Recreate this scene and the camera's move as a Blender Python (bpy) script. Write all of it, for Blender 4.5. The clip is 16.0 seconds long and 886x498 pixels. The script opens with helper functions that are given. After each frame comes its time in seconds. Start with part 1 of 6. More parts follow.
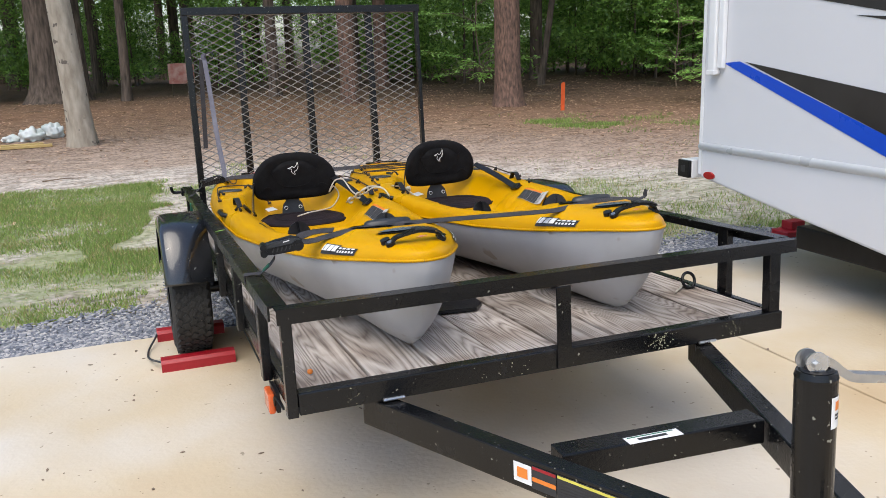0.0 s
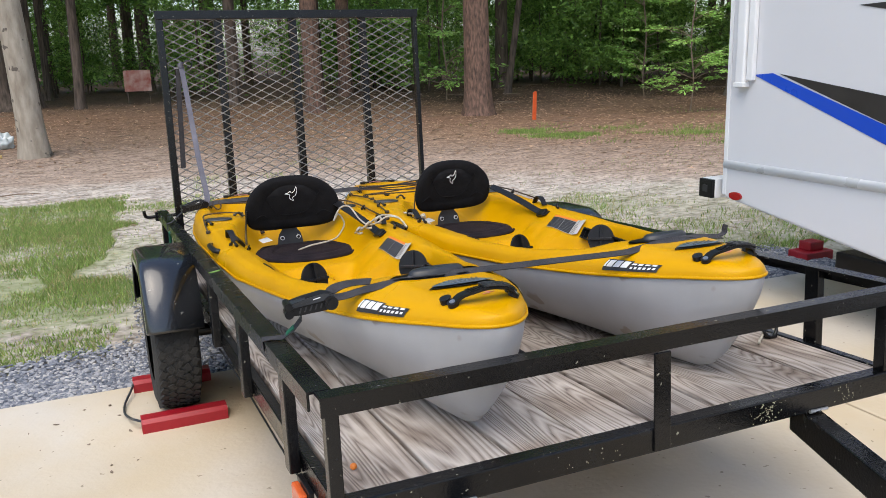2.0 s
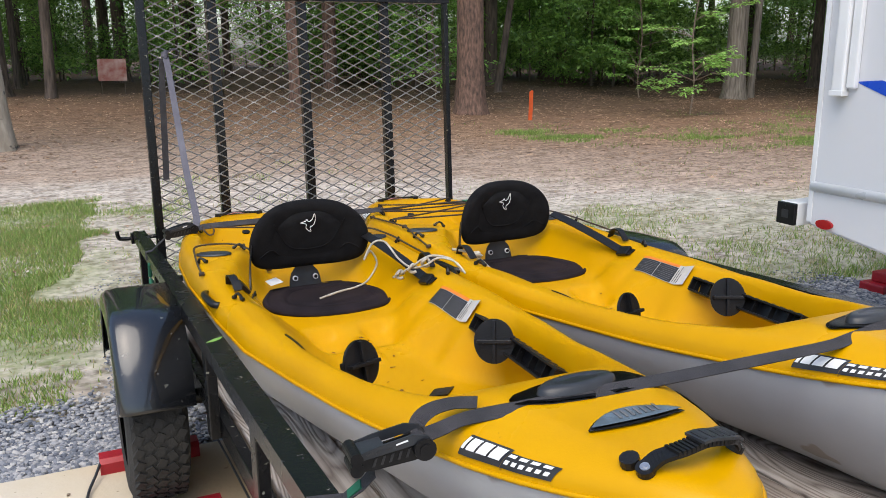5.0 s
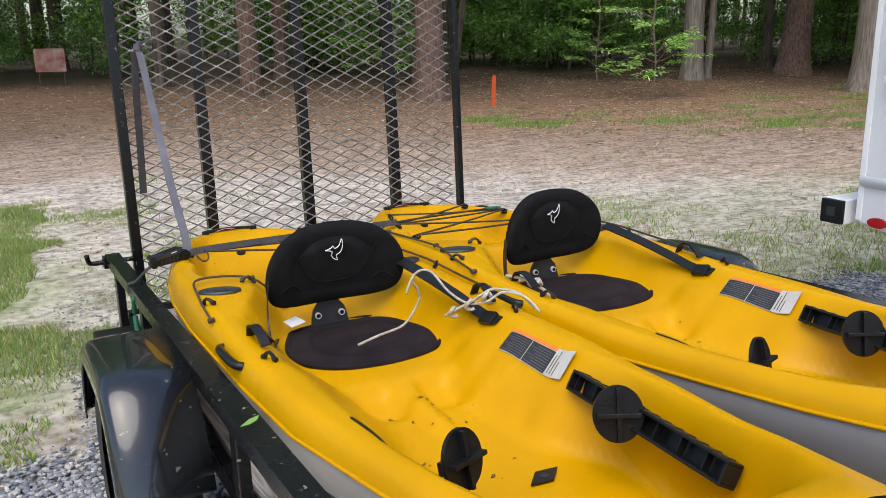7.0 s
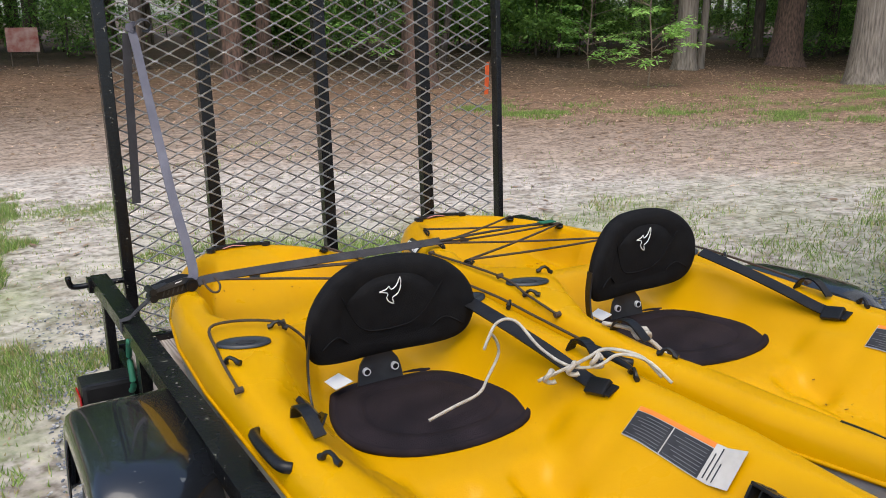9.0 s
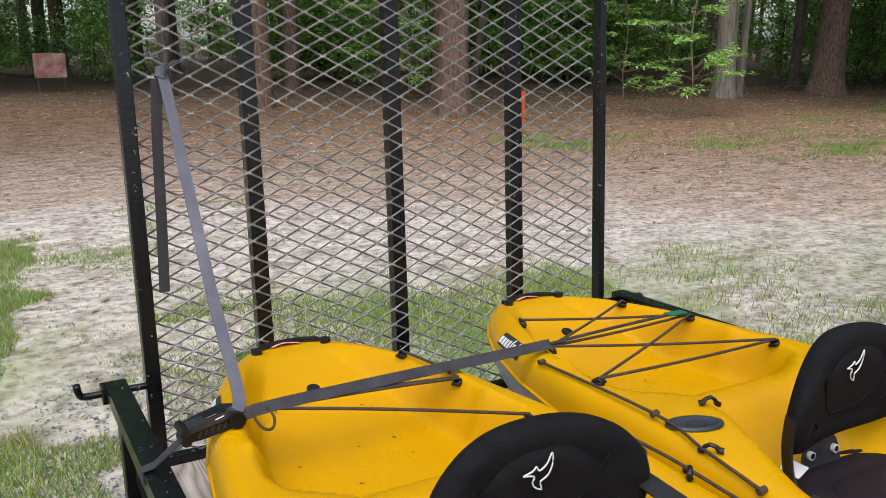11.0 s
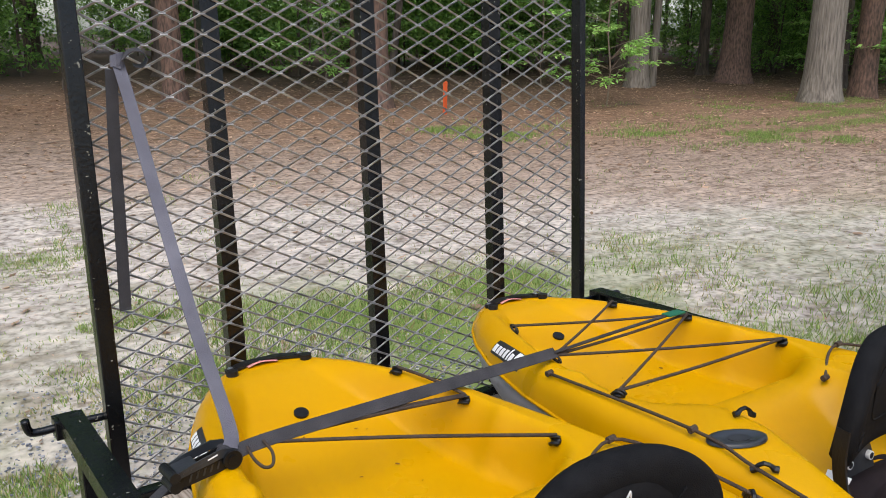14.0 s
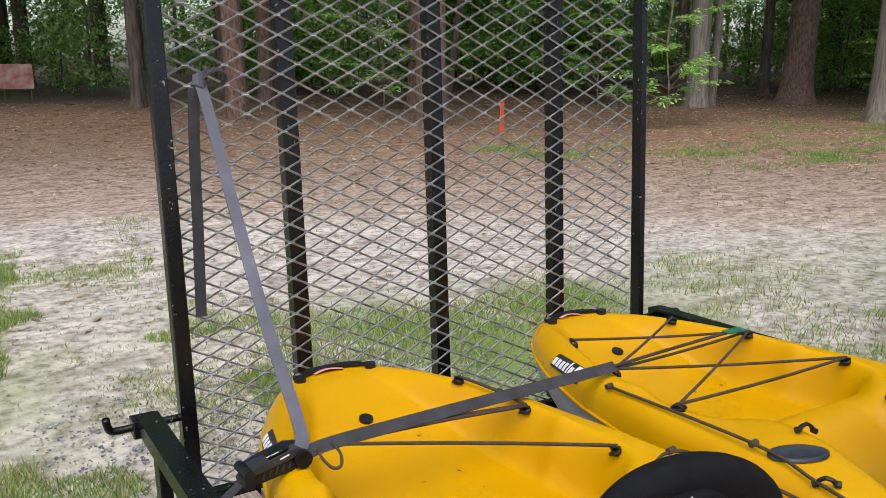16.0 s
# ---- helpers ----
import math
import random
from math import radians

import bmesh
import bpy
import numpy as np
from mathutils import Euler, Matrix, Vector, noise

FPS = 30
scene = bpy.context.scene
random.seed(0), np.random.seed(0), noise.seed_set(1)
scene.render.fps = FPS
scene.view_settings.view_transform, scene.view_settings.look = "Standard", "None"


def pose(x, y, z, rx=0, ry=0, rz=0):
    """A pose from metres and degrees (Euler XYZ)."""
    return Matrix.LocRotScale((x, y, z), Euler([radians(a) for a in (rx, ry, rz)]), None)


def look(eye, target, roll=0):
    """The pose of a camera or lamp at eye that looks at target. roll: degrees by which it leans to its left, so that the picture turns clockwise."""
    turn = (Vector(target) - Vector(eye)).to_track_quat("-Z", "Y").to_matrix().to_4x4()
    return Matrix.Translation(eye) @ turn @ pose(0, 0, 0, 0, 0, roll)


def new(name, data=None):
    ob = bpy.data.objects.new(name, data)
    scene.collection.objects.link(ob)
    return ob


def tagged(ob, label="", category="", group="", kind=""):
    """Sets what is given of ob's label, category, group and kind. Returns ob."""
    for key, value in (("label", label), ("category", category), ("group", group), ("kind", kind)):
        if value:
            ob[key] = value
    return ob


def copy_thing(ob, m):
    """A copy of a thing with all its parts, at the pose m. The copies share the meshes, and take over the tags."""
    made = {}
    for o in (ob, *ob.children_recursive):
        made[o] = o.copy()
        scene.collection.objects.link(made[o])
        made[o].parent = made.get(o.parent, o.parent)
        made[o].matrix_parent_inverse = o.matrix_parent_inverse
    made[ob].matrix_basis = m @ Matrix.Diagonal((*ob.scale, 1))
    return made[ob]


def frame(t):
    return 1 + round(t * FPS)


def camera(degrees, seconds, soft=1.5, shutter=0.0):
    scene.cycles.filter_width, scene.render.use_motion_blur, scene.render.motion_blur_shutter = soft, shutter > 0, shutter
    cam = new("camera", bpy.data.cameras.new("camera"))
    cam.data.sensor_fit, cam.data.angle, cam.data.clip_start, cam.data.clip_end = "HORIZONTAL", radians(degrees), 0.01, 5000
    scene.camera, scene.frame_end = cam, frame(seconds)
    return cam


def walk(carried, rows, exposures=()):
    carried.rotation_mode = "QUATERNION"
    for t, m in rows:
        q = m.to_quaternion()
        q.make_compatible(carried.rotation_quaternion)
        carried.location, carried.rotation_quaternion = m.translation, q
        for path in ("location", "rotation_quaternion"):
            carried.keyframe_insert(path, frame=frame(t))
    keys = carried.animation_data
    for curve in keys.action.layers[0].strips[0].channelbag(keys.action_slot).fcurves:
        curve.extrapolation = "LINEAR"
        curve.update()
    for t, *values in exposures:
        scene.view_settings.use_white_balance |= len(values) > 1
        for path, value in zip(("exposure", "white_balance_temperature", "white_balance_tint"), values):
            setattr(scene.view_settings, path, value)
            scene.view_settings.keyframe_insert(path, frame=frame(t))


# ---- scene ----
cam = camera(55.7, 16.0, soft=0.62)
PATH = [
    (0, (0.012, 0.012, 1.137), (0.697, 1.857, 0.779), -2.2),
    (0.5, (0.081, 0.185, 1.158), (0.785, 2.025, 0.811), -1.2),
    (1, (0.103, 0.286, 1.166), (0.82, 2.122, 0.827), -1.2),
    (1.5, (0.025, 0.421, 1.171), (0.779, 2.242, 0.831), -1.8),
    (2, (-0.059, 0.552, 1.181), (0.721, 2.361, 0.836), -2.1),
    (2.5, (-0.058, 0.664, 1.175), (0.753, 2.457, 0.819), -2.2),
    (3, (0.011, 0.848, 1.198), (0.763, 2.671, 0.859), -1.3),
    (3.5, (0.07, 0.958, 1.206), (0.774, 2.802, 0.881), -0.8),
    (4, (0.033, 1.068, 1.206), (0.766, 2.897, 0.861), -1.3),
    (4.2, (-0.006, 1.135, 1.214), (0.771, 2.945, 0.867), -1.7),
    (6.3, (0.027, 1.699, 1.227), (0.886, 3.465, 0.848), -0.8),
    (6.5, (0.013, 1.749, 1.241), (0.887, 3.506, 0.855), -1.4),
    (7, (-0.049, 1.928, 1.265), (0.886, 3.652, 0.871), -1.8),
    (7.5, (-0.086, 2.038, 1.257), (0.878, 3.744, 0.854), -1.5),
    (8, (-0.051, 2.184, 1.259), (0.905, 3.891, 0.842), -1.1),
    (8.2, (-0.016, 2.248, 1.27), (0.936, 3.956, 0.851), -1.1),
    (10.3, (-0.004, 2.895, 1.324), (1.025, 4.553, 0.881), -0.8),
    (10.5, (0.03, 2.976, 1.337), (1.029, 4.654, 0.909), -0.6),
    (11, (0.101, 3.103, 1.367), (1.041, 4.828, 0.994), -0.8),
    (11.5, (0.095, 3.185, 1.361), (1.063, 4.9, 1.012), -1.1),
    (12, (0.04, 3.297, 1.368), (1.135, 4.932, 1.011), -1.8),
    (12.5, (0.006, 3.353, 1.366), (1.182, 4.923, 0.979), -1.8),
    (13, (0.024, 3.35, 1.366), (1.202, 4.914, 0.959), -1.1),
    (13.5, (0.033, 3.342, 1.368), (1.179, 4.93, 0.962), -1.0),
    (14, (0.031, 3.345, 1.369), (1.141, 4.961, 0.972), -1.1),
    (14.5, (0.025, 3.351, 1.371), (1.102, 4.991, 0.984), -1.1),
    (15, (0.017, 3.356, 1.37), (1.068, 5.015, 0.995), -1.2),
    (15.5, (0.009, 3.351, 1.368), (1.04, 5.026, 1.005), -1.1),
    (16, (-0.016, 3.312, 1.367), (0.991, 5.003, 1.016), -1.0),
]
LEVEL = pose(0, 0, 0.227, -3.15, 0.86, 0)
walk(cam, [(t, LEVEL @ look(eye, target, roll)) for t, eye, target, roll in PATH])

# ---- daylight under a bright, hazy sky ----
SUN_ELEVATION, SUN_TURN = 62.0, 218.0
world = bpy.data.worlds.new("world")
scene.world = world
world.use_nodes = True
wn = world.node_tree.nodes
sky = wn.new("ShaderNodeTexSky")
sky.sky_type, sky.sun_disc = "NISHITA", False
sky.sun_elevation, sky.sun_rotation = radians(SUN_ELEVATION), radians(SUN_TURN)
sky.air_density, sky.dust_density, sky.ozone_density = 1.0, 2.0, 1.5
world.node_tree.links.new(sky.outputs[0], wn["Background"].inputs[0])
wn["Background"].inputs[1].default_value = 0.165
sun = new("sun", bpy.data.lights.new("sun", "SUN"))
sun.data.energy, sun.data.angle, sun.data.color = 1.75, radians(58), (1.0, 0.945, 0.84)
a, e = radians(SUN_TURN), radians(SUN_ELEVATION)
sun.matrix_world = look((math.sin(a) * math.cos(e) * 30, math.cos(a) * math.cos(e) * 30, math.sin(e) * 30), (0, 0, 0))
scene.view_settings.exposure = 0.62


# ---- materials ----
def ramp(nodes, stops):
    r = nodes.new("ShaderNodeValToRGB")
    while len(r.color_ramp.elements) < len(stops):
        r.color_ramp.elements.new(0.5)
    for el, (p, c) in zip(r.color_ramp.elements, stops):
        el.position, el.color = p, (*c, 1) if len(c) == 3 else c
    return r


def mat(name, c1, c2=None, scale=6.0, rough=0.5, metal=0.0, bump=0.0, bump_scale=60.0, stretch=(1, 1, 1), detail=5.0, spec=0.5,
        specks=None, speck_scale=90.0, speck_at=0.7, coat=0.0, rough_vary=0.12, per_object=0.0):
    """A surface with two scales of colour, optional specks of another colour, and fine relief."""
    m = bpy.data.materials.new(name)
    m.use_nodes = True
    n, l = m.node_tree.nodes, m.node_tree.links
    b = n["Principled BSDF"]
    c2 = c2 or tuple(v * 0.8 for v in c1)
    co = n.new("ShaderNodeTexCoord")
    mp = n.new("ShaderNodeMapping")
    mp.inputs["Scale"].default_value = stretch
    l.new(co.outputs["Object"], mp.inputs[0])
    big = n.new("ShaderNodeTexNoise")
    big.inputs["Scale"].default_value, big.inputs["Detail"].default_value = scale, detail
    l.new(mp.outputs[0], big.inputs["Vector"])
    r = ramp(n, [(0.32, c1), (0.68, c2)])
    l.new(big.outputs["Fac"], r.inputs[0])
    colour = r.outputs[0]
    fine = n.new("ShaderNodeTexNoise")
    fine.inputs["Scale"].default_value, fine.inputs["Detail"].default_value = bump_scale, 4.0
    l.new(mp.outputs[0], fine.inputs["Vector"])
    if per_object:
        info = n.new("ShaderNodeObjectInfo")
        hsv = n.new("ShaderNodeHueSaturation")
        mr = n.new("ShaderNodeMapRange")
        mr.inputs["To Min"].default_value, mr.inputs["To Max"].default_value = 1 - per_object, 1 + per_object
        l.new(info.outputs["Random"], mr.inputs["Value"])
        l.new(mr.outputs[0], hsv.inputs["Value"])
        l.new(colour, hsv.inputs["Color"])
        colour = hsv.outputs[0]
    if specks:
        sp = n.new("ShaderNodeTexNoise")
        sp.inputs["Scale"].default_value, sp.inputs["Detail"].default_value = speck_scale, 2.0
        l.new(co.outputs["Object"], sp.inputs["Vector"])
        sr = ramp(n, [(speck_at, (0, 0, 0)), (speck_at + 0.04, (1, 1, 1))])
        l.new(sp.outputs["Fac"], sr.inputs[0])
        mix = n.new("ShaderNodeMix")
        mix.data_type = "RGBA"
        l.new(sr.outputs[0], mix.inputs["Factor"])
        l.new(colour, mix.inputs[6])
        mix.inputs[7].default_value = (*specks, 1)
        colour = mix.outputs[2]
    l.new(colour, b.inputs["Base Color"])
    rr = n.new("ShaderNodeMapRange")
    rr.inputs["To Min"].default_value, rr.inputs["To Max"].default_value = max(0.02, rough - rough_vary), min(1.0, rough + rough_vary)
    l.new(big.outputs["Fac"], rr.inputs["Value"])
    l.new(rr.outputs[0], b.inputs["Roughness"])
    b.inputs["Metallic"].default_value = metal
    b.inputs["Specular IOR Level"].default_value = spec
    b.inputs["Coat Weight"].default_value = coat
    if bump:
        bp = n.new("ShaderNodeBump")
        bp.inputs["Strength"].default_value, bp.inputs["Distance"].default_value = bump, 0.01
        l.new(fine.outputs["Fac"], bp.inputs["Height"])
        l.new(bp.outputs[0], b.inputs["Normal"])
    return m


YELLOW = mat("yellow_plastic", (0.575, 0.300, 0.0), (0.505, 0.255, 0.0), 3.0, 0.30, bump=0.05, bump_scale=260, spec=0.15, specks=(0.30, 0.15, 0.01), speck_scale=45, speck_at=0.76)
HULL = mat("grey_plastic", (0.40, 0.40, 0.41), (0.32, 0.315, 0.315), 3.0, 0.5, bump=0.06, bump_scale=160, specks=(0.25, 0.22, 0.185), speck_scale=8, speck_at=0.665, spec=0.35, detail=8.0)
STEEL = mat("black_painted_steel", (0.0022, 0.0024, 0.0028), (0.006, 0.0062, 0.007), 7.0, 0.25, bump=0.10, bump_scale=110, specks=(0.20, 0.19, 0.15), speck_scale=80, speck_at=0.70, spec=0.38)
FENDER = mat("black_fender_paint", (0.006, 0.007, 0.009), (0.011, 0.012, 0.014), 5.0, 0.24, bump=0.04, bump_scale=90, specks=(0.10, 0.10, 0.09), speck_scale=60, speck_at=0.70, coat=0.7)
# gate mesh: base colour lightened to carry the sky's reflection on dark paint
MESH = mat("worn_sheen_mesh_steel", (0.14, 0.138, 0.136), (0.38, 0.375, 0.37), 24.0, 0.34, metal=0.45, bump=0.2, bump_scale=300)
RUBBER = mat("tyre_rubber", (0.014, 0.014, 0.014), (0.03, 0.028, 0.025), 14.0, 0.85, bump=0.4, bump_scale=160)
BLACK = mat("black_plastic", (0.006, 0.006, 0.0068), (0.012, 0.012, 0.0128), 16.0, 0.34, bump=0.1, bump_scale=200, spec=0.28, specks=(0.08, 0.08, 0.075), speck_scale=80, speck_at=0.75)
GREYPLASTIC = mat("dark_grey_plastic", (0.020, 0.022, 0.026), (0.034, 0.037, 0.042), 18.0, 0.36, bump=0.06, spec=0.4)
FABRIC = mat("black_seat_fabric", (0.006, 0.006, 0.007), (0.012, 0.012, 0.013), 30.0, 0.85, bump=0.4, bump_scale=500, spec=0.12)
PANFABRIC = mat("worn_seat_pad", (0.010, 0.0078, 0.010), (0.022, 0.016, 0.0195), 12.0, 0.85, bump=0.4, bump_scale=400, spec=0.14)
WEBBING = mat("grey_webbing", (0.022, 0.021, 0.024), (0.045, 0.042, 0.047), 22.0, 0.75, bump=0.5, bump_scale=600)
SUNWEB = mat("faded_webbing", (0.16, 0.155, 0.185), (0.10, 0.097, 0.12), 9.0, 0.8, bump=0.5, bump_scale=600)
CORD = mat("dark_bungee_cord", (0.035, 0.022, 0.015), (0.07, 0.045, 0.03), 90.0, 0.8, bump=0.5, bump_scale=500)
ROPE = mat("dirty_white_rope", (0.56, 0.52, 0.44), (0.40, 0.36, 0.30), 60.0, 0.9, bump=0.6, bump_scale=400)
WHITE = mat("white_print", (0.75, 0.75, 0.75), (0.68, 0.68, 0.68), 30.0, 0.5)
INK = mat("black_print", (0.015, 0.015, 0.017), (0.03, 0.03, 0.032), 40.0, 0.5)
ORANGE = mat("orange_print", (0.75, 0.22, 0.03), (0.65, 0.18, 0.02), 30.0, 0.5)
YELLOWINK = mat("yellow_print", (0.65, 0.60, 0.10), (0.55, 0.5, 0.08), 30.0, 0.5)
GREENINK = mat("green_print", (0.01, 0.13, 0.07), (0.008, 0.10, 0.05), 30.0, 0.6)
BLUEGREY = mat("blue_grey_emblem", (0.12, 0.16, 0.20), (0.06, 0.08, 0.10), 40.0, 0.3)
PAPER = mat("sun_bleached_paper", (0.52, 0.50, 0.47), (0.42, 0.40, 0.37), 25.0, 0.6, bump=0.3, bump_scale=60)
DULLGREY = mat("faded_print", (0.16, 0.16, 0.165), (0.11, 0.11, 0.115), 40.0, 0.6)
CRUMB = mat("dead_leaf_crumb", (0.16, 0.065, 0.022), (0.09, 0.04, 0.018), 60.0, 0.8)
PINK = mat("pink_mark", (0.70, 0.22, 0.22), (0.6, 0.3, 0.25), 60.0, 0.6)
ZINC = mat("zinc_steel", (0.55, 0.56, 0.57), (0.42, 0.43, 0.45), 20.0, 0.28, metal=0.9, bump=0.08)
RED = mat("red_plastic", (0.33, 0.008, 0.018), (0.27, 0.006, 0.012), 9.0, 0.4, bump=0.08, bump_scale=120)
REDLENS = mat("red_lens", (0.35, 0.01, 0.012), (0.28, 0.006, 0.01), 20.0, 0.12)
AMBER = mat("amber_lens", (0.65, 0.12, 0.03), (0.5, 0.08, 0.02), 30.0, 0.2)
RVWHITE = mat("white_gelcoat", (0.64, 0.65, 0.675), (0.60, 0.61, 0.635), 0.8, 0.22, bump=0.015, bump_scale=5)
RVTRIM = mat("white_trim", (0.78, 0.79, 0.80), (0.70, 0.71, 0.72), 3.0, 0.3)
RVBLUE = mat("blue_vinyl", (0.005, 0.066, 0.52), (0.005, 0.058, 0.47), 3.0, 0.3)
RVBLACK = mat("charcoal_vinyl", (0.02, 0.018, 0.017), (0.03, 0.027, 0.025), 6.0, 0.35)
STONE = mat("blue_grey_stone", (0.10, 0.11, 0.135), (0.24, 0.25, 0.28), 7.0, 0.85, bump=0.5, bump_scale=60)
BARK = mat("brown_bark", (0.15, 0.11, 0.085), (0.045, 0.034, 0.026), 5.0, 0.95, bump=1.0, bump_scale=16, stretch=(3, 3, 0.5))
PALEBARK = mat("pale_bark", (0.40, 0.35, 0.28), (0.25, 0.21, 0.16), 5.0, 0.95, bump=0.9, bump_scale=20, stretch=(2.5, 2.5, 0.7), specks=(0.12, 0.10, 0.08), speck_scale=7, speck_at=0.66)
GREYBARK = mat("grey_furrowed_bark", (0.27, 0.23, 0.185), (0.11, 0.09, 0.072), 7.0, 0.95, bump=1.0, bump_scale=18, stretch=(4, 4, 0.35))
REDBARK = mat("pine_bark", (0.215, 0.125, 0.088), (0.060, 0.040, 0.031), 9.0, 0.95, bump=1.0, bump_scale=14, stretch=(2.6, 2.6, 0.8))
LUMBER = mat("yellow_lumber", (0.50, 0.36, 0.13), (0.42, 0.30, 0.12), 8.0, 0.7, bump=0.2)
TWIG = mat("dry_twig", (0.24, 0.18, 0.13), (0.15, 0.11, 0.08), 30.0, 0.9)
STAKE = mat("orange_stake_paint", (0.78, 0.12, 0.02), (0.62, 0.09, 0.02), 14.0, 0.7, bump=0.2)
BAG = mat("pale_bag", (0.62, 0.64, 0.63), (0.45, 0.50, 0.47), 6.0, 0.35, bump=0.6, bump_scale=14)
PLASTERSIGN = mat("faded_red_sign", (0.27, 0.055, 0.035), (0.46, 0.31, 0.26), 5.0, 0.7, detail=9.0)


def leaf_material(name, c1, c2):
    m = bpy.data.materials.new(name)
    m.use_nodes = True
    n, l = m.node_tree.nodes, m.node_tree.links
    b = n["Principled BSDF"]
    g = n.new("ShaderNodeNewGeometry")
    r = ramp(n, [(0.0, c1), (0.75, c2), (1.0, tuple(v * 1.5 for v in c2))])
    l.new(g.outputs["Random Per Island"], r.inputs[0])
    l.new(r.outputs[0], b.inputs["Base Color"])
    b.inputs["Roughness"].default_value = 0.6
    tr = n.new("ShaderNodeBsdfTranslucent")
    l.new(r.outputs[0], tr.inputs[0])
    mx = n.new("ShaderNodeMixShader")
    mx.inputs[0].default_value = 0.4
    l.new(b.outputs[0], mx.inputs[1])
    l.new(tr.outputs[0], mx.inputs[2])
    l.new(mx.outputs[0], n["Material Output"].inputs["Surface"])
    return m


LEAF = leaf_material("woodland_leaf", (0.06, 0.14, 0.027), (0.205, 0.36, 0.07))
YOUNGLEAF = leaf_material("sapling_leaf", (0.22, 0.44, 0.09), (0.36, 0.60, 0.15))
BLADE = leaf_material("grass_blade", (0.125, 0.215, 0.038), (0.28, 0.385, 0.10))
STRAW = leaf_material("dry_grass", (0.26, 0.22, 0.08), (0.46, 0.40, 0.19))
DRYBLADE = leaf_material("dry_litter", (0.20, 0.115, 0.07), (0.46, 0.32, 0.22))


def wood_material():
    """Weathered deck boards: grain along the length, knots, grey bloom."""
    m = bpy.data.materials.new("weathered_deck_wood")
    m.use_nodes = True
    n, l = m.node_tree.nodes, m.node_tree.links
    b = n["Principled BSDF"]
    co = n.new("ShaderNodeTexCoord")
    info = n.new("ShaderNodeObjectInfo")
    add = n.new("ShaderNodeVectorMath")
    add.operation = "MULTIPLY_ADD"
    l.new(info.outputs["Random"], add.inputs[0])
    add.inputs[1].default_value = (3.0, 17.0, 5.0)
    l.new(co.outputs["Object"], add.inputs[2])
    mp = n.new("ShaderNodeMapping")
    mp.inputs["Scale"].default_value = (5.0, 0.55, 5.0)
    l.new(add.outputs[0], mp.inputs[0])
    swirl = n.new("ShaderNodeTexNoise")
    swirl.inputs["Scale"].default_value, swirl.inputs["Detail"].default_value, swirl.inputs["Distortion"].default_value = 1.2, 1.5, 0.6
    l.new(mp.outputs[0], swirl.inputs["Vector"])
    rings = n.new("ShaderNodeMath")
    rings.operation = "MULTIPLY"
    rings.inputs[1].default_value = 34.0
    l.new(swirl.outputs["Fac"], rings.inputs[0])
    wave = n.new("ShaderNodeMath")
    wave.operation = "PINGPONG"
    wave.inputs[1].default_value = 0.5
    l.new(rings.outputs[0], wave.inputs[0])
    fine_map = n.new("ShaderNodeMapping")
    fine_map.inputs["Scale"].default_value = (60.0, 2.0, 60.0)
    l.new(add.outputs[0], fine_map.inputs[0])
    fine = n.new("ShaderNodeTexNoise")
    fine.inputs["Scale"].default_value, fine.inputs["Detail"].default_value = 3.0, 5.0
    l.new(fine_map.outputs[0], fine.inputs["Vector"])
    stain = n.new("ShaderNodeTexNoise")
    stain.inputs["Scale"].default_value, stain.inputs["Detail"].default_value = 3.5, 4.0
    l.new(add.outputs[0], stain.inputs["Vector"])
    r = ramp(n, [(0.18, (0.13, 0.10, 0.083)), (0.40, (0.32, 0.275, 0.238)), (0.62, (0.44, 0.39, 0.345)), (0.95, (0.55, 0.50, 0.455))])
    mixf = n.new("ShaderNodeMath")
    mixf.operation = "MULTIPLY_ADD"
    l.new(fine.outputs["Fac"], mixf.inputs[0])
    mixf.inputs[1].default_value = 0.55
    l.new(wave.outputs[0], mixf.inputs[2])
    l.new(mixf.outputs[0], r.inputs[0])
    sr = ramp(n, [(0.36, (0.58, 0.52, 0.47)), (0.58, (1.0, 1.0, 1.0))])
    l.new(stain.outputs["Fac"], sr.inputs[0])
    mul = n.new("ShaderNodeMix")
    mul.data_type, mul.blend_type = "RGBA", "MULTIPLY"
    mul.inputs["Factor"].default_value = 1.0
    l.new(r.outputs[0], mul.inputs[6])
    l.new(sr.outputs[0], mul.inputs[7])
    hsv = n.new("ShaderNodeHueSaturation")
    mr = n.new("ShaderNodeMapRange")
    mr.inputs["To Min"].default_value, mr.inputs["To Max"].default_value = 0.82, 1.26
    l.new(info.outputs["Random"], mr.inputs["Value"])
    l.new(mr.outputs[0], hsv.inputs["Value"])
    l.new(mul.outputs[2], hsv.inputs["Color"])
    l.new(hsv.outputs[0], b.inputs["Base Color"])
    b.inputs["Roughness"].default_value = 0.8
    bp = n.new("ShaderNodeBump")
    bp.inputs["Strength"].default_value, bp.inputs["Distance"].default_value = 0.5, 0.006
    l.new(mixf.outputs[0], bp.inputs["Height"])
    l.new(bp.outputs[0], b.inputs["Normal"])
    return m


WOOD = wood_material()


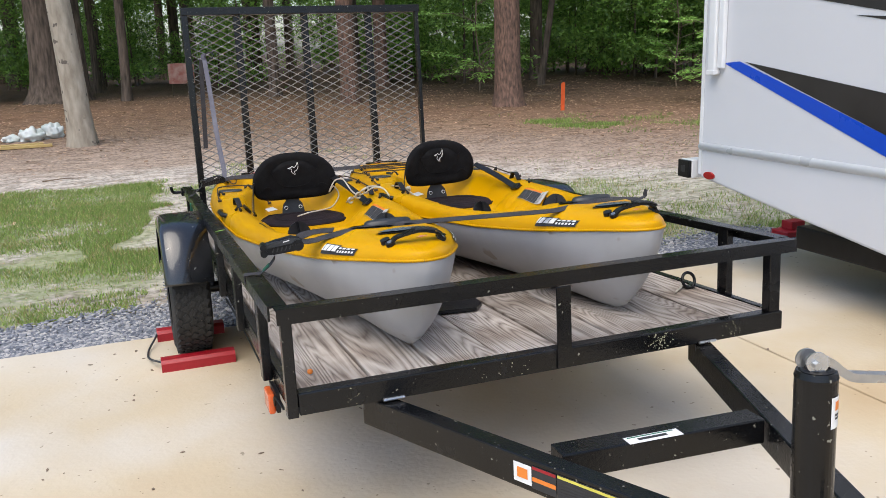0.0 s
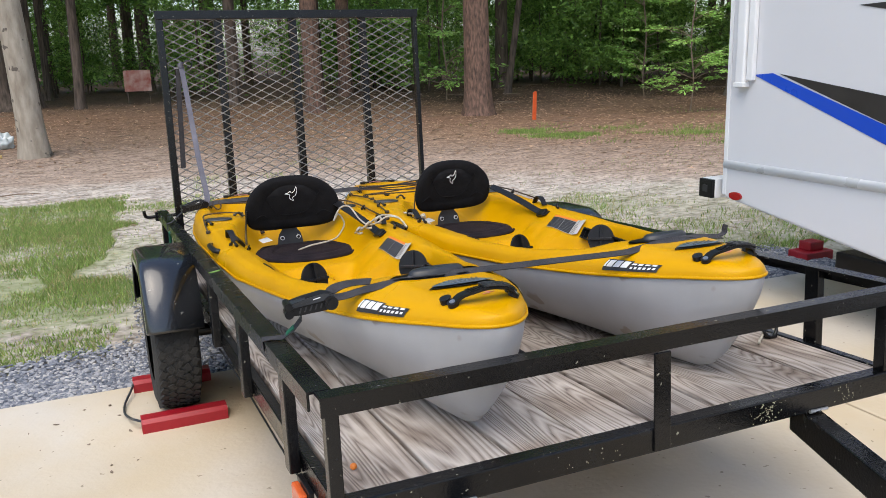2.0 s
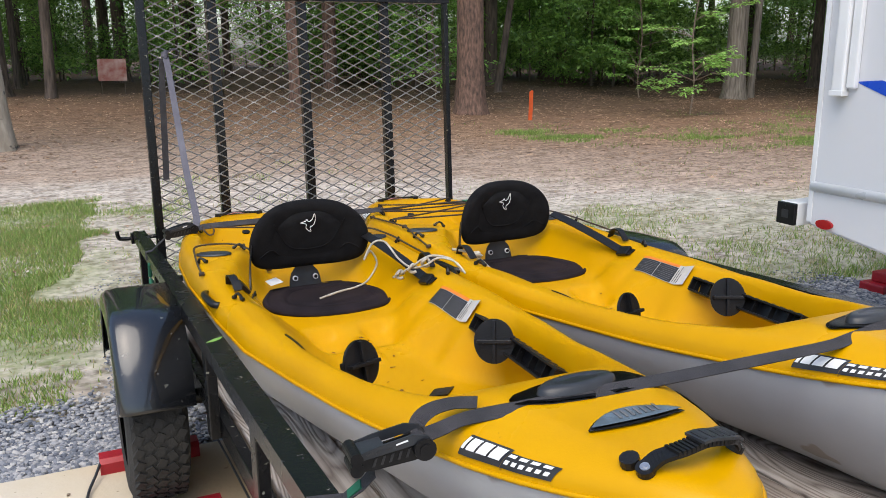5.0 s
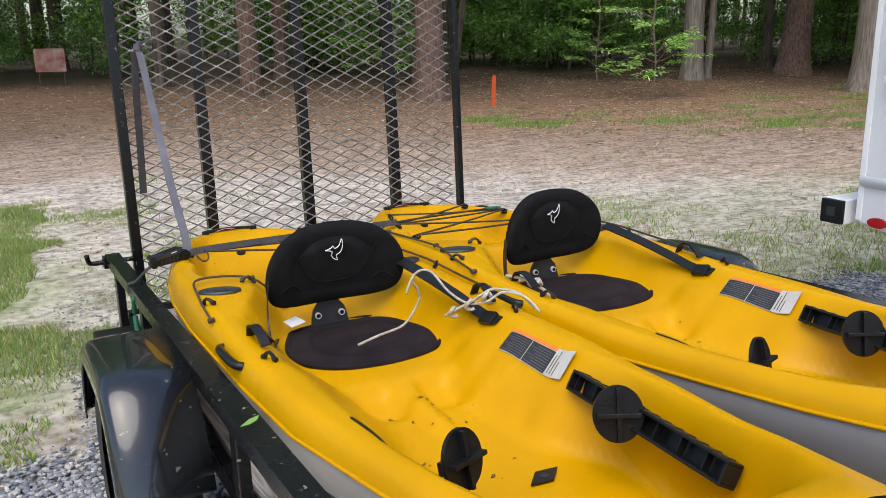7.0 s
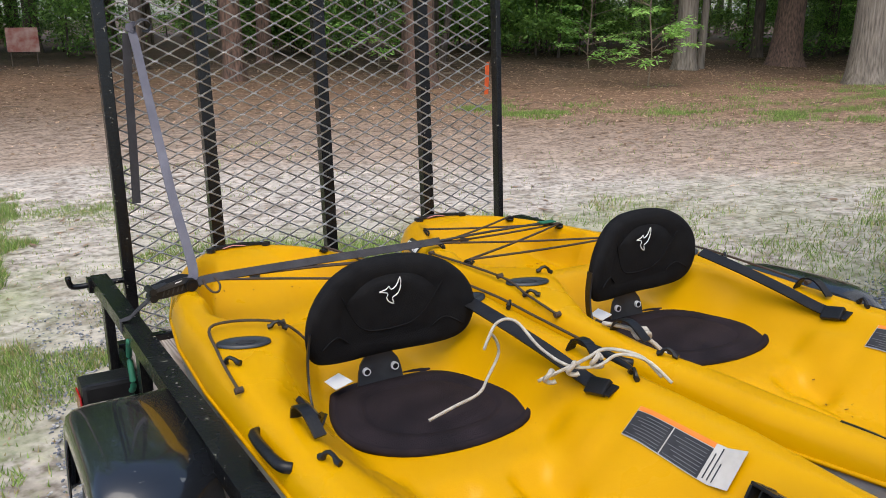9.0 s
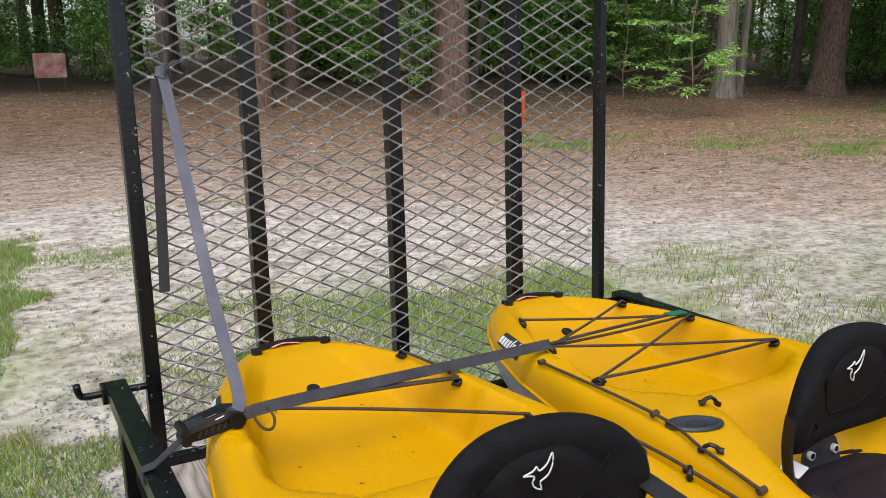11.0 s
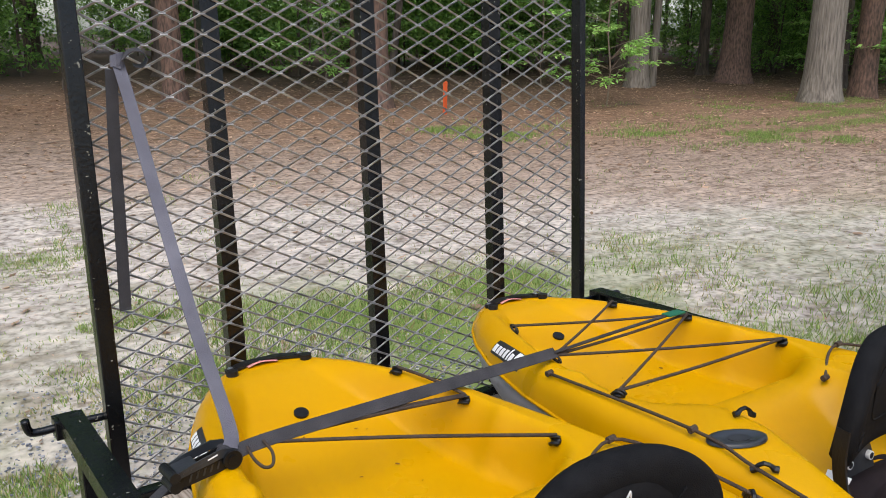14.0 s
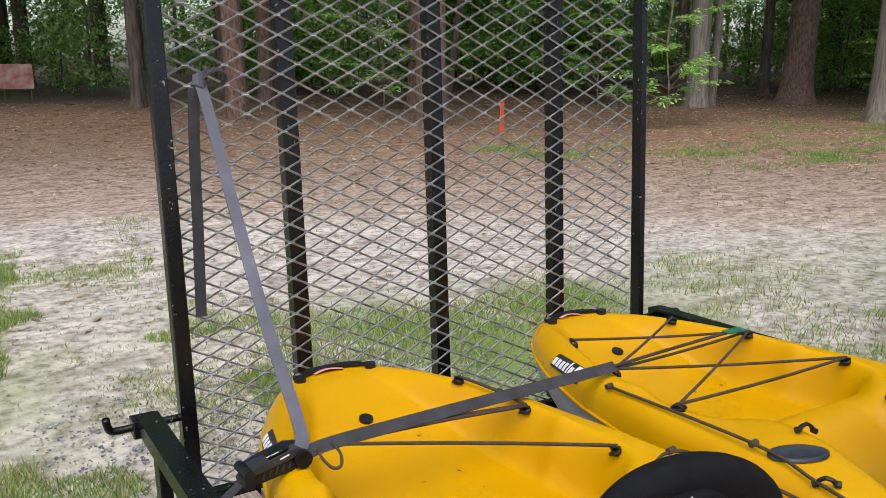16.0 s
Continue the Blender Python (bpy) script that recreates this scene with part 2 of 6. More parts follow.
def concrete_material():
    m = mat("old_concrete", (0.60, 0.55, 0.475), (0.52, 0.47, 0.395), 1.1, 0.75, bump=0.25, bump_scale=45, specks=(0.30, 0.26, 0.21), speck_scale=30, speck_at=0.70, detail=10.0)
    n, l = m.node_tree.nodes, m.node_tree.links
    b = n["Principled BSDF"]
    old = b.inputs["Base Color"].links[0].from_socket
    co = n.new("ShaderNodeTexCoord")
    st = n.new("ShaderNodeTexNoise")
    st.inputs["Scale"].default_value, st.inputs["Detail"].default_value = 0.7, 6.0
    l.new(co.outputs["Object"], st.inputs["Vector"])
    sr = ramp(n, [(0.38, (1.0, 1.0, 1.0)), (0.52, (0.93, 0.85, 0.70)), (0.70, (0.80, 0.63, 0.42))])
    l.new(st.outputs["Fac"], sr.inputs[0])
    mul = n.new("ShaderNodeMix")
    mul.data_type, mul.blend_type = "RGBA", "MULTIPLY"
    mul.inputs["Factor"].default_value = 1.0
    l.new(old, mul.inputs[6])
    l.new(sr.outputs[0], mul.inputs[7])
    l.new(mul.outputs[2], b.inputs["Base Color"])
    return m


CONCRETE = concrete_material()


def ground_material():
    """Gravel, thin lawn over sand, a worn dirt track, then leaf litter under the trees, in belts across the lot. The
    deep-wood belts hold tree shade in their colour.
    """
    m = bpy.data.materials.new("lot_ground")
    m.use_nodes = True
    n, l = m.node_tree.nodes, m.node_tree.links
    b = n["Principled BSDF"]
    co = n.new("ShaderNodeTexCoord")
    sep = n.new("ShaderNodeSeparateXYZ")
    l.new(co.outputs["Object"], sep.inputs[0])

    def tex(scale, detail=6.0, stretch=(1, 1, 1)):
        mp = n.new("ShaderNodeMapping")
        mp.inputs["Scale"].default_value = stretch
        l.new(co.outputs["Object"], mp.inputs[0])
        t = n.new("ShaderNodeTexNoise")
        t.inputs["Scale"].default_value, t.inputs["Detail"].default_value = scale, detail
        l.new(mp.outputs[0], t.inputs["Vector"])
        return t.outputs["Fac"]

    def math_node(op, x, y, z=0.0):
        k = n.new("ShaderNodeMath")
        k.operation = op
        for i, v in enumerate((x, y, z)):
            if isinstance(v, (int, float)):
                k.inputs[i].default_value = v
            else:
                l.new(v, k.inputs[i])
        return k.outputs[0]

    wob = math_node("MULTIPLY_ADD", tex(0.55, 5.0, (0.6, 1.2, 1)), 2.4, -1.2)
    east = math_node("MINIMUM", math_node("MAXIMUM", math_node("SUBTRACT", sep.outputs["X"], 1.0), 0.0), 10.0)
    yy = math_node("ADD", math_node("MULTIPLY_ADD", east, 0.7, sep.outputs["Y"]), wob)
    belt = n.new("ShaderNodeMapRange")
    belt.inputs["From Min"].default_value, belt.inputs["From Max"].default_value = 4.0, 28.0
    l.new(yy, belt.inputs["Value"])
    # last stops: litter brown, darkened further to stand in for canopy shade
    soil = ramp(n, [(0.0, (0.28, 0.265, 0.25)), (0.05, (0.37, 0.335, 0.29)), (0.12, (0.42, 0.378, 0.335)), (0.28, (0.43, 0.388, 0.345)), (0.335, (0.345, 0.272, 0.22)),
                    (0.46, (0.265, 0.197, 0.152)), (0.56, (0.248, 0.165, 0.112)), (0.72, (0.195, 0.120, 0.077)), (0.86, (0.15, 0.098, 0.065)), (1.0, (0.095, 0.065, 0.045))])
    l.new(belt.outputs[0], soil.inputs[0])
    grain = ramp(n, [(0.30, (0.42, 0.38, 0.35)), (0.50, (1.0, 1.0, 1.0)), (0.70, (1.35, 1.31, 1.27))])
    l.new(tex(20.0, 12.0), grain.inputs[0])
    m1 = n.new("ShaderNodeMix")
    m1.data_type, m1.blend_type = "RGBA", "MULTIPLY"
    m1.inputs["Factor"].default_value = 1.0
    l.new(soil.outputs[0], m1.inputs[6])
    l.new(grain.outputs[0], m1.inputs[7])
    clod = ramp(n, [(0.34, (0.70, 0.66, 0.62)), (0.5, (1.0, 1.0, 1.0)), (0.66, (1.22, 1.2, 1.18))])
    l.new(tex(4.5, 9.0, (0.8, 1.4, 1)), clod.inputs[0])
    m1b = n.new("ShaderNodeMix")
    m1b.data_type, m1b.blend_type = "RGBA", "MULTIPLY"
    m1b.inputs["Factor"].default_value = 1.0
    l.new(m1.outputs[2], m1b.inputs[6])
    l.new(clod.outputs[0], m1b.inputs[7])
    m1 = m1b
    patch = math_node("MULTIPLY_ADD", tex(1.1, 10.0), 0.85, math_node("MULTIPLY", tex(24.0, 4.0), 0.36))
    lawn = ramp(n, [(0.0, (0, 0, 0)), (0.05, (1, 1, 1)), (0.225, (1, 1, 1)), (0.245, (0.45, 0.45, 0.45)), (0.27, (0, 0, 0))])
    turf = n.new("ShaderNodeMapRange")
    turf.inputs["From Min"].default_value, turf.inputs["From Max"].default_value = 4.0, 28.0
    beyond = math_node("MINIMUM", math_node("MAXIMUM", math_node("SUBTRACT", sep.outputs["X"], 0.4), 0.0), 1.0)
    l.new(math_node("ADD", math_node("MULTIPLY_ADD", beyond, 2.3, sep.outputs["Y"]), math_node("MULTIPLY", wob, 0.45)), turf.inputs["Value"])
    l.new(turf.outputs[0], lawn.inputs[0])
    thr = ramp(n, [(0.50, (0, 0, 0)), (0.62, (1, 1, 1))])
    l.new(patch, thr.inputs[0])
    xr = n.new("ShaderNodeMapRange")
    xr.inputs["From Min"].default_value, xr.inputs["From Max"].default_value = -2.0, 8.0
    l.new(math_node("MULTIPLY_ADD", tex(1.6, 6.0), 1.6, math_node("SUBTRACT", sep.outputs["X"], 0.8)), xr.inputs["Value"])
    bare = ramp(n, [(0.19, (0.6, 0.6, 0.6)), (0.235, (0.12, 0.12, 0.12)), (0.31, (0.15, 0.15, 0.15)), (0.36, (1.0, 1.0, 1.0)), (0.50, (1.0, 1.0, 1.0)), (0.56, (0.38, 0.38, 0.38)), (0.75, (0.22, 0.22, 0.22))])
    l.new(xr.outputs[0], bare.inputs[0])
    fac = math_node("MULTIPLY", math_node("MULTIPLY", lawn.outputs[0], thr.outputs[0]), bare.outputs[0])
    green = ramp(n, [(0.3, (0.12, 0.18, 0.04)), (0.7, (0.20, 0.25, 0.075))])
    l.new(tex(3.0, 8.0), green.inputs[0])
    m2 = n.new("ShaderNodeMix")
    m2.data_type = "RGBA"
    l.new(fac, m2.inputs["Factor"])
    l.new(m1.outputs[2], m2.inputs[6])
    l.new(green.outputs[0], m2.inputs[7])
    l.new(m2.outputs[2], b.inputs["Base Color"])
    b.inputs["Roughness"].default_value = 0.95
    b.inputs["Specular IOR Level"].default_value = 0.19
    bp = n.new("ShaderNodeBump")
    bp.inputs["Strength"].default_value, bp.inputs["Distance"].default_value = 0.4, 0.02
    l.new(tex(22.0, 8.0), bp.inputs["Height"])
    l.new(bp.outputs[0], b.inputs["Normal"])
    return m


GROUND = ground_material()


# ---- mesh helpers ----
def finish(name, bm, material, smooth=False):
    me = bpy.data.meshes.new(name)
    bm.normal_update()
    bm.to_mesh(me)
    bm.free()
    if smooth:
        me.polygons.foreach_set("use_smooth", [True] * len(me.polygons))
    me.materials.append(material)
    return me


def thing(name, label, category, m=None, group="", kind=""):
    ob = new(name)
    ob.empty_display_size = 0.05
    ob.matrix_basis = m if m is not None else Matrix()
    return tagged(ob, label, category, group, kind)


def part(name, bm, material, parent, label="", smooth=False, m=None):
    ob = new(name, bm if isinstance(bm, bpy.types.Mesh) else finish(name, bm, material, smooth))
    ob.parent = parent
    if m is not None:
        ob.matrix_basis = m
    return tagged(ob, label)


def box(bm, lo, hi, bevel=0.0, m=None):
    """A box between two corners, with bevelled edges."""
    lo, hi = Vector(lo), Vector(hi)
    t = Matrix.Translation((lo + hi) / 2) @ Matrix.Diagonal((*(hi - lo), 1))
    if m is not None:
        t = m @ t
    geo = bmesh.ops.create_cube(bm, size=1, matrix=t)
    if bevel:
        es = list({ed for v in geo["verts"] for ed in v.link_edges})
        bmesh.ops.bevel(bm, geom=es, offset=bevel, segments=2, affect="EDGES", profile=0.6)
    return bm


def cyl(bm, p, q, r, r2=None, seg=20, caps=True):
    p, q = Vector(p), Vector(q)
    d = q - p
    t = Matrix.Translation((p + q) / 2) @ d.to_track_quat("Z", "Y").to_matrix().to_4x4()
    bmesh.ops.create_cone(bm, cap_ends=caps, segments=seg, radius1=r, radius2=r if r2 is None else r2, depth=d.length, matrix=t)
    return bm


def curve_points(pts, steps=8):
    """Smooth run through the given points."""
    pts = [Vector(p) for p in pts]
    out = []
    for i in range(len(pts) - 1):
        p0, p1, p2, p3 = pts[max(i - 1, 0)], pts[i], pts[i + 1], pts[min(i + 2, len(pts) - 1)]
        for k in range(steps):
            t = k / steps
            out.append(0.5 * (2 * p1 + (p2 - p0) * t + (2 * p0 - 5 * p1 + 4 * p2 - p3) * t * t + (3 * p1 - p0 - 3 * p2 + p3) * t ** 3))
    return out + [pts[-1]]


def tube(bm, pts, r, seg=8, ends=True):
    """A round cord along points; r may be one radius or one for each point."""
    rings = []
    for i, p in enumerate(pts):
        d = (pts[min(i + 1, len(pts) - 1)] - pts[max(i - 1, 0)]).normalized()
        side = d.cross(Vector((0, 0, 1)))
        side = side.normalized() if side.length > 0.01 else Vector((1, 0, 0))
        up = side.cross(d)
        rad = r[i] if isinstance(r, (list, tuple)) else r
        rings.append([bm.verts.new(p + rad * (math.cos(k * math.tau / seg) * side + math.sin(k * math.tau / seg) * up)) for k in range(seg)])
    for a_, b_ in zip(rings, rings[1:]):
        for k in range(seg):
            bm.faces.new((a_[k], a_[(k + 1) % seg], b_[(k + 1) % seg], b_[k]))
    if ends:
        bm.faces.new(rings[0][::-1])
        bm.faces.new(rings[-1])
    return bm


def ribbon(bm, pts, width, thick, across):
    """A flat strap along points; across: the direction of its width, one or one for each point."""
    rings = []
    for i, p in enumerate(pts):
        d = (pts[min(i + 1, len(pts) - 1)] - pts[max(i - 1, 0)]).normalized()
        w = Vector(across[i] if isinstance(across, list) else across)
        w = (w - d * w.dot(d)).normalized()
        u = w.cross(d)
        rings.append([bm.verts.new(p + sx * w * width / 2 + sz * u * thick / 2) for sx, sz in ((-1, -1), (1, -1), (1, 1), (-1, 1))])
    for a_, b_ in zip(rings, rings[1:]):
        for k in range(4):
            bm.faces.new((a_[k], a_[(k + 1) % 4], b_[(k + 1) % 4], b_[k]))
    bm.faces.new(rings[0][::-1])
    bm.faces.new(rings[-1])
    return bm


def plate(bm, outline, thick, m):
    """A flat plate of any outline (x, y), its underside at z 0 of the pose m."""
    lo = [bm.verts.new(m @ Vector((x, y, 0))) for x, y in outline]
    hi = [bm.verts.new(m @ Vector((x, y, thick))) for x, y in outline]
    bm.faces.new(lo[::-1])
    bm.faces.new(hi)
    for i in range(len(lo)):
        j = (i + 1) % len(lo)
        bm.faces.new((lo[i], lo[j], hi[j], hi[i]))
    return bm


def angle_bar(bm, p, q, down, side, w, h, t=0.006):
    """An L-profile from p to q: a flange of width w towards side, one of height h towards down, edge at the line p-q."""
    p, q, down, side = Vector(p), Vector(q), Vector(down), Vector(side)
    prof = [(0, 0), (w, 0), (w, t), (t, t), (t, h), (0, h)]
    rings = [[bm.verts.new(o + side * a_ + down * b_) for a_, b_ in prof] for o in (p, q)]
    n = len(prof)
    for k in range(n):
        bm.faces.new((rings[0][k], rings[0][(k + 1) % n], rings[1][(k + 1) % n], rings[1][k]))
    bm.faces.new(rings[0][::-1])
    bm.faces.new(rings[1])
    bmesh.ops.recalc_face_normals(bm, faces=bm.faces)
    return bm


B = bmesh.new


# ---- ground, slab, gravel ----
def build_ground():
    rng = np.random.default_rng(3)
    xs = np.concatenate([[-400, -150, -60], np.arange(-30, 34, 0.5), [60, 150, 400]])
    ys = np.concatenate([[-400, -150, -60], np.arange(-28, 50, 0.5), [60, 150, 500]])
    verts, faces = [], []
    for y in ys:
        for x in xs:
            h = -0.03 + 0.05 * noise.noise((x * 0.35, y * 0.35, 0)) + 0.02 * noise.noise((x * 1.3, y * 1.3, 4))
            if y < 5.2:
                h = -0.035 if y > 4.2 else -0.06
            if y > 16:
                h += min(0.25, (y - 16) * 0.03)
            verts.append((x, y, h))
    w = len(xs)
    for j in range(len(ys) - 1):
        for i in range(w - 1):
            k = j * w + i
            faces.append((k, k + 1, k + 1 + w, k + w))
    me = bpy.data.meshes.new("ground")
    me.from_pydata(verts, [], faces)
    me.polygons.foreach_set("use_smooth", [True] * len(me.polygons))
    me.materials.append(GROUND)
    tagged(new("ground", me), "sandy lot with thin grass, dirt track and leaf litter", "ground", kind="structure")


build_ground()
SLAB_EDGE = 4.31
slab = thing("pavement", "pale stained concrete driveway slab beside gravel", "pavement", kind="structure")
for x0, x1 in ((-9.0, -2.505), (-2.495, 2.595), (2.605, 9.0)):
    for y0, y1 in ((-9.0, -1.505), (-1.495, SLAB_EDGE)):
        part("slab", box(B(), (x0, y0, -0.12), (x1, y1, 0.0), 0.008), CONCRETE, slab)


def build_gravel():
    rng = np.random.default_rng(8)
    shapes = []
    for k in range(4):
        b_ = B()
        bmesh.ops.create_icosphere(b_, subdivisions=1, radius=1)
        v = np.array([p.co[:] for p in b_.verts])
        v *= 1 + 0.25 * (rng.random(len(v)) - 0.5)[:, None]
        f = [tuple(q.index for q in fc.verts) for fc in b_.faces]
        b_.free()
        shapes.append((v, f))
    verts, faces = [], []
    for _ in range(58000):
        x = rng.uniform(-2.4, 4.4)
        spill = 0.15 < x < 3.2
        y = SLAB_EDGE + 0.01 + abs(rng.normal(0, 1.1 if spill else 0.30))
        if y > SLAB_EDGE + (2.6 if spill else 0.75) + 0.2 * math.sin(x * 2):
            continue
        z0 = -0.022 if y < 5.2 else -0.027 + 0.05 * noise.noise((x * 0.35, y * 0.35, 0)) + 0.02 * noise.noise((x * 1.3, y * 1.3, 4))
        v, f = shapes[rng.integers(4)]
        s = rng.uniform(0.0055, 0.0125) if y < SLAB_EDGE + 0.7 else rng.uniform(0.003, 0.0072)
        r = Matrix.Rotation(rng.uniform(0, 6.3), 3, "Z") @ Matrix.Diagonal((s * rng.uniform(0.9, 1.6), s, s * rng.uniform(0.5, 0.8)))
        q = v @ np.array(r).T + (x, y, z0 + rng.uniform(0, 0.012))
        base = len(verts)
        verts += q.tolist()
        faces += [tuple(i + base for i in t) for t in f]
    me = bpy.data.meshes.new("gravel")
    me.from_pydata(verts, [], faces)
    m = STONE.copy()
    n, l = m.node_tree.nodes, m.node_tree.links
    g = n.new("ShaderNodeNewGeometry")
    r = ramp(n, [(0.0, (0.085, 0.095, 0.12)), (0.5, (0.19, 0.20, 0.225)), (0.85, (0.34, 0.335, 0.335)), (1.0, (0.46, 0.44, 0.41))])
    l.new(g.outputs["Random Per Island"], r.inputs[0])
    l.new(r.outputs[0], n["Principled BSDF"].inputs["Base Color"])
    me.materials.append(m)
    tagged(new("gravel", me), "loose blue-grey gravel strip along the concrete edge", "gravel", kind="stuff")


build_gravel()


# ---- trailer ----
# The trailer stands nose-up on its jack; x across, y from the front beam to the tail, z up from the ground below the nose.
TM = pose(0, 2.06, 0.055, -2.55, 0, 0)
XL, XR, LEN, DECK, RAIL = 0.335, 1.965, 3.20, 0.452, 0.682
trailer = thing("utility_trailer", "black steel utility trailer with weathered plank deck and mesh gate", "trailer", TM)


def post(x0, x1, y0, y1, z0=0.40, z1=RAIL - 0.006):
    part("post", box(B(), (x0, y0, z0), (x1, y1, z1), 0.003), STEEL, trailer)


# deck frame
part("front_beam", box(B(), (0.368, 0.0, 0.396), (1.92, 0.045, DECK + 0.004), 0.004), STEEL, trailer)
part("rear_beam", box(B(), (0.368, LEN - 0.05, 0.396), (1.92, LEN, DECK + 0.004), 0.004), STEEL, trailer)
for x0, x1 in ((0.350, 0.378), (1.915, 1.943)):
    part("side_beam", box(B(), (x0, 0.0465, 0.392), (x1, LEN - 0.0515, DECK - 0.004), 0.003), STEEL, trailer)
for y0 in (0.6, 1.2, 1.8, 2.4):
    part("cross_beam", box(B(), (0.379, y0, 0.365), (1.914, y0 + 0.04, 0.405), 0.003), STEEL, trailer)
for xw in (0.62, 1.63):
    part("weld_bead", cyl(B(), (xw - 0.03, -0.004, 0.400), (xw + 0.03, -0.004, 0.400), 0.005, 0.004, 8), ZINC, trailer)
flake_rng = random.Random(17)
flakes = B()
for cx_, n_f, sp in ((1.46, 70, 0.022), (1.72, 20, 0.018), (0.95, 12, 0.04), (0.50, 10, 0.03)):
    for _ in range(n_f):
        fx, fz, fr = cx_ + flake_rng.gauss(0, sp), flake_rng.uniform(0.402, 0.450), flake_rng.uniform(0.0006, 0.0022)
        plate(flakes, [(-fr, -fr * 0.5), (fr * 0.3, -fr), (fr, fr * 0.2), (-fr * 0.2, fr)], 0.0006, pose(fx, -0.0006, fz, 90, 0, 0))
flake_mat = mat("pale_flaked_paint", (0.42, 0.40, 0.28), (0.30, 0.28, 0.18), 40.0, 0.9)
tagged(part("paint_flakes", flakes, flake_mat, trailer, "pale lichen-like flakes on the beam"), kind="stuff")
# top rails
bm = angle_bar(B(), (XL - 0.005, 0.0, RAIL), (XR + 0.005, 0.0, RAIL), (0, 0, -1), (0, 1, 0), 0.046, 0.040)
part("front_rail", bm, STEEL, trailer)
bm = angle_bar(B(), (XL - 0.02, 0.047, RAIL + 0.001), (XL - 0.02, LEN, RAIL + 0.001), (0, 0, -1), (1, 0, 0), 0.050, 0.040)
part("side_rail", bm, STEEL, trailer)
bm = angle_bar(B(), (XR + 0.013, 0.047, RAIL + 0.001), (XR + 0.013, LEN, RAIL + 0.001), (0, 0, -1), (-1, 0, 0), 0.050, 0.040)
part("side_rail", bm, STEEL, trailer)
# posts
post(0.338, 0.367, 0.004, 0.034, 0.39)
post(1.872, 1.914, 0.006, 0.040, 0.45)
bm = box(B(), (1.112, -0.006, 0.40), (1.158, 0.0, RAIL - 0.042), 0.002)
part("post", bm, STEEL, trailer)
for y0 in (0.30, 0.86, 1.42, 2.48, 3.02):
    post(0.322, 0.349, y0, y0 + 0.05)
    post(1.945, 1.972, y0, y0 + 0.05)
for x in (XL - 0.03, XR - 0.012):
    bm = box(B(), (x, LEN - 0.02, RAIL - 0.052), (x + 0.055, LEN + 0.03, RAIL - 0.008), 0.003)
    part("pin_bracket", bm, STEEL, trailer)
    sgn = -1 if x < 1 else 1
    mid = x + 0.0275
    pin = [(mid - sgn * 0.10, LEN + 0.006, RAIL - 0.03), (mid, LEN + 0.006, RAIL - 0.03), (mid + sgn * 0.065, LEN + 0.006, RAIL - 0.03), (mid + sgn * 0.078, LEN + 0.004, RAIL - 0.03 + 0.012 * (sgn < 0)), (mid + sgn * 0.082, LEN, RAIL - 0.04 + 0.045 * (sgn < 0))]
    part("latch_pin", tube(B(), curve_points(pin, 4), 0.009, 10), STEEL, trailer, smooth=True)
# deck planks
plank_w = (1.908 - 0.384) / 8
for i in range(8):
    x0 = 0.384 + i * plank_w
    bm = box(B(), (-plank_w / 2 + 0.0045, 0.05, -0.036), (plank_w / 2 - 0.0045, LEN - 0.055, 0.0), 0.004)
    part("plank", bm, WOOD, trailer, m=pose(x0 + plank_w / 2, 0, DECK - 0.002 + 0.002 * ((i * 7) % 3 - 1), 0, 0.3 * ((i * 5) % 3 - 1), 0))
# tongue


def beam(name, p, q, w, h):
    p, q = Vector(p), Vector(q)
    d = q - p
    m = Matrix.Translation(p) @ d.to_track_quat("Y", "Z").to_matrix().to_4x4()
    return part(name, box(B(), (-w / 2, 0, -h), (w / 2, d.length, 0), 0.004, m), STEEL, trailer)


TL0, TL1 = Vector((0.575, 0.08, 0.392)), Vector((1.10, -1.13, 0.386))
beam("tongue_beam", TL0, TL1, 0.052, 0.078)
right_tongue = beam("tongue_beam", (1.652, 0.08, 0.391), (1.185, -1.13, 0.385), 0.052, 0.078)
beam("tongue_crossbar", (0.86, -0.462, 0.393), (1.385, -0.500, 0.393), 0.070, 0.062)
part("coupler", box(B(), (1.07, -1.28, 0.32), (1.16, -1.03, 0.40), 0.02), STEEL, trailer)
# labels on the tongue
d = (TL1 - TL0).normalized()


def tongue_label(name, material, along, z0, z1, length, lift, label=""):
    """A sticker on the outer face of the tongue beam that faces the drive, at a distance along it."""
    p = TL0 + d * along
    n_ = Vector((d.y, -d.x, 0)).normalized()
    n_ = n_ if n_.x < 0 else -n_
    o = p + n_ * (0.026 + lift)
    return part(name, plate(B(), [(0, z0), (length, z0), (length, z1), (0, z1)], 0.0008,
                            Matrix(((d.x, 0, n_.x, o.x), (d.y, 0, n_.y, o.y), (d.z, 1, n_.z, o.z), (0, 0, 0, 1)))), material, trailer, label)


tongue_label("sticker", WHITE, 0.545, -0.062, -0.016, 0.052, 0.001, "white round-badge sticker")
tongue_label("badge", ORANGE, 0.556, -0.050, -0.026, 0.030, 0.002)
tongue_label("sticker", GREYPLASTIC, 0.599, -0.066, -0.012, 0.068, 0.001, "grey and orange warning sticker")
tongue_label("warning_band", ORANGE, 0.600, -0.048, -0.038, 0.066, 0.002)
tongue_label("warning_band", RED, 0.600, -0.020, -0.013, 0.066, 0.002)
tongue_label("sticker", INK, 0.669, -0.076, -0.010, 0.30, 0.001, "black sticker with yellow heading and rows of small print")
tongue_label("heading_band", YELLOWINK, 0.671, -0.018, -0.012, 0.29, 0.002)
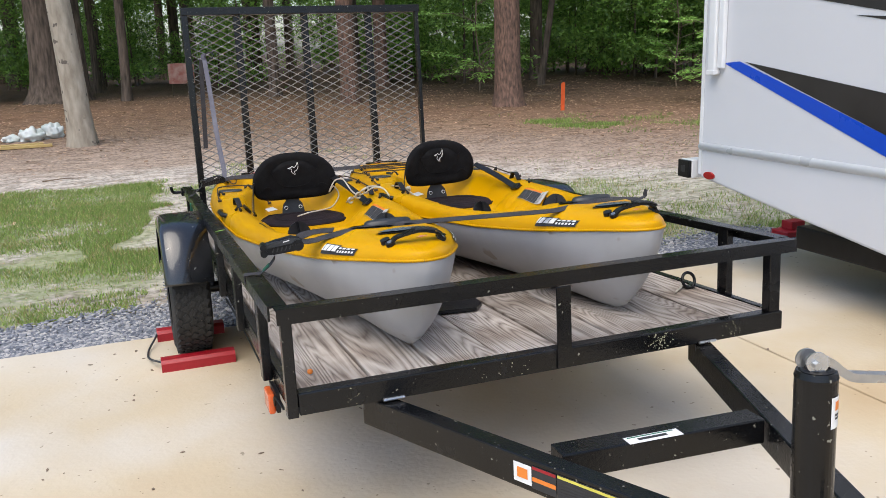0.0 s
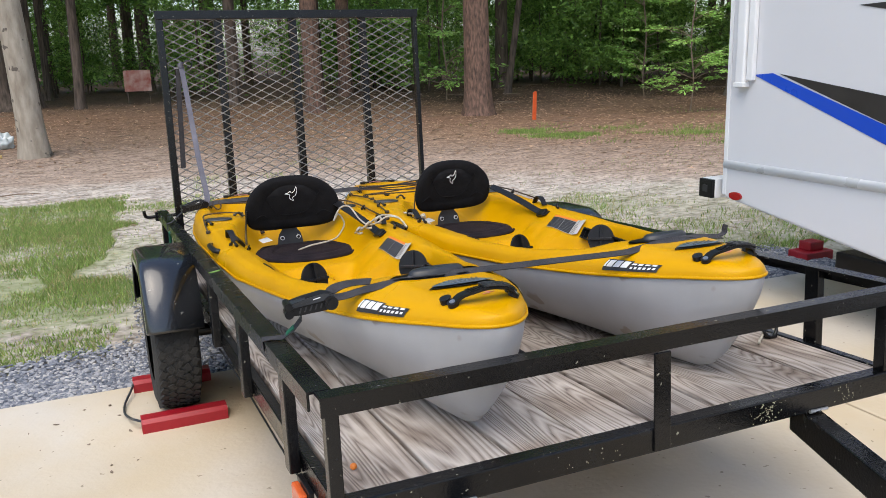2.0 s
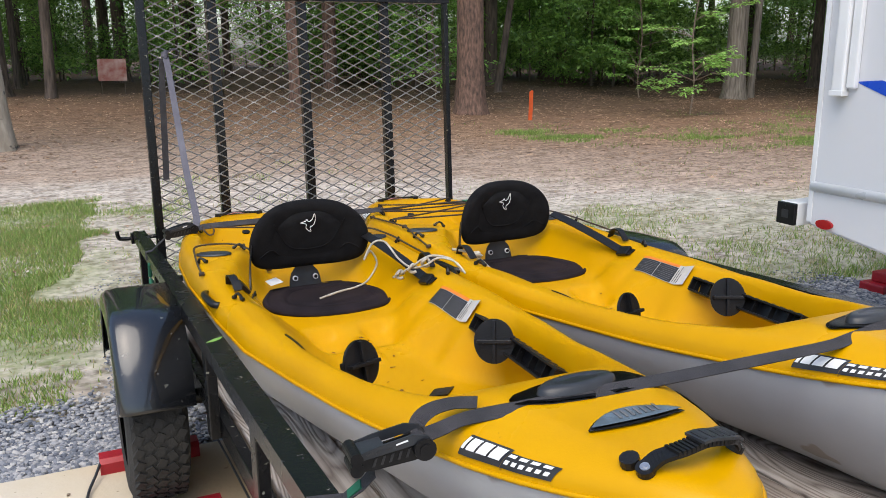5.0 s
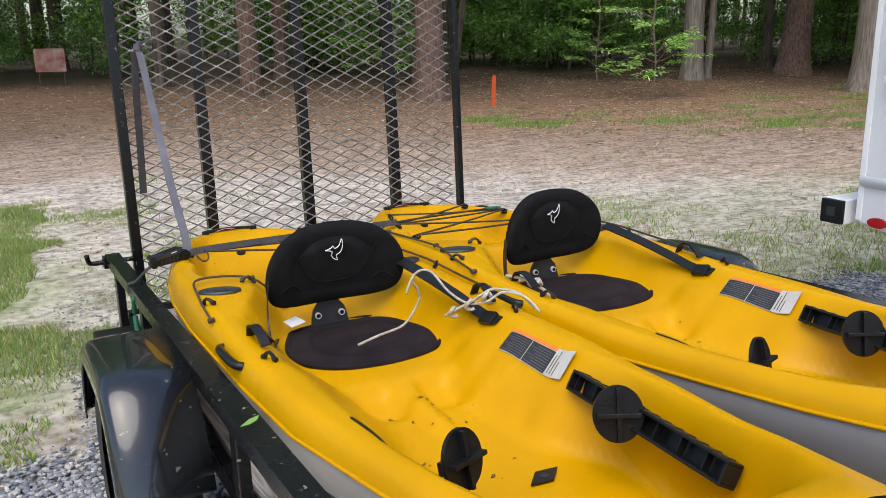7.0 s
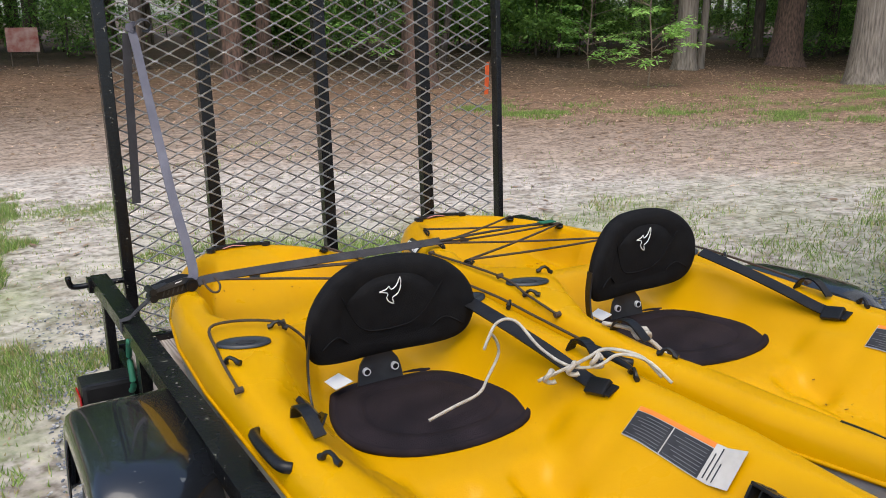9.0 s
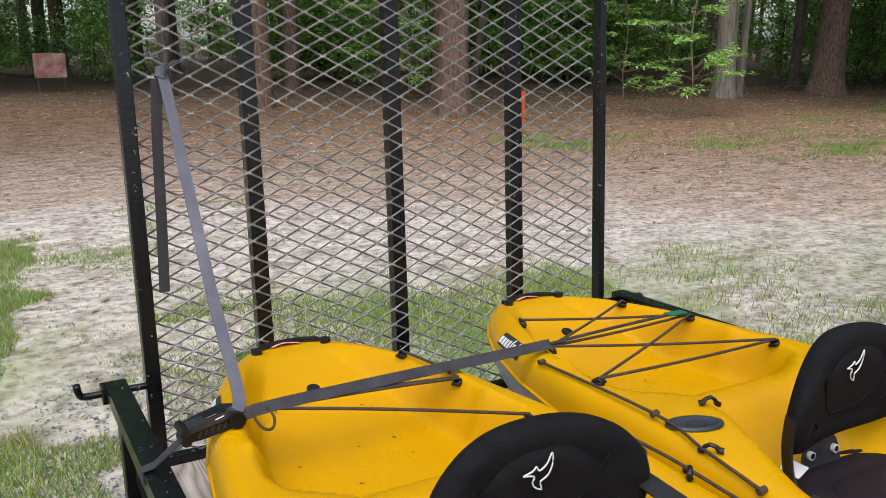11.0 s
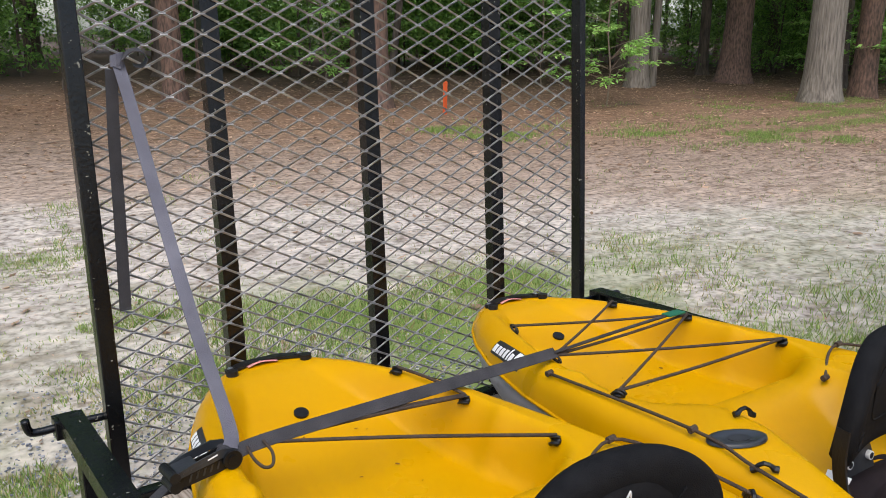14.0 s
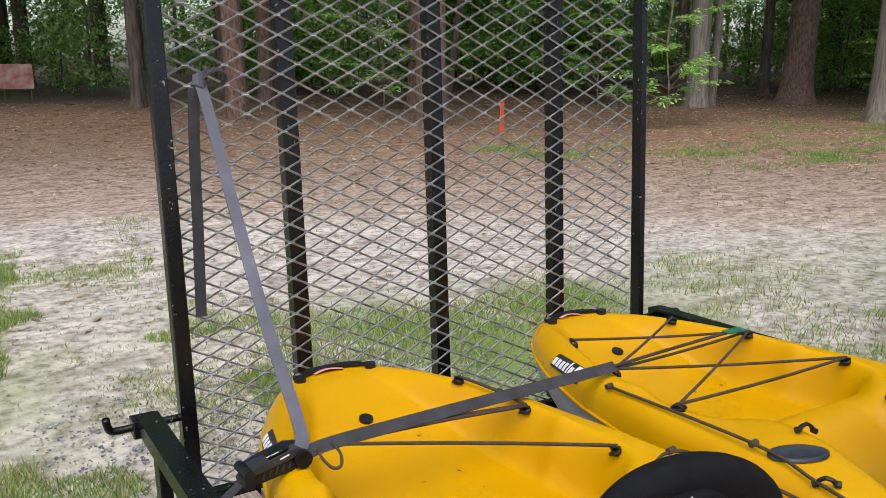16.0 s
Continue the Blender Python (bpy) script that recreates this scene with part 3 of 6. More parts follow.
for i in range(6):
    tongue_label("print_bar", GREYPLASTIC, 0.674 + 0.002 * (i % 2), -0.030 - 0.007 * i, -0.027 - 0.007 * i, 0.13 - 0.012 * (i % 3), 0.002)
bm = plate(B(), [(1.02, -0.515), (1.16, -0.523), (1.162, -0.488), (1.022, -0.480)], 0.0008, pose(0, 0, 0.3935))
part("sticker", bm, WHITE, trailer, "pale green and white sticker with print")
part("print_bar", plate(B(), [(1.05, -0.506), (1.125, -0.510), (1.125, -0.500), (1.05, -0.496)], 0.0006, pose(0, 0, 0.3945)), INK, trailer)
part("print_bar", plate(B(), [(1.03, -0.488), (1.15, -0.495), (1.15, -0.491), (1.03, -0.484)], 0.0006, pose(0, 0, 0.3945)), GREENINK, trailer)
# jack with its crank
J = Vector((1.085, -0.985, 0))
jack = part("jack", cyl(cyl(B(), J + Vector((0, 0, 0.06)), J + Vector((0, 0, 0.700)), 0.0355, seg=32), J + Vector((0, 0, 0.697)), J + Vector((0, 0, 0.708)), 0.0365, 0.033, 32), STEEL, trailer, "black tongue jack")
part("jack_foot", cyl(B(), J + Vector((0, 0, -0.05)), J + Vector((0, 0, 0.10)), 0.028, seg=20), ZINC, trailer)
lobe = [(0.019 * math.cos(k * 0.35) - 0.004, 0.019 * math.sin(k * 0.35) + 0.024) for k in range(18)]
for oy in (-0.014, 0.010):
    part("crank_bracket", plate(B(), lobe, 0.004, Matrix.Translation(J + Vector((-0.008, oy, 0.702))) @ pose(0, 0, 0, 90, 0, -25)), ZINC, jack)
part("pivot_bolt", cyl(B(), J + Vector((-0.020, -0.024, 0.724)), J + Vector((-0.006, 0.018, 0.724)), 0.006, seg=6), ZINC, jack)
crank = [J + Vector(p) for p in ((-0.004, 0.0, 0.730), (0.018, -0.006, 0.722), (0.040, -0.012, 0.703), (0.058, -0.017, 0.692), (0.085, -0.024, 0.688), (0.125, -0.036, 0.684), (0.170, -0.05, 0.677))]
part("crank_arm", ribbon(B(), curve_points(crank, 5), 0.021, 0.015, (0.25, 1, 0)), ZINC, jack, "bright zinc channel crank arm")
part("jack_cap", cyl(B(), J + Vector((0, 0, 0.7085)), J + Vector((0, 0, 0.712)), 0.030, 0.026, 28), BLACK, jack)
part("crank_grip", cyl(B(), J + Vector((0.165, -0.05, 0.672)), J + Vector((0.165, -0.05, 0.79)), 0.0125, seg=16), BLACK, jack)
bm = B()
ring = [[bm.verts.new(J + Vector((0.0362 * math.sin(a_), -0.0362 * math.cos(a_), z))) for a_ in np.linspace(0.0, 1.1, 8)] for z in (0.612, 0.668)]
for k in range(7):
    bm.faces.new((ring[0][k], ring[0][k + 1], ring[1][k + 1], ring[1][k]))
part("jack_sticker", bm, WHITE, jack, "small white sticker")
for z, m_, h_ in ((0.652, ORANGE, 0.008), (0.636, INK, 0.002), (0.630, INK, 0.002)):
    bm = B()
    ring = [[bm.verts.new(J + Vector((0.0366 * math.sin(a_), -0.0366 * math.cos(a_), z + dz))) for a_ in np.linspace(0.25, 0.85, 6)] for dz in (-h_, h_)]
    for k in range(5):
        bm.faces.new((ring[0][k], ring[0][k + 1], ring[1][k + 1], ring[1][k]))
    part("print_bar", bm, m_, jack)


# wheels and fenders
def fender_mesh(sgn):
    """Rolled fender: flat top, sloped ends, rounded outer edge with a turned-down lip."""
    run = [(-0.345, 0.40), (-0.335, 0.44), (-0.295, 0.53), (-0.235, 0.61), (-0.18, 0.645), (-0.12, 0.655), (0, 0.658), (0.12, 0.655), (0.18, 0.645), (0.235, 0.61), (0.295, 0.53), (0.335, 0.44), (0.345, 0.40)]
    prof = [(0.205, 0.0), (0.05, 0.0), (0.02, -0.004), (0.006, -0.014), (0.0, -0.03), (0.0, -0.06)]
    bm = B()
    pts = curve_points([(0, y, z) for y, z in run], 3)
    rows = []
    for i, p in enumerate(pts):
        t = (pts[min(i + 1, len(pts) - 1)] - pts[max(i - 1, 0)]).normalized()
        nrm = Vector((0, -t.z, t.y))
        rows.append([bm.verts.new(Vector((sgn * (a_ - 0.105), p.y, p.z)) + nrm * b_) for a_, b_ in prof])
    for r0, r1 in zip(rows, rows[1:]):
        for k in range(len(prof) - 1):
            bm.faces.new((r0[k], r0[k + 1], r1[k + 1], r1[k]))
    bmesh.ops.recalc_face_normals(bm, faces=bm.faces)
    bmesh.ops.solidify(bm, geom=bm.faces[:], thickness=0.004)
    return bm


def tyre_mesh(r=0.288, w=0.165):
    bm = B()
    prof = [(-0.5, 0.60), (-0.53, 0.72), (-0.52, 0.86), (-0.46, 0.955), (-0.40, 0.985), (-0.2, 1.0), (0, 1.003), (0.2, 1.0), (0.40, 0.985), (0.46, 0.955), (0.52, 0.86), (0.53, 0.72), (0.5, 0.60)]
    n_ = 64
    rows = [[bm.verts.new((a_ * w, r * b_ * math.cos(k * math.tau / n_), r * b_ * math.sin(k * math.tau / n_))) for a_, b_ in prof] for k in range(n_)]
    for k in range(n_):
        for i in range(len(prof) - 1):
            bm.faces.new((rows[k][i], rows[k][i + 1], rows[(k + 1) % n_][i + 1], rows[(k + 1) % n_][i]))
    # tread blocks
    for k in range(44):
        for i, x in enumerate((-0.36, -0.18, 0.0, 0.18, 0.36)):
            ang = (k + 0.5 * (i % 2)) * math.tau / 44
            m = Matrix.Rotation(ang, 4, "X") @ Matrix.Translation((x * w, 0, r * (0.998 if abs(x) < 0.3 else 0.985))) @ Matrix.Rotation((0.5 if i % 2 else -0.5), 4, "Z")
            box(bm, (-0.0115, -0.014, -0.006), (0.0115, 0.014, 0.0065), 0, m)
    bmesh.ops.recalc_face_normals(bm, faces=bm.faces)
    return bm


AXLE_Y, AXLE_Z = 1.985, 0.322
for sgn, cx in ((1, 0.222), (-1, 2.078)):
    hub = (cx, AXLE_Y, AXLE_Z)
    f = part("fender", fender_mesh(sgn), FENDER, trailer, "glossy black rolled steel fender with scuffs", smooth=True, m=pose(cx, AXLE_Y, 0.02))
    w_ = part("wheel", cyl(cyl(B(), (-0.05 * sgn, 0, 0), (0.04 * sgn, 0, 0), 0.165, seg=40), (-0.068 * sgn, 0, 0), (-0.05 * sgn, 0, 0), 0.06, 0.07, seg=24), RVTRIM, trailer, "white steel wheel", m=pose(*hub))
    part("tyre", tyre_mesh(), RUBBER, w_, "worn black trailer tyre")
part("axle", cyl(B(), (0.3, AXLE_Y, AXLE_Z), (2.0, AXLE_Y, AXLE_Z), 0.025), STEEL, trailer)
for x in (0.39, 1.89):
    part("leaf_spring", box(B(), (x - 0.022, AXLE_Y - 0.32, AXLE_Z + 0.03), (x + 0.022, AXLE_Y + 0.32, AXLE_Z + 0.055), 0.004), STEEL, trailer)
# lamps on the side
amber = part("marker_lamp", box(B(), (0.318, 0.20, 0.335), (0.336, 0.285, 0.392), 0.006), AMBER, trailer, "cracked amber side marker lamp")
part("lamp_base", box(B(), (0.3365, 0.19, 0.34), (0.349, 0.30, 0.40), 0.003), BLACK, amber)
tail = part("tail_lamp", box(B(), (0.200, 2.66, 0.425), (0.330, 2.76, 0.520), 0.012), BLACK, trailer, "black tail lamp box with red lens")
part("lens", box(B(), (0.194, 2.665, 0.43), (0.1995, 2.755, 0.49), 0.003), REDLENS, tail)
part("lens", box(B(), (0.205, 2.7605, 0.43), (0.325, 2.77, 0.512), 0.003), REDLENS, tail)
part("lamp_arm", box(B(), (0.331, 2.69, 0.40), (0.349, 2.73, 0.50), 0.002), STEEL, trailer)
# tie-down ring on the deck
ringpts = [Vector((1.86 + 0.026 * math.sin(a_), 0.40 + 0.008 * math.cos(a_), 0.482 + 0.026 * math.cos(a_))) for a_ in np.linspace(0, math.tau, 20)]
part("tie_ring", tube(B(), ringpts, 0.0055, 8, False), STEEL, trailer, smooth=True)
part("ring_clip", box(B(), (1.845, 0.385, 0.4515), (1.878, 0.418, 0.461), 0.003), STEEL, trailer)
# wiring under the left edge
wire = [(0.334, 0.20, 0.36), (0.33, 0.16, 0.40), (0.345, 0.12, 0.38), (0.349, 0.5, 0.375), (0.347, 1.0, 0.385), (0.349, 1.5, 0.37)]
part("wire", tube(B(), curve_points([Vector(p) for p in wire], 8), 0.003, 6), BLACK, trailer)

# ---- ramp gate ----
GX0, GX1, GZ0, GZ1 = 0.407, 1.862, 0.43, 1.715
GM = Matrix.Translation((0, LEN - 0.035, GZ0)) @ pose(0, 0, 0, -0.6, 0, 0) @ Matrix.Translation((0, 0, -GZ0))
gate = part("ramp_gate", box(B(), (GX0, -0.019, GZ1 - 0.045), (GX1, 0.019, GZ1), 0.003), STEEL, trailer, "upright black steel mesh ramp gate", m=GM)
part("gate_foot", box(B(), (GX0, -0.019, GZ0), (GX1, 0.019, GZ0 + 0.038), 0.003), STEEL, gate)
for x0, x1 in ((GX0, GX0 + 0.036), (GX1 - 0.030, GX1 - 0.008)):
    part("gate_stile", box(B(), (x0, -0.0195, GZ0 + 0.0385), (x1, 0.0195, GZ1 - 0.0455), 0.003), STEEL, gate)
for x0 in (0.704, 1.108, 1.510):
    bm = angle_bar(B(), (x0, 0.003, GZ0 + 0.0385), (x0, 0.003, GZ1 - 0.0455), (0, 1, 0), (1, 0, 0), 0.040, 0.035, 0.005)
    part("gate_bar", bm, STEEL, gate)


def expanded_mesh():
    """Expanded-metal sheet: two families of slanting strands that meet in knuckles."""
    bm = B()
    lw, sw = 0.0875, 0.0445
    x0, x1, z0, z1 = GX0 + 0.036, GX1 - 0.030, GZ0 + 0.038, GZ1 - 0.045
    nx, nz = int((x1 - x0) / lw * 2) + 2, int((z1 - z0) / sw * 2) + 2
    for j in range(nz):
        for i in range(nx):
            if (i + j) % 2:
                continue
            cx, cz = x0 + i * lw / 2, z0 + j * sw / 2
            if cx > x1 or cz > z1:
                continue
            for dx in (1, -1):
                ex, ez = cx + dx * lw / 2, cz + sw / 2
                if ex > x1 + 0.002 or ex < x0 - 0.002 or ez > z1 + 0.01:
                    continue
                p, q = Vector((cx, -0.002, cz)), Vector((ex, -0.002, ez))
                dd = (q - p).normalized()
                up = Vector((0, 1, 0)).cross(dd) * dx
                tilt = (up * 0.9 + Vector((0, 0.5, 0))).normalized()
                out = tilt.cross(dd)
                vs = []
                for o in (p, q):
                    for s1, s2 in ((-1, -1), (1, -1), (1, 1), (-1, 1)):
                        vs.append(bm.verts.new(o + tilt * s1 * 0.0024 + out * s2 * 0.0011))
                for k in range(4):
                    bm.faces.new((vs[k], vs[(k + 1) % 4], vs[4 + (k + 1) % 4], vs[4 + k]))
            m = Matrix.Translation((cx, -0.002, cz)) @ pose(0, 0, 0, -28, 0, 0) @ Matrix.Diagonal((0.016, 0.0032, 0.0058, 1))
            if x0 + 0.006 < cx < x1 - 0.006:
                bmesh.ops.create_cube(bm, size=1, matrix=m)
    bmesh.ops.recalc_face_normals(bm, faces=bm.faces)
    return bm


part("mesh_panel", expanded_mesh(), MESH, gate, "expanded steel mesh, worn knuckles, sky sheen put into its pale colour")

# ---- wheel chocks ----
def chock_bar(bm, x0, x1, y0, y1, h):
    c = 0.014
    prof = [(y0, 0), (y1, 0), (y1, h - c), (y1 - c, h), (y0 + c, h), (y0, h - c)]
    vs = [[bm.verts.new((x, y, z)) for y, z in prof] for x in (x0, x1)]
    for k in range(6):
        bm.faces.new((vs[0][k], vs[0][(k + 1) % 6], vs[1][(k + 1) % 6], vs[1][k]))
    bm.faces.new(vs[0][::-1])
    bm.faces.new(vs[1])
    bmesh.ops.recalc_face_normals(bm, faces=bm.faces)
    return bm


chock = thing("wheel_chock", "dark red wheel chock pair joined by cord, against the tyre", "wheel chock")
part("chock_bar", chock_bar(B(), 0.065, 0.385, 3.775, 3.855, 0.052), RED, chock)
part("chock_bar", chock_bar(B(), 0.065, 0.385, 4.215, 4.295, 0.052), RED, chock)
cord = [(0.09, 3.80, 0.03), (0.05, 3.84, 0.035), (0.035, 3.90, 0.02), (0.015, 3.98, 0.012), (0.02, 4.08, 0.012), (0.05, 4.17, 0.03), (0.07, 4.24, 0.04)]
part("cord", tube(B(), curve_points([Vector(p) for p in cord], 8), 0.005, 8), GREYPLASTIC, chock, "grey cord", smooth=True)

# ---- kayaks ----
KL, S0 = 3.08, -0.05


def prof(s, table):
    """A smooth run through (station, value) pairs."""
    xs, ys = zip(*table)
    off = np.array([-0.02, -0.01, 0, 0.01, 0.02])
    return float(np.mean([np.interp(np.clip(s + o, S0, KL), xs, ys) for o in off]))


def half_width(s):
    tab = [(S0, 0.012), (-0.044, 0.030), (-0.032, 0.048), (-0.012, 0.067), (0.02, 0.090), (0.07, 0.117), (0.13, 0.147), (0.2, 0.178), (0.3, 0.210), (0.4, 0.230), (0.6, 0.268), (0.9, 0.315), (1.2, 0.355), (1.5, 0.365), (2.0, 0.365),
           (2.3, 0.350), (2.55, 0.315), (2.75, 0.263), (2.88, 0.209), (2.97, 0.155), (3.03, 0.105), (3.063, 0.065), (KL, 0.02)]
    return float(np.interp(s, *zip(*tab)))


SEAM = [(S0, 0.300), (0.08, 0.290), (0.2, 0.277), (0.4, 0.256), (0.7, 0.232), (1.2, 0.212), (2.0, 0.208), (2.6, 0.215), (KL, 0.23)]
RIM = [(S0, 0.322), (-0.01, 0.333), (0.05, 0.340), (0.12, 0.342), (0.3, 0.336), (0.5, 0.312), (0.7, 0.285), (1.0, 0.272), (1.5, 0.276), (2.0, 0.302), (2.2, 0.297), (2.4, 0.292), (2.6, 0.296), (2.85, 0.296), (3.0, 0.284), (KL, 0.255)]
MID = [(S0, 0.322), (-0.01, 0.334), (0.05, 0.341), (0.3, 0.348), (0.40, 0.338), (0.46, 0.318), (0.50, 0.28), (0.56, 0.18), (0.62, 0.115), (0.70, 0.095), (1.0, 0.092), (1.35, 0.118), (1.5, 0.155), (1.62, 0.165), (1.95, 0.172), (2.06, 0.21),
       (2.12, 0.262), (2.205, 0.264), (2.245, 0.195), (2.28, 0.172), (2.56, 0.170), (2.62, 0.182), (2.80, 0.243), (2.86, 0.262), (2.92, 0.279), (2.98, 0.284), (3.03, 0.283), (KL, 0.255)]
INNER = [(0, 0.8), (0.45, 0.78), (0.6, 0.83), (0.8, 0.86), (0.98, 0.85), (1.12, 0.82), (1.35, 0.82), (1.55, 0.86), (1.75, 0.85), (1.90, 0.66), (2.02, 0.52), (2.14, 0.50), (2.22, 0.74), (2.3, 0.80), (2.6, 0.79), (2.85, 0.70), (KL, 0.8)]
SLOPE = [(0, 0.3), (0.5, 0.30), (0.6, 0.22), (0.8, 0.15), (0.98, 0.20), (1.12, 0.5), (1.35, 0.6), (1.55, 0.42), (1.75, 0.40), (1.90, 0.28), (2.02, 0.26), (2.14, 0.26), (2.22, 0.16), (2.3, 0.16), (2.55, 0.18), (2.75, 0.20), (2.88, 0.30), (KL, 0.6)]
ROLL = [(0, 0.30), (0.3, 0.48), (0.6, 0.76), (0.9, 0.88), (2.4, 0.87), (2.7, 0.74), (2.95, 0.5), (KL, 0.3)]
KEEL = [(S0, 0.288), (-0.035, 0.24), (-0.01, 0.19), (0.025, 0.13), (0.065, 0.07), (0.105, 0.03), (0.16, 0.008), (0.25, 0.001), (0.5, 0.001), (2.4, 0.001), (2.6, 0.012), (2.8, 0.045), (2.95, 0.10), (3.04, 0.165), (KL, 0.21)]
SHARP = [(0, 1.25), (0.15, 1.5), (0.35, 1.5), (0.7, 1.25), (1.2, 0.85), (1.7, 0.62), (2.2, 0.62), (2.6, 0.85), (KL, 1.0)]


def wall_rise(t, f=0.22):
    """From 0 to 1 as a straight wall with a small fillet at its foot and its brow."""
    t = min(1.0, max(0.0, t))
    top = 1.0 / (1.0 - f)
    if t < f:
        return top * t * t / (2 * f)
    if t > 1 - f:
        return 1 - top * (1 - t) ** 2 / (2 * f)
    return top * (t - f / 2)


def deck_z(s, v):
    """Height of the kayak's top moulding over its keel line, at station s and offset v."""
    hw = half_width(s)
    r = min(1.0, abs(v) / max(hw, 1e-4))
    seam, rim, mid = prof(s, SEAM) + 0.004, prof(s, RIM), prof(s, MID)
    rin, sl, ro = prof(s, INNER), prof(s, SLOPE), prof(s, ROLL)
    z = mid + (rim - mid) * wall_rise((r - (rin - sl)) / sl)
    for bs, bv, bw, bh in ((2.42, 0.235, 0.025, 0.03), (2.42, -0.235, 0.025, 0.03)):
        z += bh * math.exp(-((s - bs) ** 2 + (abs(v) * math.copysign(1, v) - bv) ** 2) / (2 * bw * bw * 0.5))
    for bs, bv, ls, lv, bh in ((1.425, 0.078, 0.055, 0.045, -0.030), (1.425, -0.078, 0.055, 0.045, -0.030), (1.47, 0.19, 0.06, 0.035, 0.012), (1.47, -0.19, 0.06, 0.035, 0.012), (1.33, 0.0, 0.07, 0.022, 0.018), (1.187, 0.15, 0.024, 0.02, -0.008),
                              (1.187, -0.15, 0.024, 0.02, -0.010)):
        z += bh * math.exp(-(((s - bs) / ls) ** 6 + ((v - bv) / lv) ** 6))
    if r > ro:
        k = (r - ro) / (1 - ro)
        z = seam + (z - seam) * math.sqrt(max(0.0, 1 - k ** 2.4))
    return z


STATIONS = sorted(set(np.round(np.concatenate([np.linspace(S0, 0.12, 18), np.linspace(0.12, 2.95, 150), np.linspace(2.95, KL, 12)]), 4).tolist()))


def kayak_deck():
    bm = B()
    cols = 65
    rows = []
    for s in STATIONS:
        hw = half_width(s)
        row = []
        for k in range(cols):
            u = math.sin((k / (cols - 1) - 0.5) * math.pi * 0.999)
            u = 0.55 * u + 0.45 * (2 * k / (cols - 1) - 1)
            row.append(bm.verts.new((u * hw, s, deck_z(s, u * hw))))
        rows.append(row)
    for a_, b_ in zip(rows, rows[1:]):
        for k in range(cols - 1):
            bm.faces.new((a_[k], a_[k + 1], b_[k + 1], b_[k]))
    bm.faces.new(rows[0][::-1])
    bm.faces.new(rows[-1])
    bmesh.ops.recalc_face_normals(bm, faces=bm.faces)
    return bm


def kayak_hull():
    bm = B()
    n_ = 40
    rows = []
    for s in STATIONS:
        hw, seam, keel, p = half_width(s) - 0.003, prof(s, SEAM), float(np.interp(s, *zip(*KEEL))), prof(s, SHARP)
        row = []
        for k in range(n_ + 1):
            a_ = math.pi * k / n_
            c, q = math.cos(a_), math.sin(a_)
            row.append(bm.verts.new((-hw * math.copysign(abs(c) ** p, c), s, seam - (seam - keel) * q ** (0.5 + 0.5 * p))))
        rows.append(row)
    for a_, b_ in zip(rows, rows[1:]):
        for k in range(n_):
            bm.faces.new((a_[k], b_[k], b_[k + 1], a_[k + 1]))
    bm.faces.new(rows[0])
    bm.faces.new(rows[-1][::-1])
    bmesh.ops.recalc_face_normals(bm, faces=bm.faces)
    return bm


def kayak_lip():
    """The rolled seam where the two mouldings meet."""
    side = [Vector((-half_width(s) - 0.001, s, prof(s, SEAM) + 0.002)) for s in STATIONS]
    other = [Vector((-p.x, p.y, p.z)) for p in reversed(side)]
    loop = side + other + [side[0]]
    return tube(B(), loop, 0.0045, 6, False)


def on_deck(v, s, lift=0.0):
    return Vector((v, s, deck_z(s, v) + lift))


def normal_at(v, s):
    e_ = 0.01
    return Vector((-(deck_z(s, v + e_) - deck_z(s, v - e_)) / (2 * e_), -(deck_z(s + e_, v) - deck_z(s - e_, v)) / (2 * e_), 1)).normalized()


def deck_pose(v, s, turn=0.0, lift=0.0):
    n_ = normal_at(v, s)
    q = n_.to_track_quat("Z", "Y").to_matrix().to_4x4()
    y = Vector((0, 1, 0))
    y = (y - n_ * y.dot(n_)).normalized()
    x = y.cross(n_)
    m = Matrix(((x.x, y.x, n_.x, 0), (x.y, y.y, n_.y, 0), (x.z, y.z, n_.z, 0), (0, 0, 0, 1)))
    return Matrix.Translation(on_deck(v, s, lift)) @ m @ pose(0, 0, 0, 0, 0, turn)


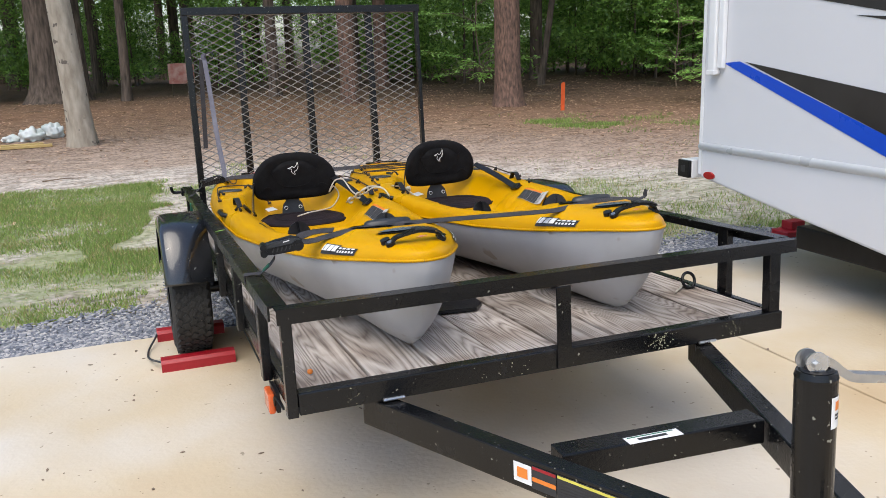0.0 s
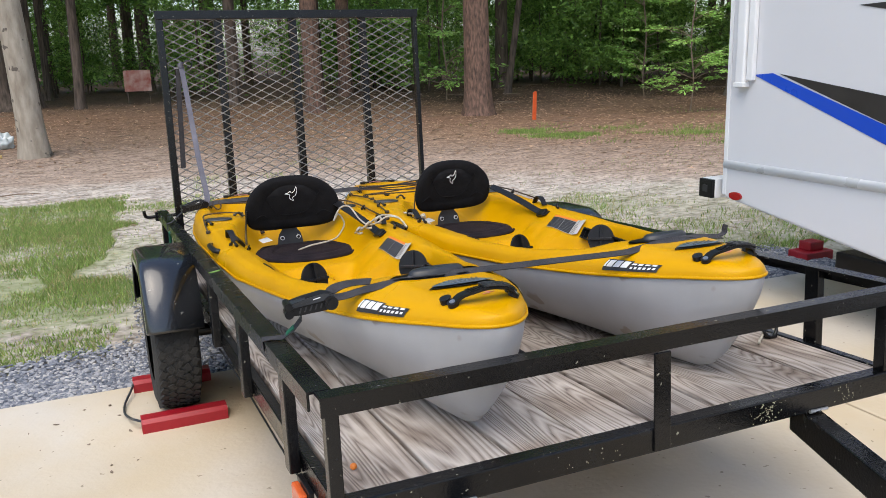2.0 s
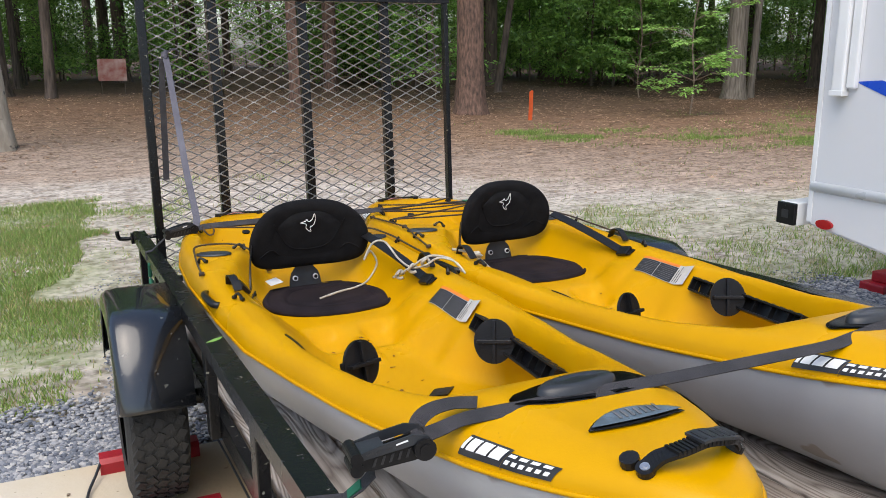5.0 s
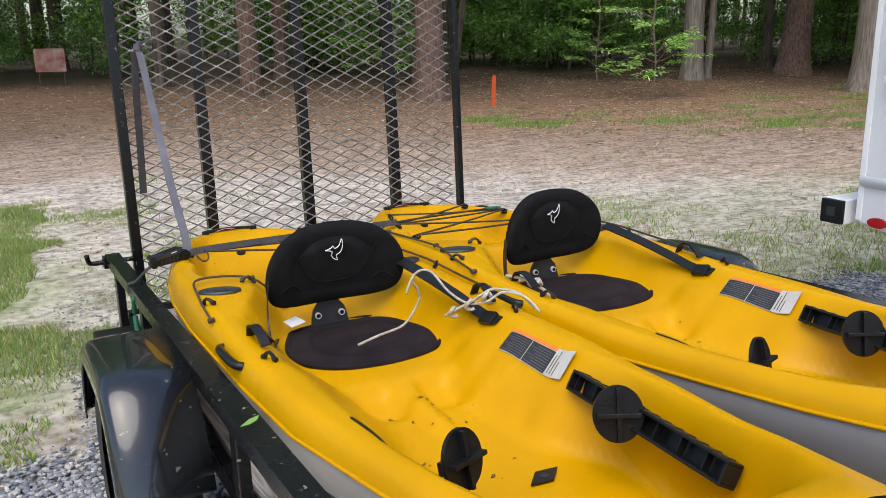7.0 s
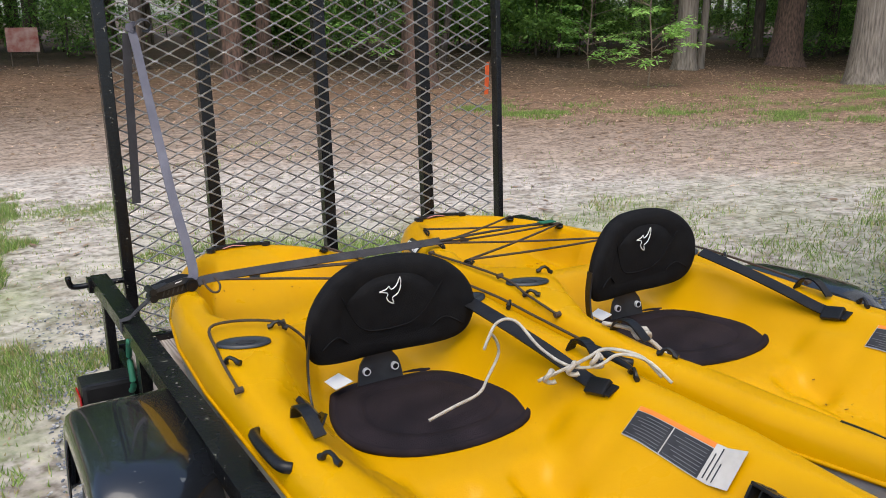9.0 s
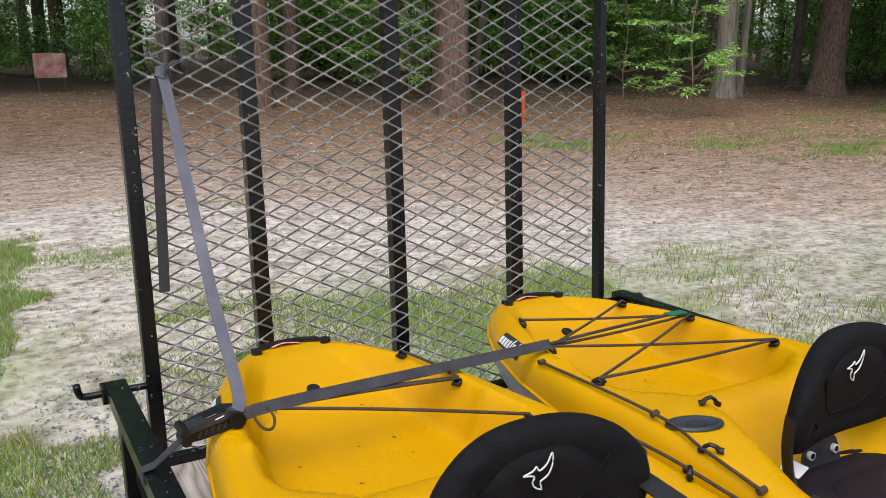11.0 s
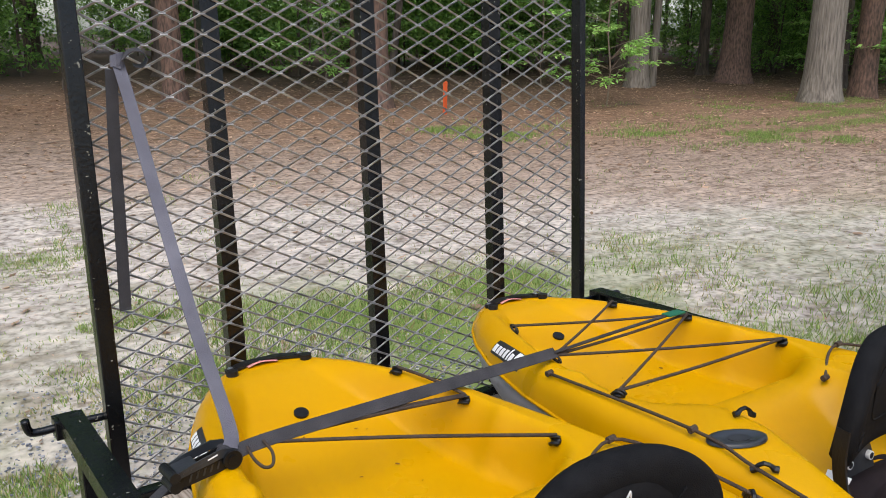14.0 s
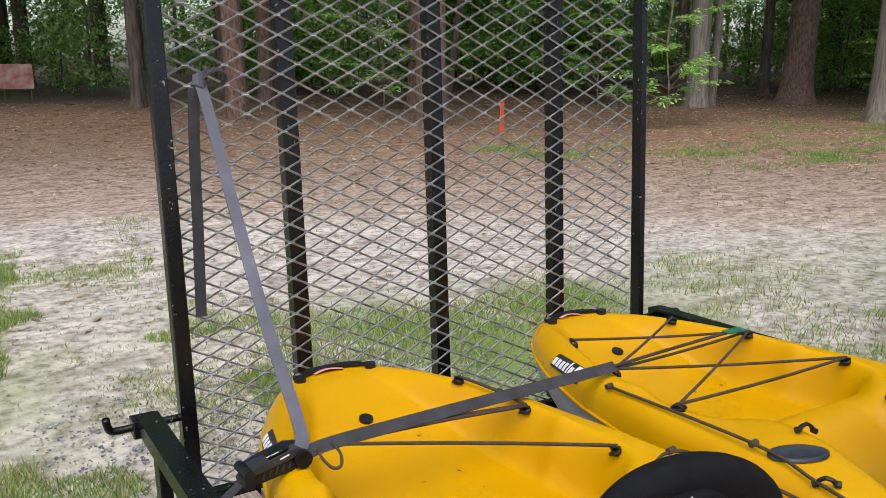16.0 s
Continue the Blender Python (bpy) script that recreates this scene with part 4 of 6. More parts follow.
def backrest_mesh():
    """A padded backrest: domed top, widest at mid height, rounded lower corners, raised middle panel, dished front."""
    bm = B()
    w, h = 0.200, 0.212
    half = [(0.0, -0.085), (0.40, -0.078), (0.66, -0.045), (0.82, 0.005), (0.915, 0.075), (0.968, 0.17), (0.995, 0.28), (1.0, 0.40), (0.975, 0.53), (0.915, 0.66), (0.81, 0.78), (0.66, 0.885), (0.46, 0.96), (0.24, 0.993), (0.0, 1.0)]
    run = curve_points([(x * w, 0, z * h) for x, z in half], 3)
    outline = [(p.x, p.z) for p in run] + [(-p.x, p.z) for p in run[-2:0:-1]]
    n_ = len(outline)
    cz = h * 0.47
    rings = []
    for depth, sc in ((0.0052, 0.0), (0.0052, 0.30), (0.0048, 0.54), (0.0030, 0.60), (0.0028, 0.62), (0.0046, 0.67), (0.0030, 0.86), (-0.003, 0.955), (-0.014, 1.0), (-0.018, 1.005), (-0.028, 0.985), (-0.040, 0.93), (-0.044, 0.5)):
        rings.append([bm.verts.new((x * sc, -depth - 0.22 * (x * sc) ** 2 / w, cz + (z - cz) * sc + (0.018 * (1 - (x * sc / w) ** 2) if sc < 0.6 else 0.0))) for x, z in outline])
    for a_, b_ in zip(rings, rings[1:]):
        for k in range(n_):
            bm.faces.new((a_[k], a_[(k + 1) % n_], b_[(k + 1) % n_], b_[k]))
    bm.faces.new(rings[-1])
    bmesh.ops.remove_doubles(bm, verts=bm.verts, dist=1e-5)
    bmesh.ops.recalc_face_normals(bm, faces=bm.faces)
    return bm


def pad_mesh():
    """The seat pad: a shield that narrows to the front, with a bound edge."""
    bm = B()
    out = [(-0.15, 0.175), (-0.09, 0.205), (0, 0.215), (0.09, 0.205), (0.15, 0.165), (0.198, 0.06), (0.212, -0.03), (0.19, -0.10), (0.12, -0.155), (0.0, -0.175), (-0.12, -0.155), (-0.19, -0.10), (-0.212, -0.03), (-0.198, 0.06)]
    pts = curve_points([(x, y, 0) for x, y in out + out[:1]], 4)[:-1]
    rings = []
    for sc, z in ((1.0, 0.0), (1.01, 0.007), (0.985, 0.014), (0.95, 0.015), (0.93, 0.0105), (0.91, 0.012), (0.80, 0.020), (0.68, 0.020), (0.65, 0.013), (0.62, 0.013), (0.58, 0.019), (0.3, 0.018), (0.0, 0.017)):
        rings.append([bm.verts.new((p.x * sc, p.y * sc, z + 0.10 * (p.x * sc) ** 2 * 2)) for p in pts])
    n_ = len(pts)
    for a_, b_ in zip(rings, rings[1:]):
        for k in range(n_):
            bm.faces.new((a_[k], a_[(k + 1) % n_], b_[(k + 1) % n_], b_[k]))
    bm.faces.new(rings[0][::-1])
    bmesh.ops.remove_doubles(bm, verts=bm.verts, dist=1e-5)
    bmesh.ops.recalc_face_normals(bm, faces=bm.faces)
    return bm


def oval(a_, b_, n_=28):
    return [(a_ * math.cos(k * math.tau / n_), b_ * math.sin(k * math.tau / n_)) for k in range(n_)]


def eyelet(bm, m):
    """A small pad-eye: two feet and an arch."""
    arch = [m @ Vector((x, 0, z)) for x, z in ((-0.022, 0.004), (-0.014, 0.006), (-0.009, 0.014), (0, 0.018), (0.009, 0.014), (0.014, 0.006), (0.022, 0.004))]
    tube(bm, arch, [0.006, 0.006, 0.004, 0.004, 0.004, 0.006, 0.006], 6)
    return bm


def build_kayak(m, label):
    k = thing("kayak", label, "kayak", m, group="kayaks on the trailer")
    part("hull", kayak_hull(), HULL, k, "scuffed light grey moulded hull", smooth=True)
    deck = part("deck", kayak_deck(), YELLOW, k, "bright yellow moulded deck with open cockpit", smooth=True)
    part("seam_lip", kayak_lip(), YELLOW, k, smooth=True)
    # carry handles
    for s, w_, sg, up_ in ((0.03, 0.074, 1, 1.0), (3.005, 0.085, -1, 0.22)):
        arc = [on_deck(-w_, s + 0.02 * sg, 0.006), on_deck(-w_ * 0.8, s + 0.012 * sg, 0.016 * up_ + 0.002), Vector((-w_ * 0.45, s, deck_z(s, 0) + 0.026 * up_)), Vector((0, s, deck_z(s, 0) + 0.03 * up_)), Vector((w_ * 0.45, s, deck_z(s, 0) + 0.026 * up_)),
               on_deck(w_ * 0.8, s + 0.012 * sg, 0.016 * up_ + 0.002), on_deck(w_, s + 0.02 * sg, 0.006)]
        pts = curve_points(arc, 5)
        h = part("carry_handle", ribbon(B(), pts, 0.026, 0.006, (0, 1, 0)), BLACK, k, "black ribbed carry handle")
        bm = B()
        for i in range(8, len(pts) - 8) if s < 1 else ():
            box(bm, (-0.0022, -0.014, -0.001), (0.0022, 0.014, 0.006), 0, Matrix.Translation(pts[i]))
        part("grip_ribs", bm, BLACK, h)
        if s < 1:
            gp = part("grip", ribbon(B(), [p + Vector((0, 0, 0.0085)) for p in pts[13:27]], 0.036, 0.004, (0, 1, 0)), GREYPLASTIC, h, "grey slotted grip")
            for i in range(14, 26, 2):
                part("grip_slot", box(B(), (-0.0026, -0.013, 0.0), (0.0026, 0.013, 0.0012), 0, Matrix.Translation(pts[i] + Vector((0, 0, 0.0104)))), INK, gp)
        for sx in (-1, 1):
            mm = deck_pose(sx * w_, s + 0.02 * sg)
            part("bolt", plate(plate(B(), oval(0.007, 0.007, 12), 0.0115, mm), oval(0.004, 0.004, 10), 0.013, mm), ZINC, h)
            part("washer", plate(B(), oval(0.013, 0.013, 16), 0.010, mm), BLACK, h)
            mm = deck_pose(sx * (w_ + 0.006), s + 0.045 * sg)
            part("strap_end", plate(B(), oval(0.014, 0.013, 12), 0.012, mm), BLACK, h)
    # bow hatch and emblem
    bm = B()
    rows = []
    for i in range(9):
        u = i / 8
        s_ = 0.315 + 0.05 * (2 * u - 1)
        rows.append([bm.verts.new(on_deck(0.02 + v_ * 0.145 * math.sqrt(max(0.02, 1 - (2 * u - 1) ** 2)), s_ + 0.02 * (1 - v_ * v_), 0.004)) for v_ in np.linspace(-1, 1, 15)])
    for a_, b_ in zip(rows, rows[1:]):
        for q in range(14):
            bm.faces.new((a_[q], a_[q + 1], b_[q + 1], b_[q]))
    bmesh.ops.solidify(bm, geom=bm.faces[:], thickness=-0.006)
    hatch = part("bow_hatch", bm, BLACK, k, "black rubber hatch lid", smooth=True)
    hm = deck_pose(0.0, 0.318, 6, 0.004)
    bm = B()
    rings_ = [[bm.verts.new(hm @ Vector((x, y, z_))) for x, y in oval(ra, rb, 28)] for ra, rb, z_ in ((0.078, 0.034, 0.0), (0.075, 0.032, 0.009), (0.066, 0.027, 0.014), (0.045, 0.017, 0.0155), (0.042, 0.015, 0.0135), (0.012, 0.005, 0.014))]
    for a_, b_ in zip(rings_, rings_[1:]):
        for q in range(28):
            bm.faces.new((a_[q], a_[(q + 1) % 28], b_[(q + 1) % 28], b_[q]))
    bm.faces.new(rings_[-1])
    part("hatch_cap", bm, GREYPLASTIC, hatch, "raised dark cap", smooth=True)
    bm = B()
    rows = []
    for i in range(5):
        rows.append([bm.verts.new(on_deck(0.004 + v_ * 0.086, 0.183 - 0.016 * v_ * v_ + (i / 4 - 0.5) * 0.052 * (1 - v_ * v_ * 0.93), 0.0035)) for v_ in np.linspace(-1, 1, 17)])
    for a_, b_ in zip(rows, rows[1:]):
        for q in range(16):
            bm.faces.new((a_[q], a_[q + 1], b_[q + 1], b_[q]))
    bmesh.ops.solidify(bm, geom=bm.faces[:], thickness=-0.004)
    for a_, b_, c_, d_ in ((0.01, 0.075, 0.03, 0.078), (0.03, 0.078, 0.024, 0.092), (0.024, 0.092, 0.044, 0.084)):
        part("pink_scuff", ribbon(B(), [on_deck(a_, b_, 0.0012), on_deck((a_ + c_) / 2, (b_ + d_) / 2, 0.0016), on_deck(c_, d_, 0.0012)], 0.0035, 0.0008, (0.2, 1, 0)), PINK, k)
    em = part("emblem", bm, INK, k, "dark bow emblem with blue-grey filling", smooth=True)
    bm = B()
    rows = [[bm.verts.new(on_deck(0.004 + v_ * 0.080, 0.183 - 0.016 * v_ * v_ + (i / 4 - 0.5) * 0.042 * (1 - v_ * v_ * 0.95), 0.0085)) for v_ in np.linspace(-1, 1, 17)] for i in range(5)]
    for a_, b_ in zip(rows, rows[1:]):
        for q in range(16):
            bm.faces.new((a_[q], a_[q + 1], b_[q + 1], b_[q]))
    part("emblem_fill", bm, BLUEGREY, em, smooth=True)
    for q in range(7):
        v0 = -0.022 + q * 0.0115
        part("block_mark", ribbon(B(), [on_deck(v0, 0.172, 0.0098), on_deck(v0 + 0.002, 0.183, 0.0098), on_deck(v0 + 0.003, 0.194 + 0.004 * (q in (0, 2)), 0.0098)], 0.0045, 0.0008, (1, 0, 0)), DULLGREY, em)
    # side decal: dark panel with pale block shapes
    def side_patch(s0, s1, t0, t1, lift, side=-1, n_=8, slant=0.0):
        bm_ = B()
        rows_ = []
        for i in range(n_ + 1):
            row_ = []
            for j in range(7):
                s_ = s0 + (s1 - s0) * i / n_ - slant * (t0 + (t1 - t0) * j / 6)
                r_ = 1.0 - (t0 + (t1 - t0) * j / 6)
                v_ = side * r_ * half_width(s_)
                nn = normal_at(v_ * 0.985, s_)
                row_.append(bm_.verts.new(Vector((v_, s_, deck_z(s_, v_))) + Vector((side * 0.75, 0, 0.6)).normalized() * lift))
            rows_.append(row_)
        for a_, b_ in zip(rows_, rows_[1:]):
            for j in range(6):
                bm_.faces.new((a_[j], a_[j + 1], b_[j + 1], b_[j]))
        return bm_
    for side in (-1, 1):
        dec = part("side_decal", side_patch(0.236, 0.322, 0.006, 0.094, 0.0022, side, 8, 0.14), INK, k, "white slanted block marks with dark outlines", smooth=True)
        part("decal_backing", side_patch(0.150, 0.2355, 0.006, 0.072, 0.0022, side, 8, 0.14), INK, dec, smooth=True)
        for a0, a1 in ((0.312, 0.319), (0.290, 0.308), (0.266, 0.286), (0.240, 0.262)):
            part("block_mark", side_patch(a0, a1, 0.021, 0.080, 0.004, side, 3, 0.14), WHITE, dec)
        for q in range(4):
            part("block_mark", side_patch(0.218 - q * 0.0195, 0.2315 - q * 0.0195, 0.047, 0.064, 0.004, side, 2, 0.14), WHITE, dec)
        for q in range(6):
            part("block_mark", side_patch(0.2225 - q * 0.0132, 0.2305 - q * 0.0132, 0.016, 0.032, 0.004, side, 2, 0.14), WHITE, dec)
        dec = part("stern_decal", side_patch(2.600, 2.755, 0.020, 0.110, 0.0022, side, 8, 0.2), INK, k, "white block marks with dark outline on the stern", smooth=True)
        for q, (w0, hi_) in enumerate(((0.030, 0.104), (0.015, 0.075), (0.007, 0.104), (0.012, 0.080), (0.014, 0.075), (0.014, 0.075), (0.016, 0.075))):
            x0 = 2.605 + (0.0, 0.036, 0.056, 0.069, 0.086, 0.105, 0.124)[q] + 0.004
            part("block_mark", side_patch(x0, x0 + w0, 0.030, hi_, 0.004, side, 2, 0.2), WHITE, dec)
    # seat
    back = part("backrest", backrest_mesh(), FABRIC, k, "black padded backrest", smooth=True, m=pose(0.012, 1.915, 0.262, 10, 0, 0))
    bird = [(-0.028, 0.012), (-0.012, 0.016), (-0.006, 0.022), (0.0, 0.014), (0.012, 0.022), (0.019, 0.04), (0.022, 0.02), (0.016, 0.002), (0.004, -0.006), (0.008, -0.02), (-0.004, -0.014), (-0.01, -0.004), (-0.008, 0.006), (-0.028, 0.012)]
    pts = [Vector((x, -0.0082 - 1.1 * x * x, 0.130 + z)) for x, z in bird]
    part("emblem_outline", tube(B(), curve_points(pts, 3), 0.0014, 6), WHITE, back, "white stitched outline")
    for run_ in (((-0.118, 0.150), (-0.085, 0.085), (-0.055, 0.058), (-0.02, 0.050), (0.02, 0.050), (0.055, 0.058), (0.085, 0.085), (0.118, 0.150)), ((-0.168, 0.045), (-0.13, 0.062), (-0.10, 0.040)), ((0.168, 0.045), (0.13, 0.062), (0.10, 0.040))):
        part("stitch_line", tube(B(), curve_points([Vector((x, -0.0052 - 1.1 * x * x, z)) for x, z in run_], 5), 0.0019, 6), FABRIC, back, smooth=True)
    neck = [(-0.060, -0.032), (0.060, -0.032), (0.056, -0.010), (0.052, 0.018), (0.046, 0.038), (0.032, 0.056), (0.032, 0.105), (-0.032, 0.105), (-0.032, 0.056), (-0.046, 0.038), (-0.052, 0.018), (-0.056, -0.010)]
    hinge = part("seat_hinge", plate(B(), neck, 0.006, pose(0.006, 1.946, 0.184, 84, 0, 0)), GREYPLASTIC, k, "dark grey hinge plate")
    for x in (-0.035, 0.035):
        part("rivet", cyl(B(), (0.006 + x, 1.9345, 0.206), (0.006 + x, 1.946, 0.206), 0.0088, seg=18), WHITE, hinge, "white washer")
        part("rivet_head", cyl(B(), (0.006 + x, 1.9340, 0.206), (0.006 + x, 1.936, 0.206), 0.0064, seg=14), BLACK, hinge)
    pad = part("seat_pad", pad_mesh(), PANFABRIC, k, "worn dark seat pad", smooth=True, m=pose(0.03, 1.755, 0.160, 0.5, 0, 0))
    part("care_tag", plate(B(), [(-0.026, -0.018), (0.022, -0.020), (0.020, 0.022), (-0.024, 0.020)], 0.0015, pose(-0.105, 1.915, 0.208, 14, -6, 20)), WHITE, k, "white cloth tag")
    # seat straps
    for side in (-1, 1):
        a0 = Vector((0.008 + side * 0.190, 1.868, 0.345))
        a1 = on_deck(side * 0.295, 1.50, 0.008)
        if side < 0:
            pts = [a0, Vector((-0.190, 1.866, 0.29)), Vector((-0.197, 1.848, 0.235)), Vector((-0.205, 1.80, 0.200)), on_deck(-0.215, 1.73, 0.012)]
        else:
            pts = [a0, Vector((0.222, 1.75, 0.318)), Vector((0.245, 1.64, 0.288)), on_deck(0.262, 1.53, 0.012), on_deck(0.262, 1.46, 0.006)]
        st = part("seat_strap", ribbon(B(), curve_points(pts, 6), 0.030, 0.004, (1, 0.2, 0.5) if side > 0 else (0.3, 1, 0)), BLACK, k, "black seat webbing")
        part("buckle", box(B(), (-0.018, -0.026, 0), (0.018, 0.026, 0.012), 0.003, deck_pose(side * 0.262 if side > 0 else -0.245, 1.50 if side > 0 else 1.74, 10, 0.004)), BLACK, st)
        loop = [on_deck(side * 0.30, 1.64, 0.0), on_deck(side * 0.302, 1.62, 0.03), on_deck(side * 0.30, 1.58, 0.035), on_deck(side * 0.295, 1.54, 0.01)]
        part("strap_loop", ribbon(B(), curve_points(loop, 5), 0.022, 0.004, (1, 0, 0)), BLACK, st)
    # foot braces
    for side in (-1, 1):
        rail_ = [Vector((side * 0.180, 0.648, 0.224)), Vector((side * 0.226, 1.105, 0.226))] if side > 0 else [Vector((-0.180, 0.68, 0.180)), Vector((-0.222, 1.08, 0.180))]
        dv = rail_[1] - rail_[0]
        mm = Matrix.Translation(rail_[0]) @ dv.to_track_quat("Y", "Z").to_matrix().to_4x4() @ pose(0, 0, 0, 0, side * 28, 0)
        bm = box(B(), (-0.018, 0, 0.015), (0.018, dv.length, 0.021), 0.002, mm)
        box(bm, (-0.018, 0, -0.023), (0.018, dv.length, -0.017), 0.002, mm)
        box(bm, (side * 0.012 - 0.003, 0.001, -0.0168), (side * 0.012 + 0.003, dv.length - 0.001, 0.0148), 0.0, mm)
        for y0 in (0.0005, dv.length - 0.0055):
            box(bm, (-0.0178, y0, -0.0168), (0.0178, y0 + 0.005, 0.0148), 0.0, mm)
        br = part("foot_brace", bm, BLACK, k, "black slotted foot brace channel")
        for q in range(14):
            y0 = 0.02 + q * (dv.length - 0.04) / 13
            part("rail_notch", box(B(), (-0.0125, y0 - 0.005, 0.0212), (0.0125, y0 + 0.005, 0.0226), 0, mm), GREYPLASTIC, br)
            if q % 2:
                part("rail_rib", box(B(), (-side * 0.004 - 0.008, y0 - 0.0015, -0.0166), (-side * 0.004 + 0.008, y0 + 0.0015, 0.0146), 0, mm), BLACK, br)
        pm = Matrix.Translation((side * 0.166, 0.905, 0.240)) @ pose(0, 0, 0, 78, 0, -30 if side > 0 else 20)
        pg = part("foot_peg", plate(B(), oval(0.047, 0.053, 26), 0.008, pm), BLACK, br, "black foot pedal")
        bm = box(B(), (-0.04, -0.004, 0.008), (0.04, 0.004, 0.026), 0.001, pm)
        box(bm, (-0.004, -0.05, 0.008), (0.004, 0.05, 0.02), 0.001, pm)
        part("pedal_ribs", bm, BLACK, pg)
        part("pedal_arm", box(B(), (0 if side > 0 else -0.05, -0.012, -0.006), (0.05 if side > 0 else 0, 0.012, 0.004), 0.002, pm), BLACK, pg)
    gr = [on_deck(-0.240 - 0.04 * t, 0.76 + 0.33 * t, 0.001) for t in np.linspace(0, 1, 12)]
    part("rail_cap", ribbon(B(), gr, 0.005, 0.003, (1, 0, -0.3)), BLACK, k, "dark edge of the foot brace rail")
    dm = deck_pose(0.072, 1.005, 20, 0.004)
    pl = part("scupper_plate", plate(B(), [(-0.045, 0), (0, -0.022), (0.045, 0), (0, 0.022)], 0.003, dm), BLACK, k, "black diamond plate")
    part("plate_hole", plate(B(), oval(0.009, 0.007, 12), 0.001, dm @ pose(0, 0, 0.003)), INK, pl)
    # warning sticker on the inner wall
    def drape(v0, v1, s0, s1, lift, curl=0.0, n_=6):
        bm_ = B()
        rows_ = [[bm_.verts.new(on_deck(v0 + (v1 - v0) * b_ / n_, s0 + (s1 - s0) * a_ / n_, lift + curl * max(0.0, 1 - 4 * a_ / n_) ** 2)) for b_ in range(n_ + 1)] for a_ in range(n_ + 1)]
        for r0, r1 in zip(rows_, rows_[1:]):
            for q in range(n_):
                bm_.faces.new((r0[q], r0[q + 1], r1[q + 1], r1[q]))
        bmesh.ops.recalc_face_normals(bm_, faces=bm_.faces)
        return bm_
    st = part("warning_sticker", drape(0.211, 0.256, 1.142, 1.382, 0.004, 0.010), PAPER, k, "peeling white warning sticker with black panels")
    for y0, y1 in ((1.204, 1.289), (1.292, 1.380)):
        p_ = part("print_panel", drape(0.2115, 0.2485, y0, y1, 0.0055), INK, st)
        for q in range(8):
            part("print_bar", drape(0.2135 + q * 0.0042, 0.2144 + q * 0.0042, y0 + 0.005, y1 - 0.005 - 0.011 * (q * 5 % 3), 0.0072, 0, 2), DULLGREY, p_)
    part("orange_heading", drape(0.2495, 0.256, 1.204, 1.380, 0.0055), ORANGE, st)
    for q in range(5):
        part("print_bar", drape(0.214, 0.252 - 0.008 * (q % 3), 1.158 + q * 0.009, 1.1605 + q * 0.009, 0.0070, 0, 2), GREYPLASTIC, st)
    # rod holders behind the seat
    for side in (-1, 1):
        mm = deck_pose(side * 0.278, 2.005, side * 22, 0.001)
        bm = B()
        rings_ = []
        for ra, rb, z_, dx in ((0.057, 0.033, 0.0, 0), (0.056, 0.032, 0.005, 0), (0.050, 0.027, 0.0068, 0), (0.042, 0.022, 0.0050, 0), (0.036, 0.018, 0.0034, 0.0), (0.030, 0.015, 0.0026, 0.002)):
            rings_.append([bm.verts.new(mm @ Vector((x + dx, y, z_))) for x, y in oval(ra, rb, 32)])
        for a_, b_ in zip(rings_, rings_[1:]):
            for q in range(32):
                bm.faces.new((a_[q], a_[(q + 1) % 32], b_[(q + 1) % 32], b_[q]))
        bm.faces.new(rings_[-1])
        rh = part("rod_holder", bm, GREYPLASTIC, k, "dark grey flush rod holder", smooth=True)
        part("holder_well", plate(B(), oval(0.021, 0.0125), 0.0012, mm @ pose(0.004, 0, 0.0026)), INK, rh)
        for s_, v_, t_ in ((2.06, 0.185, 20), (1.91, 0.330, 55), (1.461, 0.312, 65)):
            part("pad_eye", eyelet(B(), deck_pose(side * v_, s_, side * t_, 0.001)), BLACK, k)
    part("drain_plug", plate(B(), oval(0.016, 0.016, 18), 0.005, deck_pose(-0.012, 2.775, 0, 0.001)), BLACK, k)
    part("pink_tab", ribbon(B(), curve_points([on_deck(-0.045, 2.985, 0.004), on_deck(-0.01, 2.99, 0.009), on_deck(0.03, 2.985, 0.004)], 5), 0.012, 0.001, (0, 1, 0)), PINK, k, "pink cloth strip under the handle", smooth=True)
    # side grab handles
    for side in (-1, 1):
        g_ = [Vector((side * (half_width(q) + o_), q, prof(q, SEAM) + z_)) for q, o_, z_ in ((1.68, -0.012, 0.042), (1.665, 0.004, 0.046), (1.60, 0.010, 0.050), (1.535, 0.004, 0.046), (1.52, -0.012, 0.042))]
        part("grab_handle", tube(B(), curve_points(g_, 5), 0.010, 8), BLACK, k, "black side grab handle", smooth=True)
    return k


def deck_line(k, run):
    """A thin line along the side deck, knotted at its ends."""
    run = [on_deck(v_, s_, 0.014) for v_, s_ in run]
    part("deck_line", tube(B(), curve_points(run, 6), 0.0032, 6), CORD, k, "dark deck line", smooth=True)
    for q in (run[0], run[1], run[-1]):
        part("line_knot", cyl(B(), q + Vector((-0.008, 0, 0)), q + Vector((0.008, 0, 0.002)), 0.0065, 0.006, 10), CORD, k)


def lacing_hook(v_, s_):
    """A flat foot with a screw and two looped ears that hold the cord."""
    m = deck_pose(v_, s_, 20, 0.001)
    bm = plate(B(), oval(0.009, 0.014, 14), 0.005, m)
    for sx in (-1, 1):
        tube(bm, [m @ Vector((sx * 0.006, y, z)) for y, z in ((-0.014, 0.004), (-0.008, 0.010), (0.0, 0.0125), (0.008, 0.010), (0.014, 0.004))], 0.003, 6)
    return bm


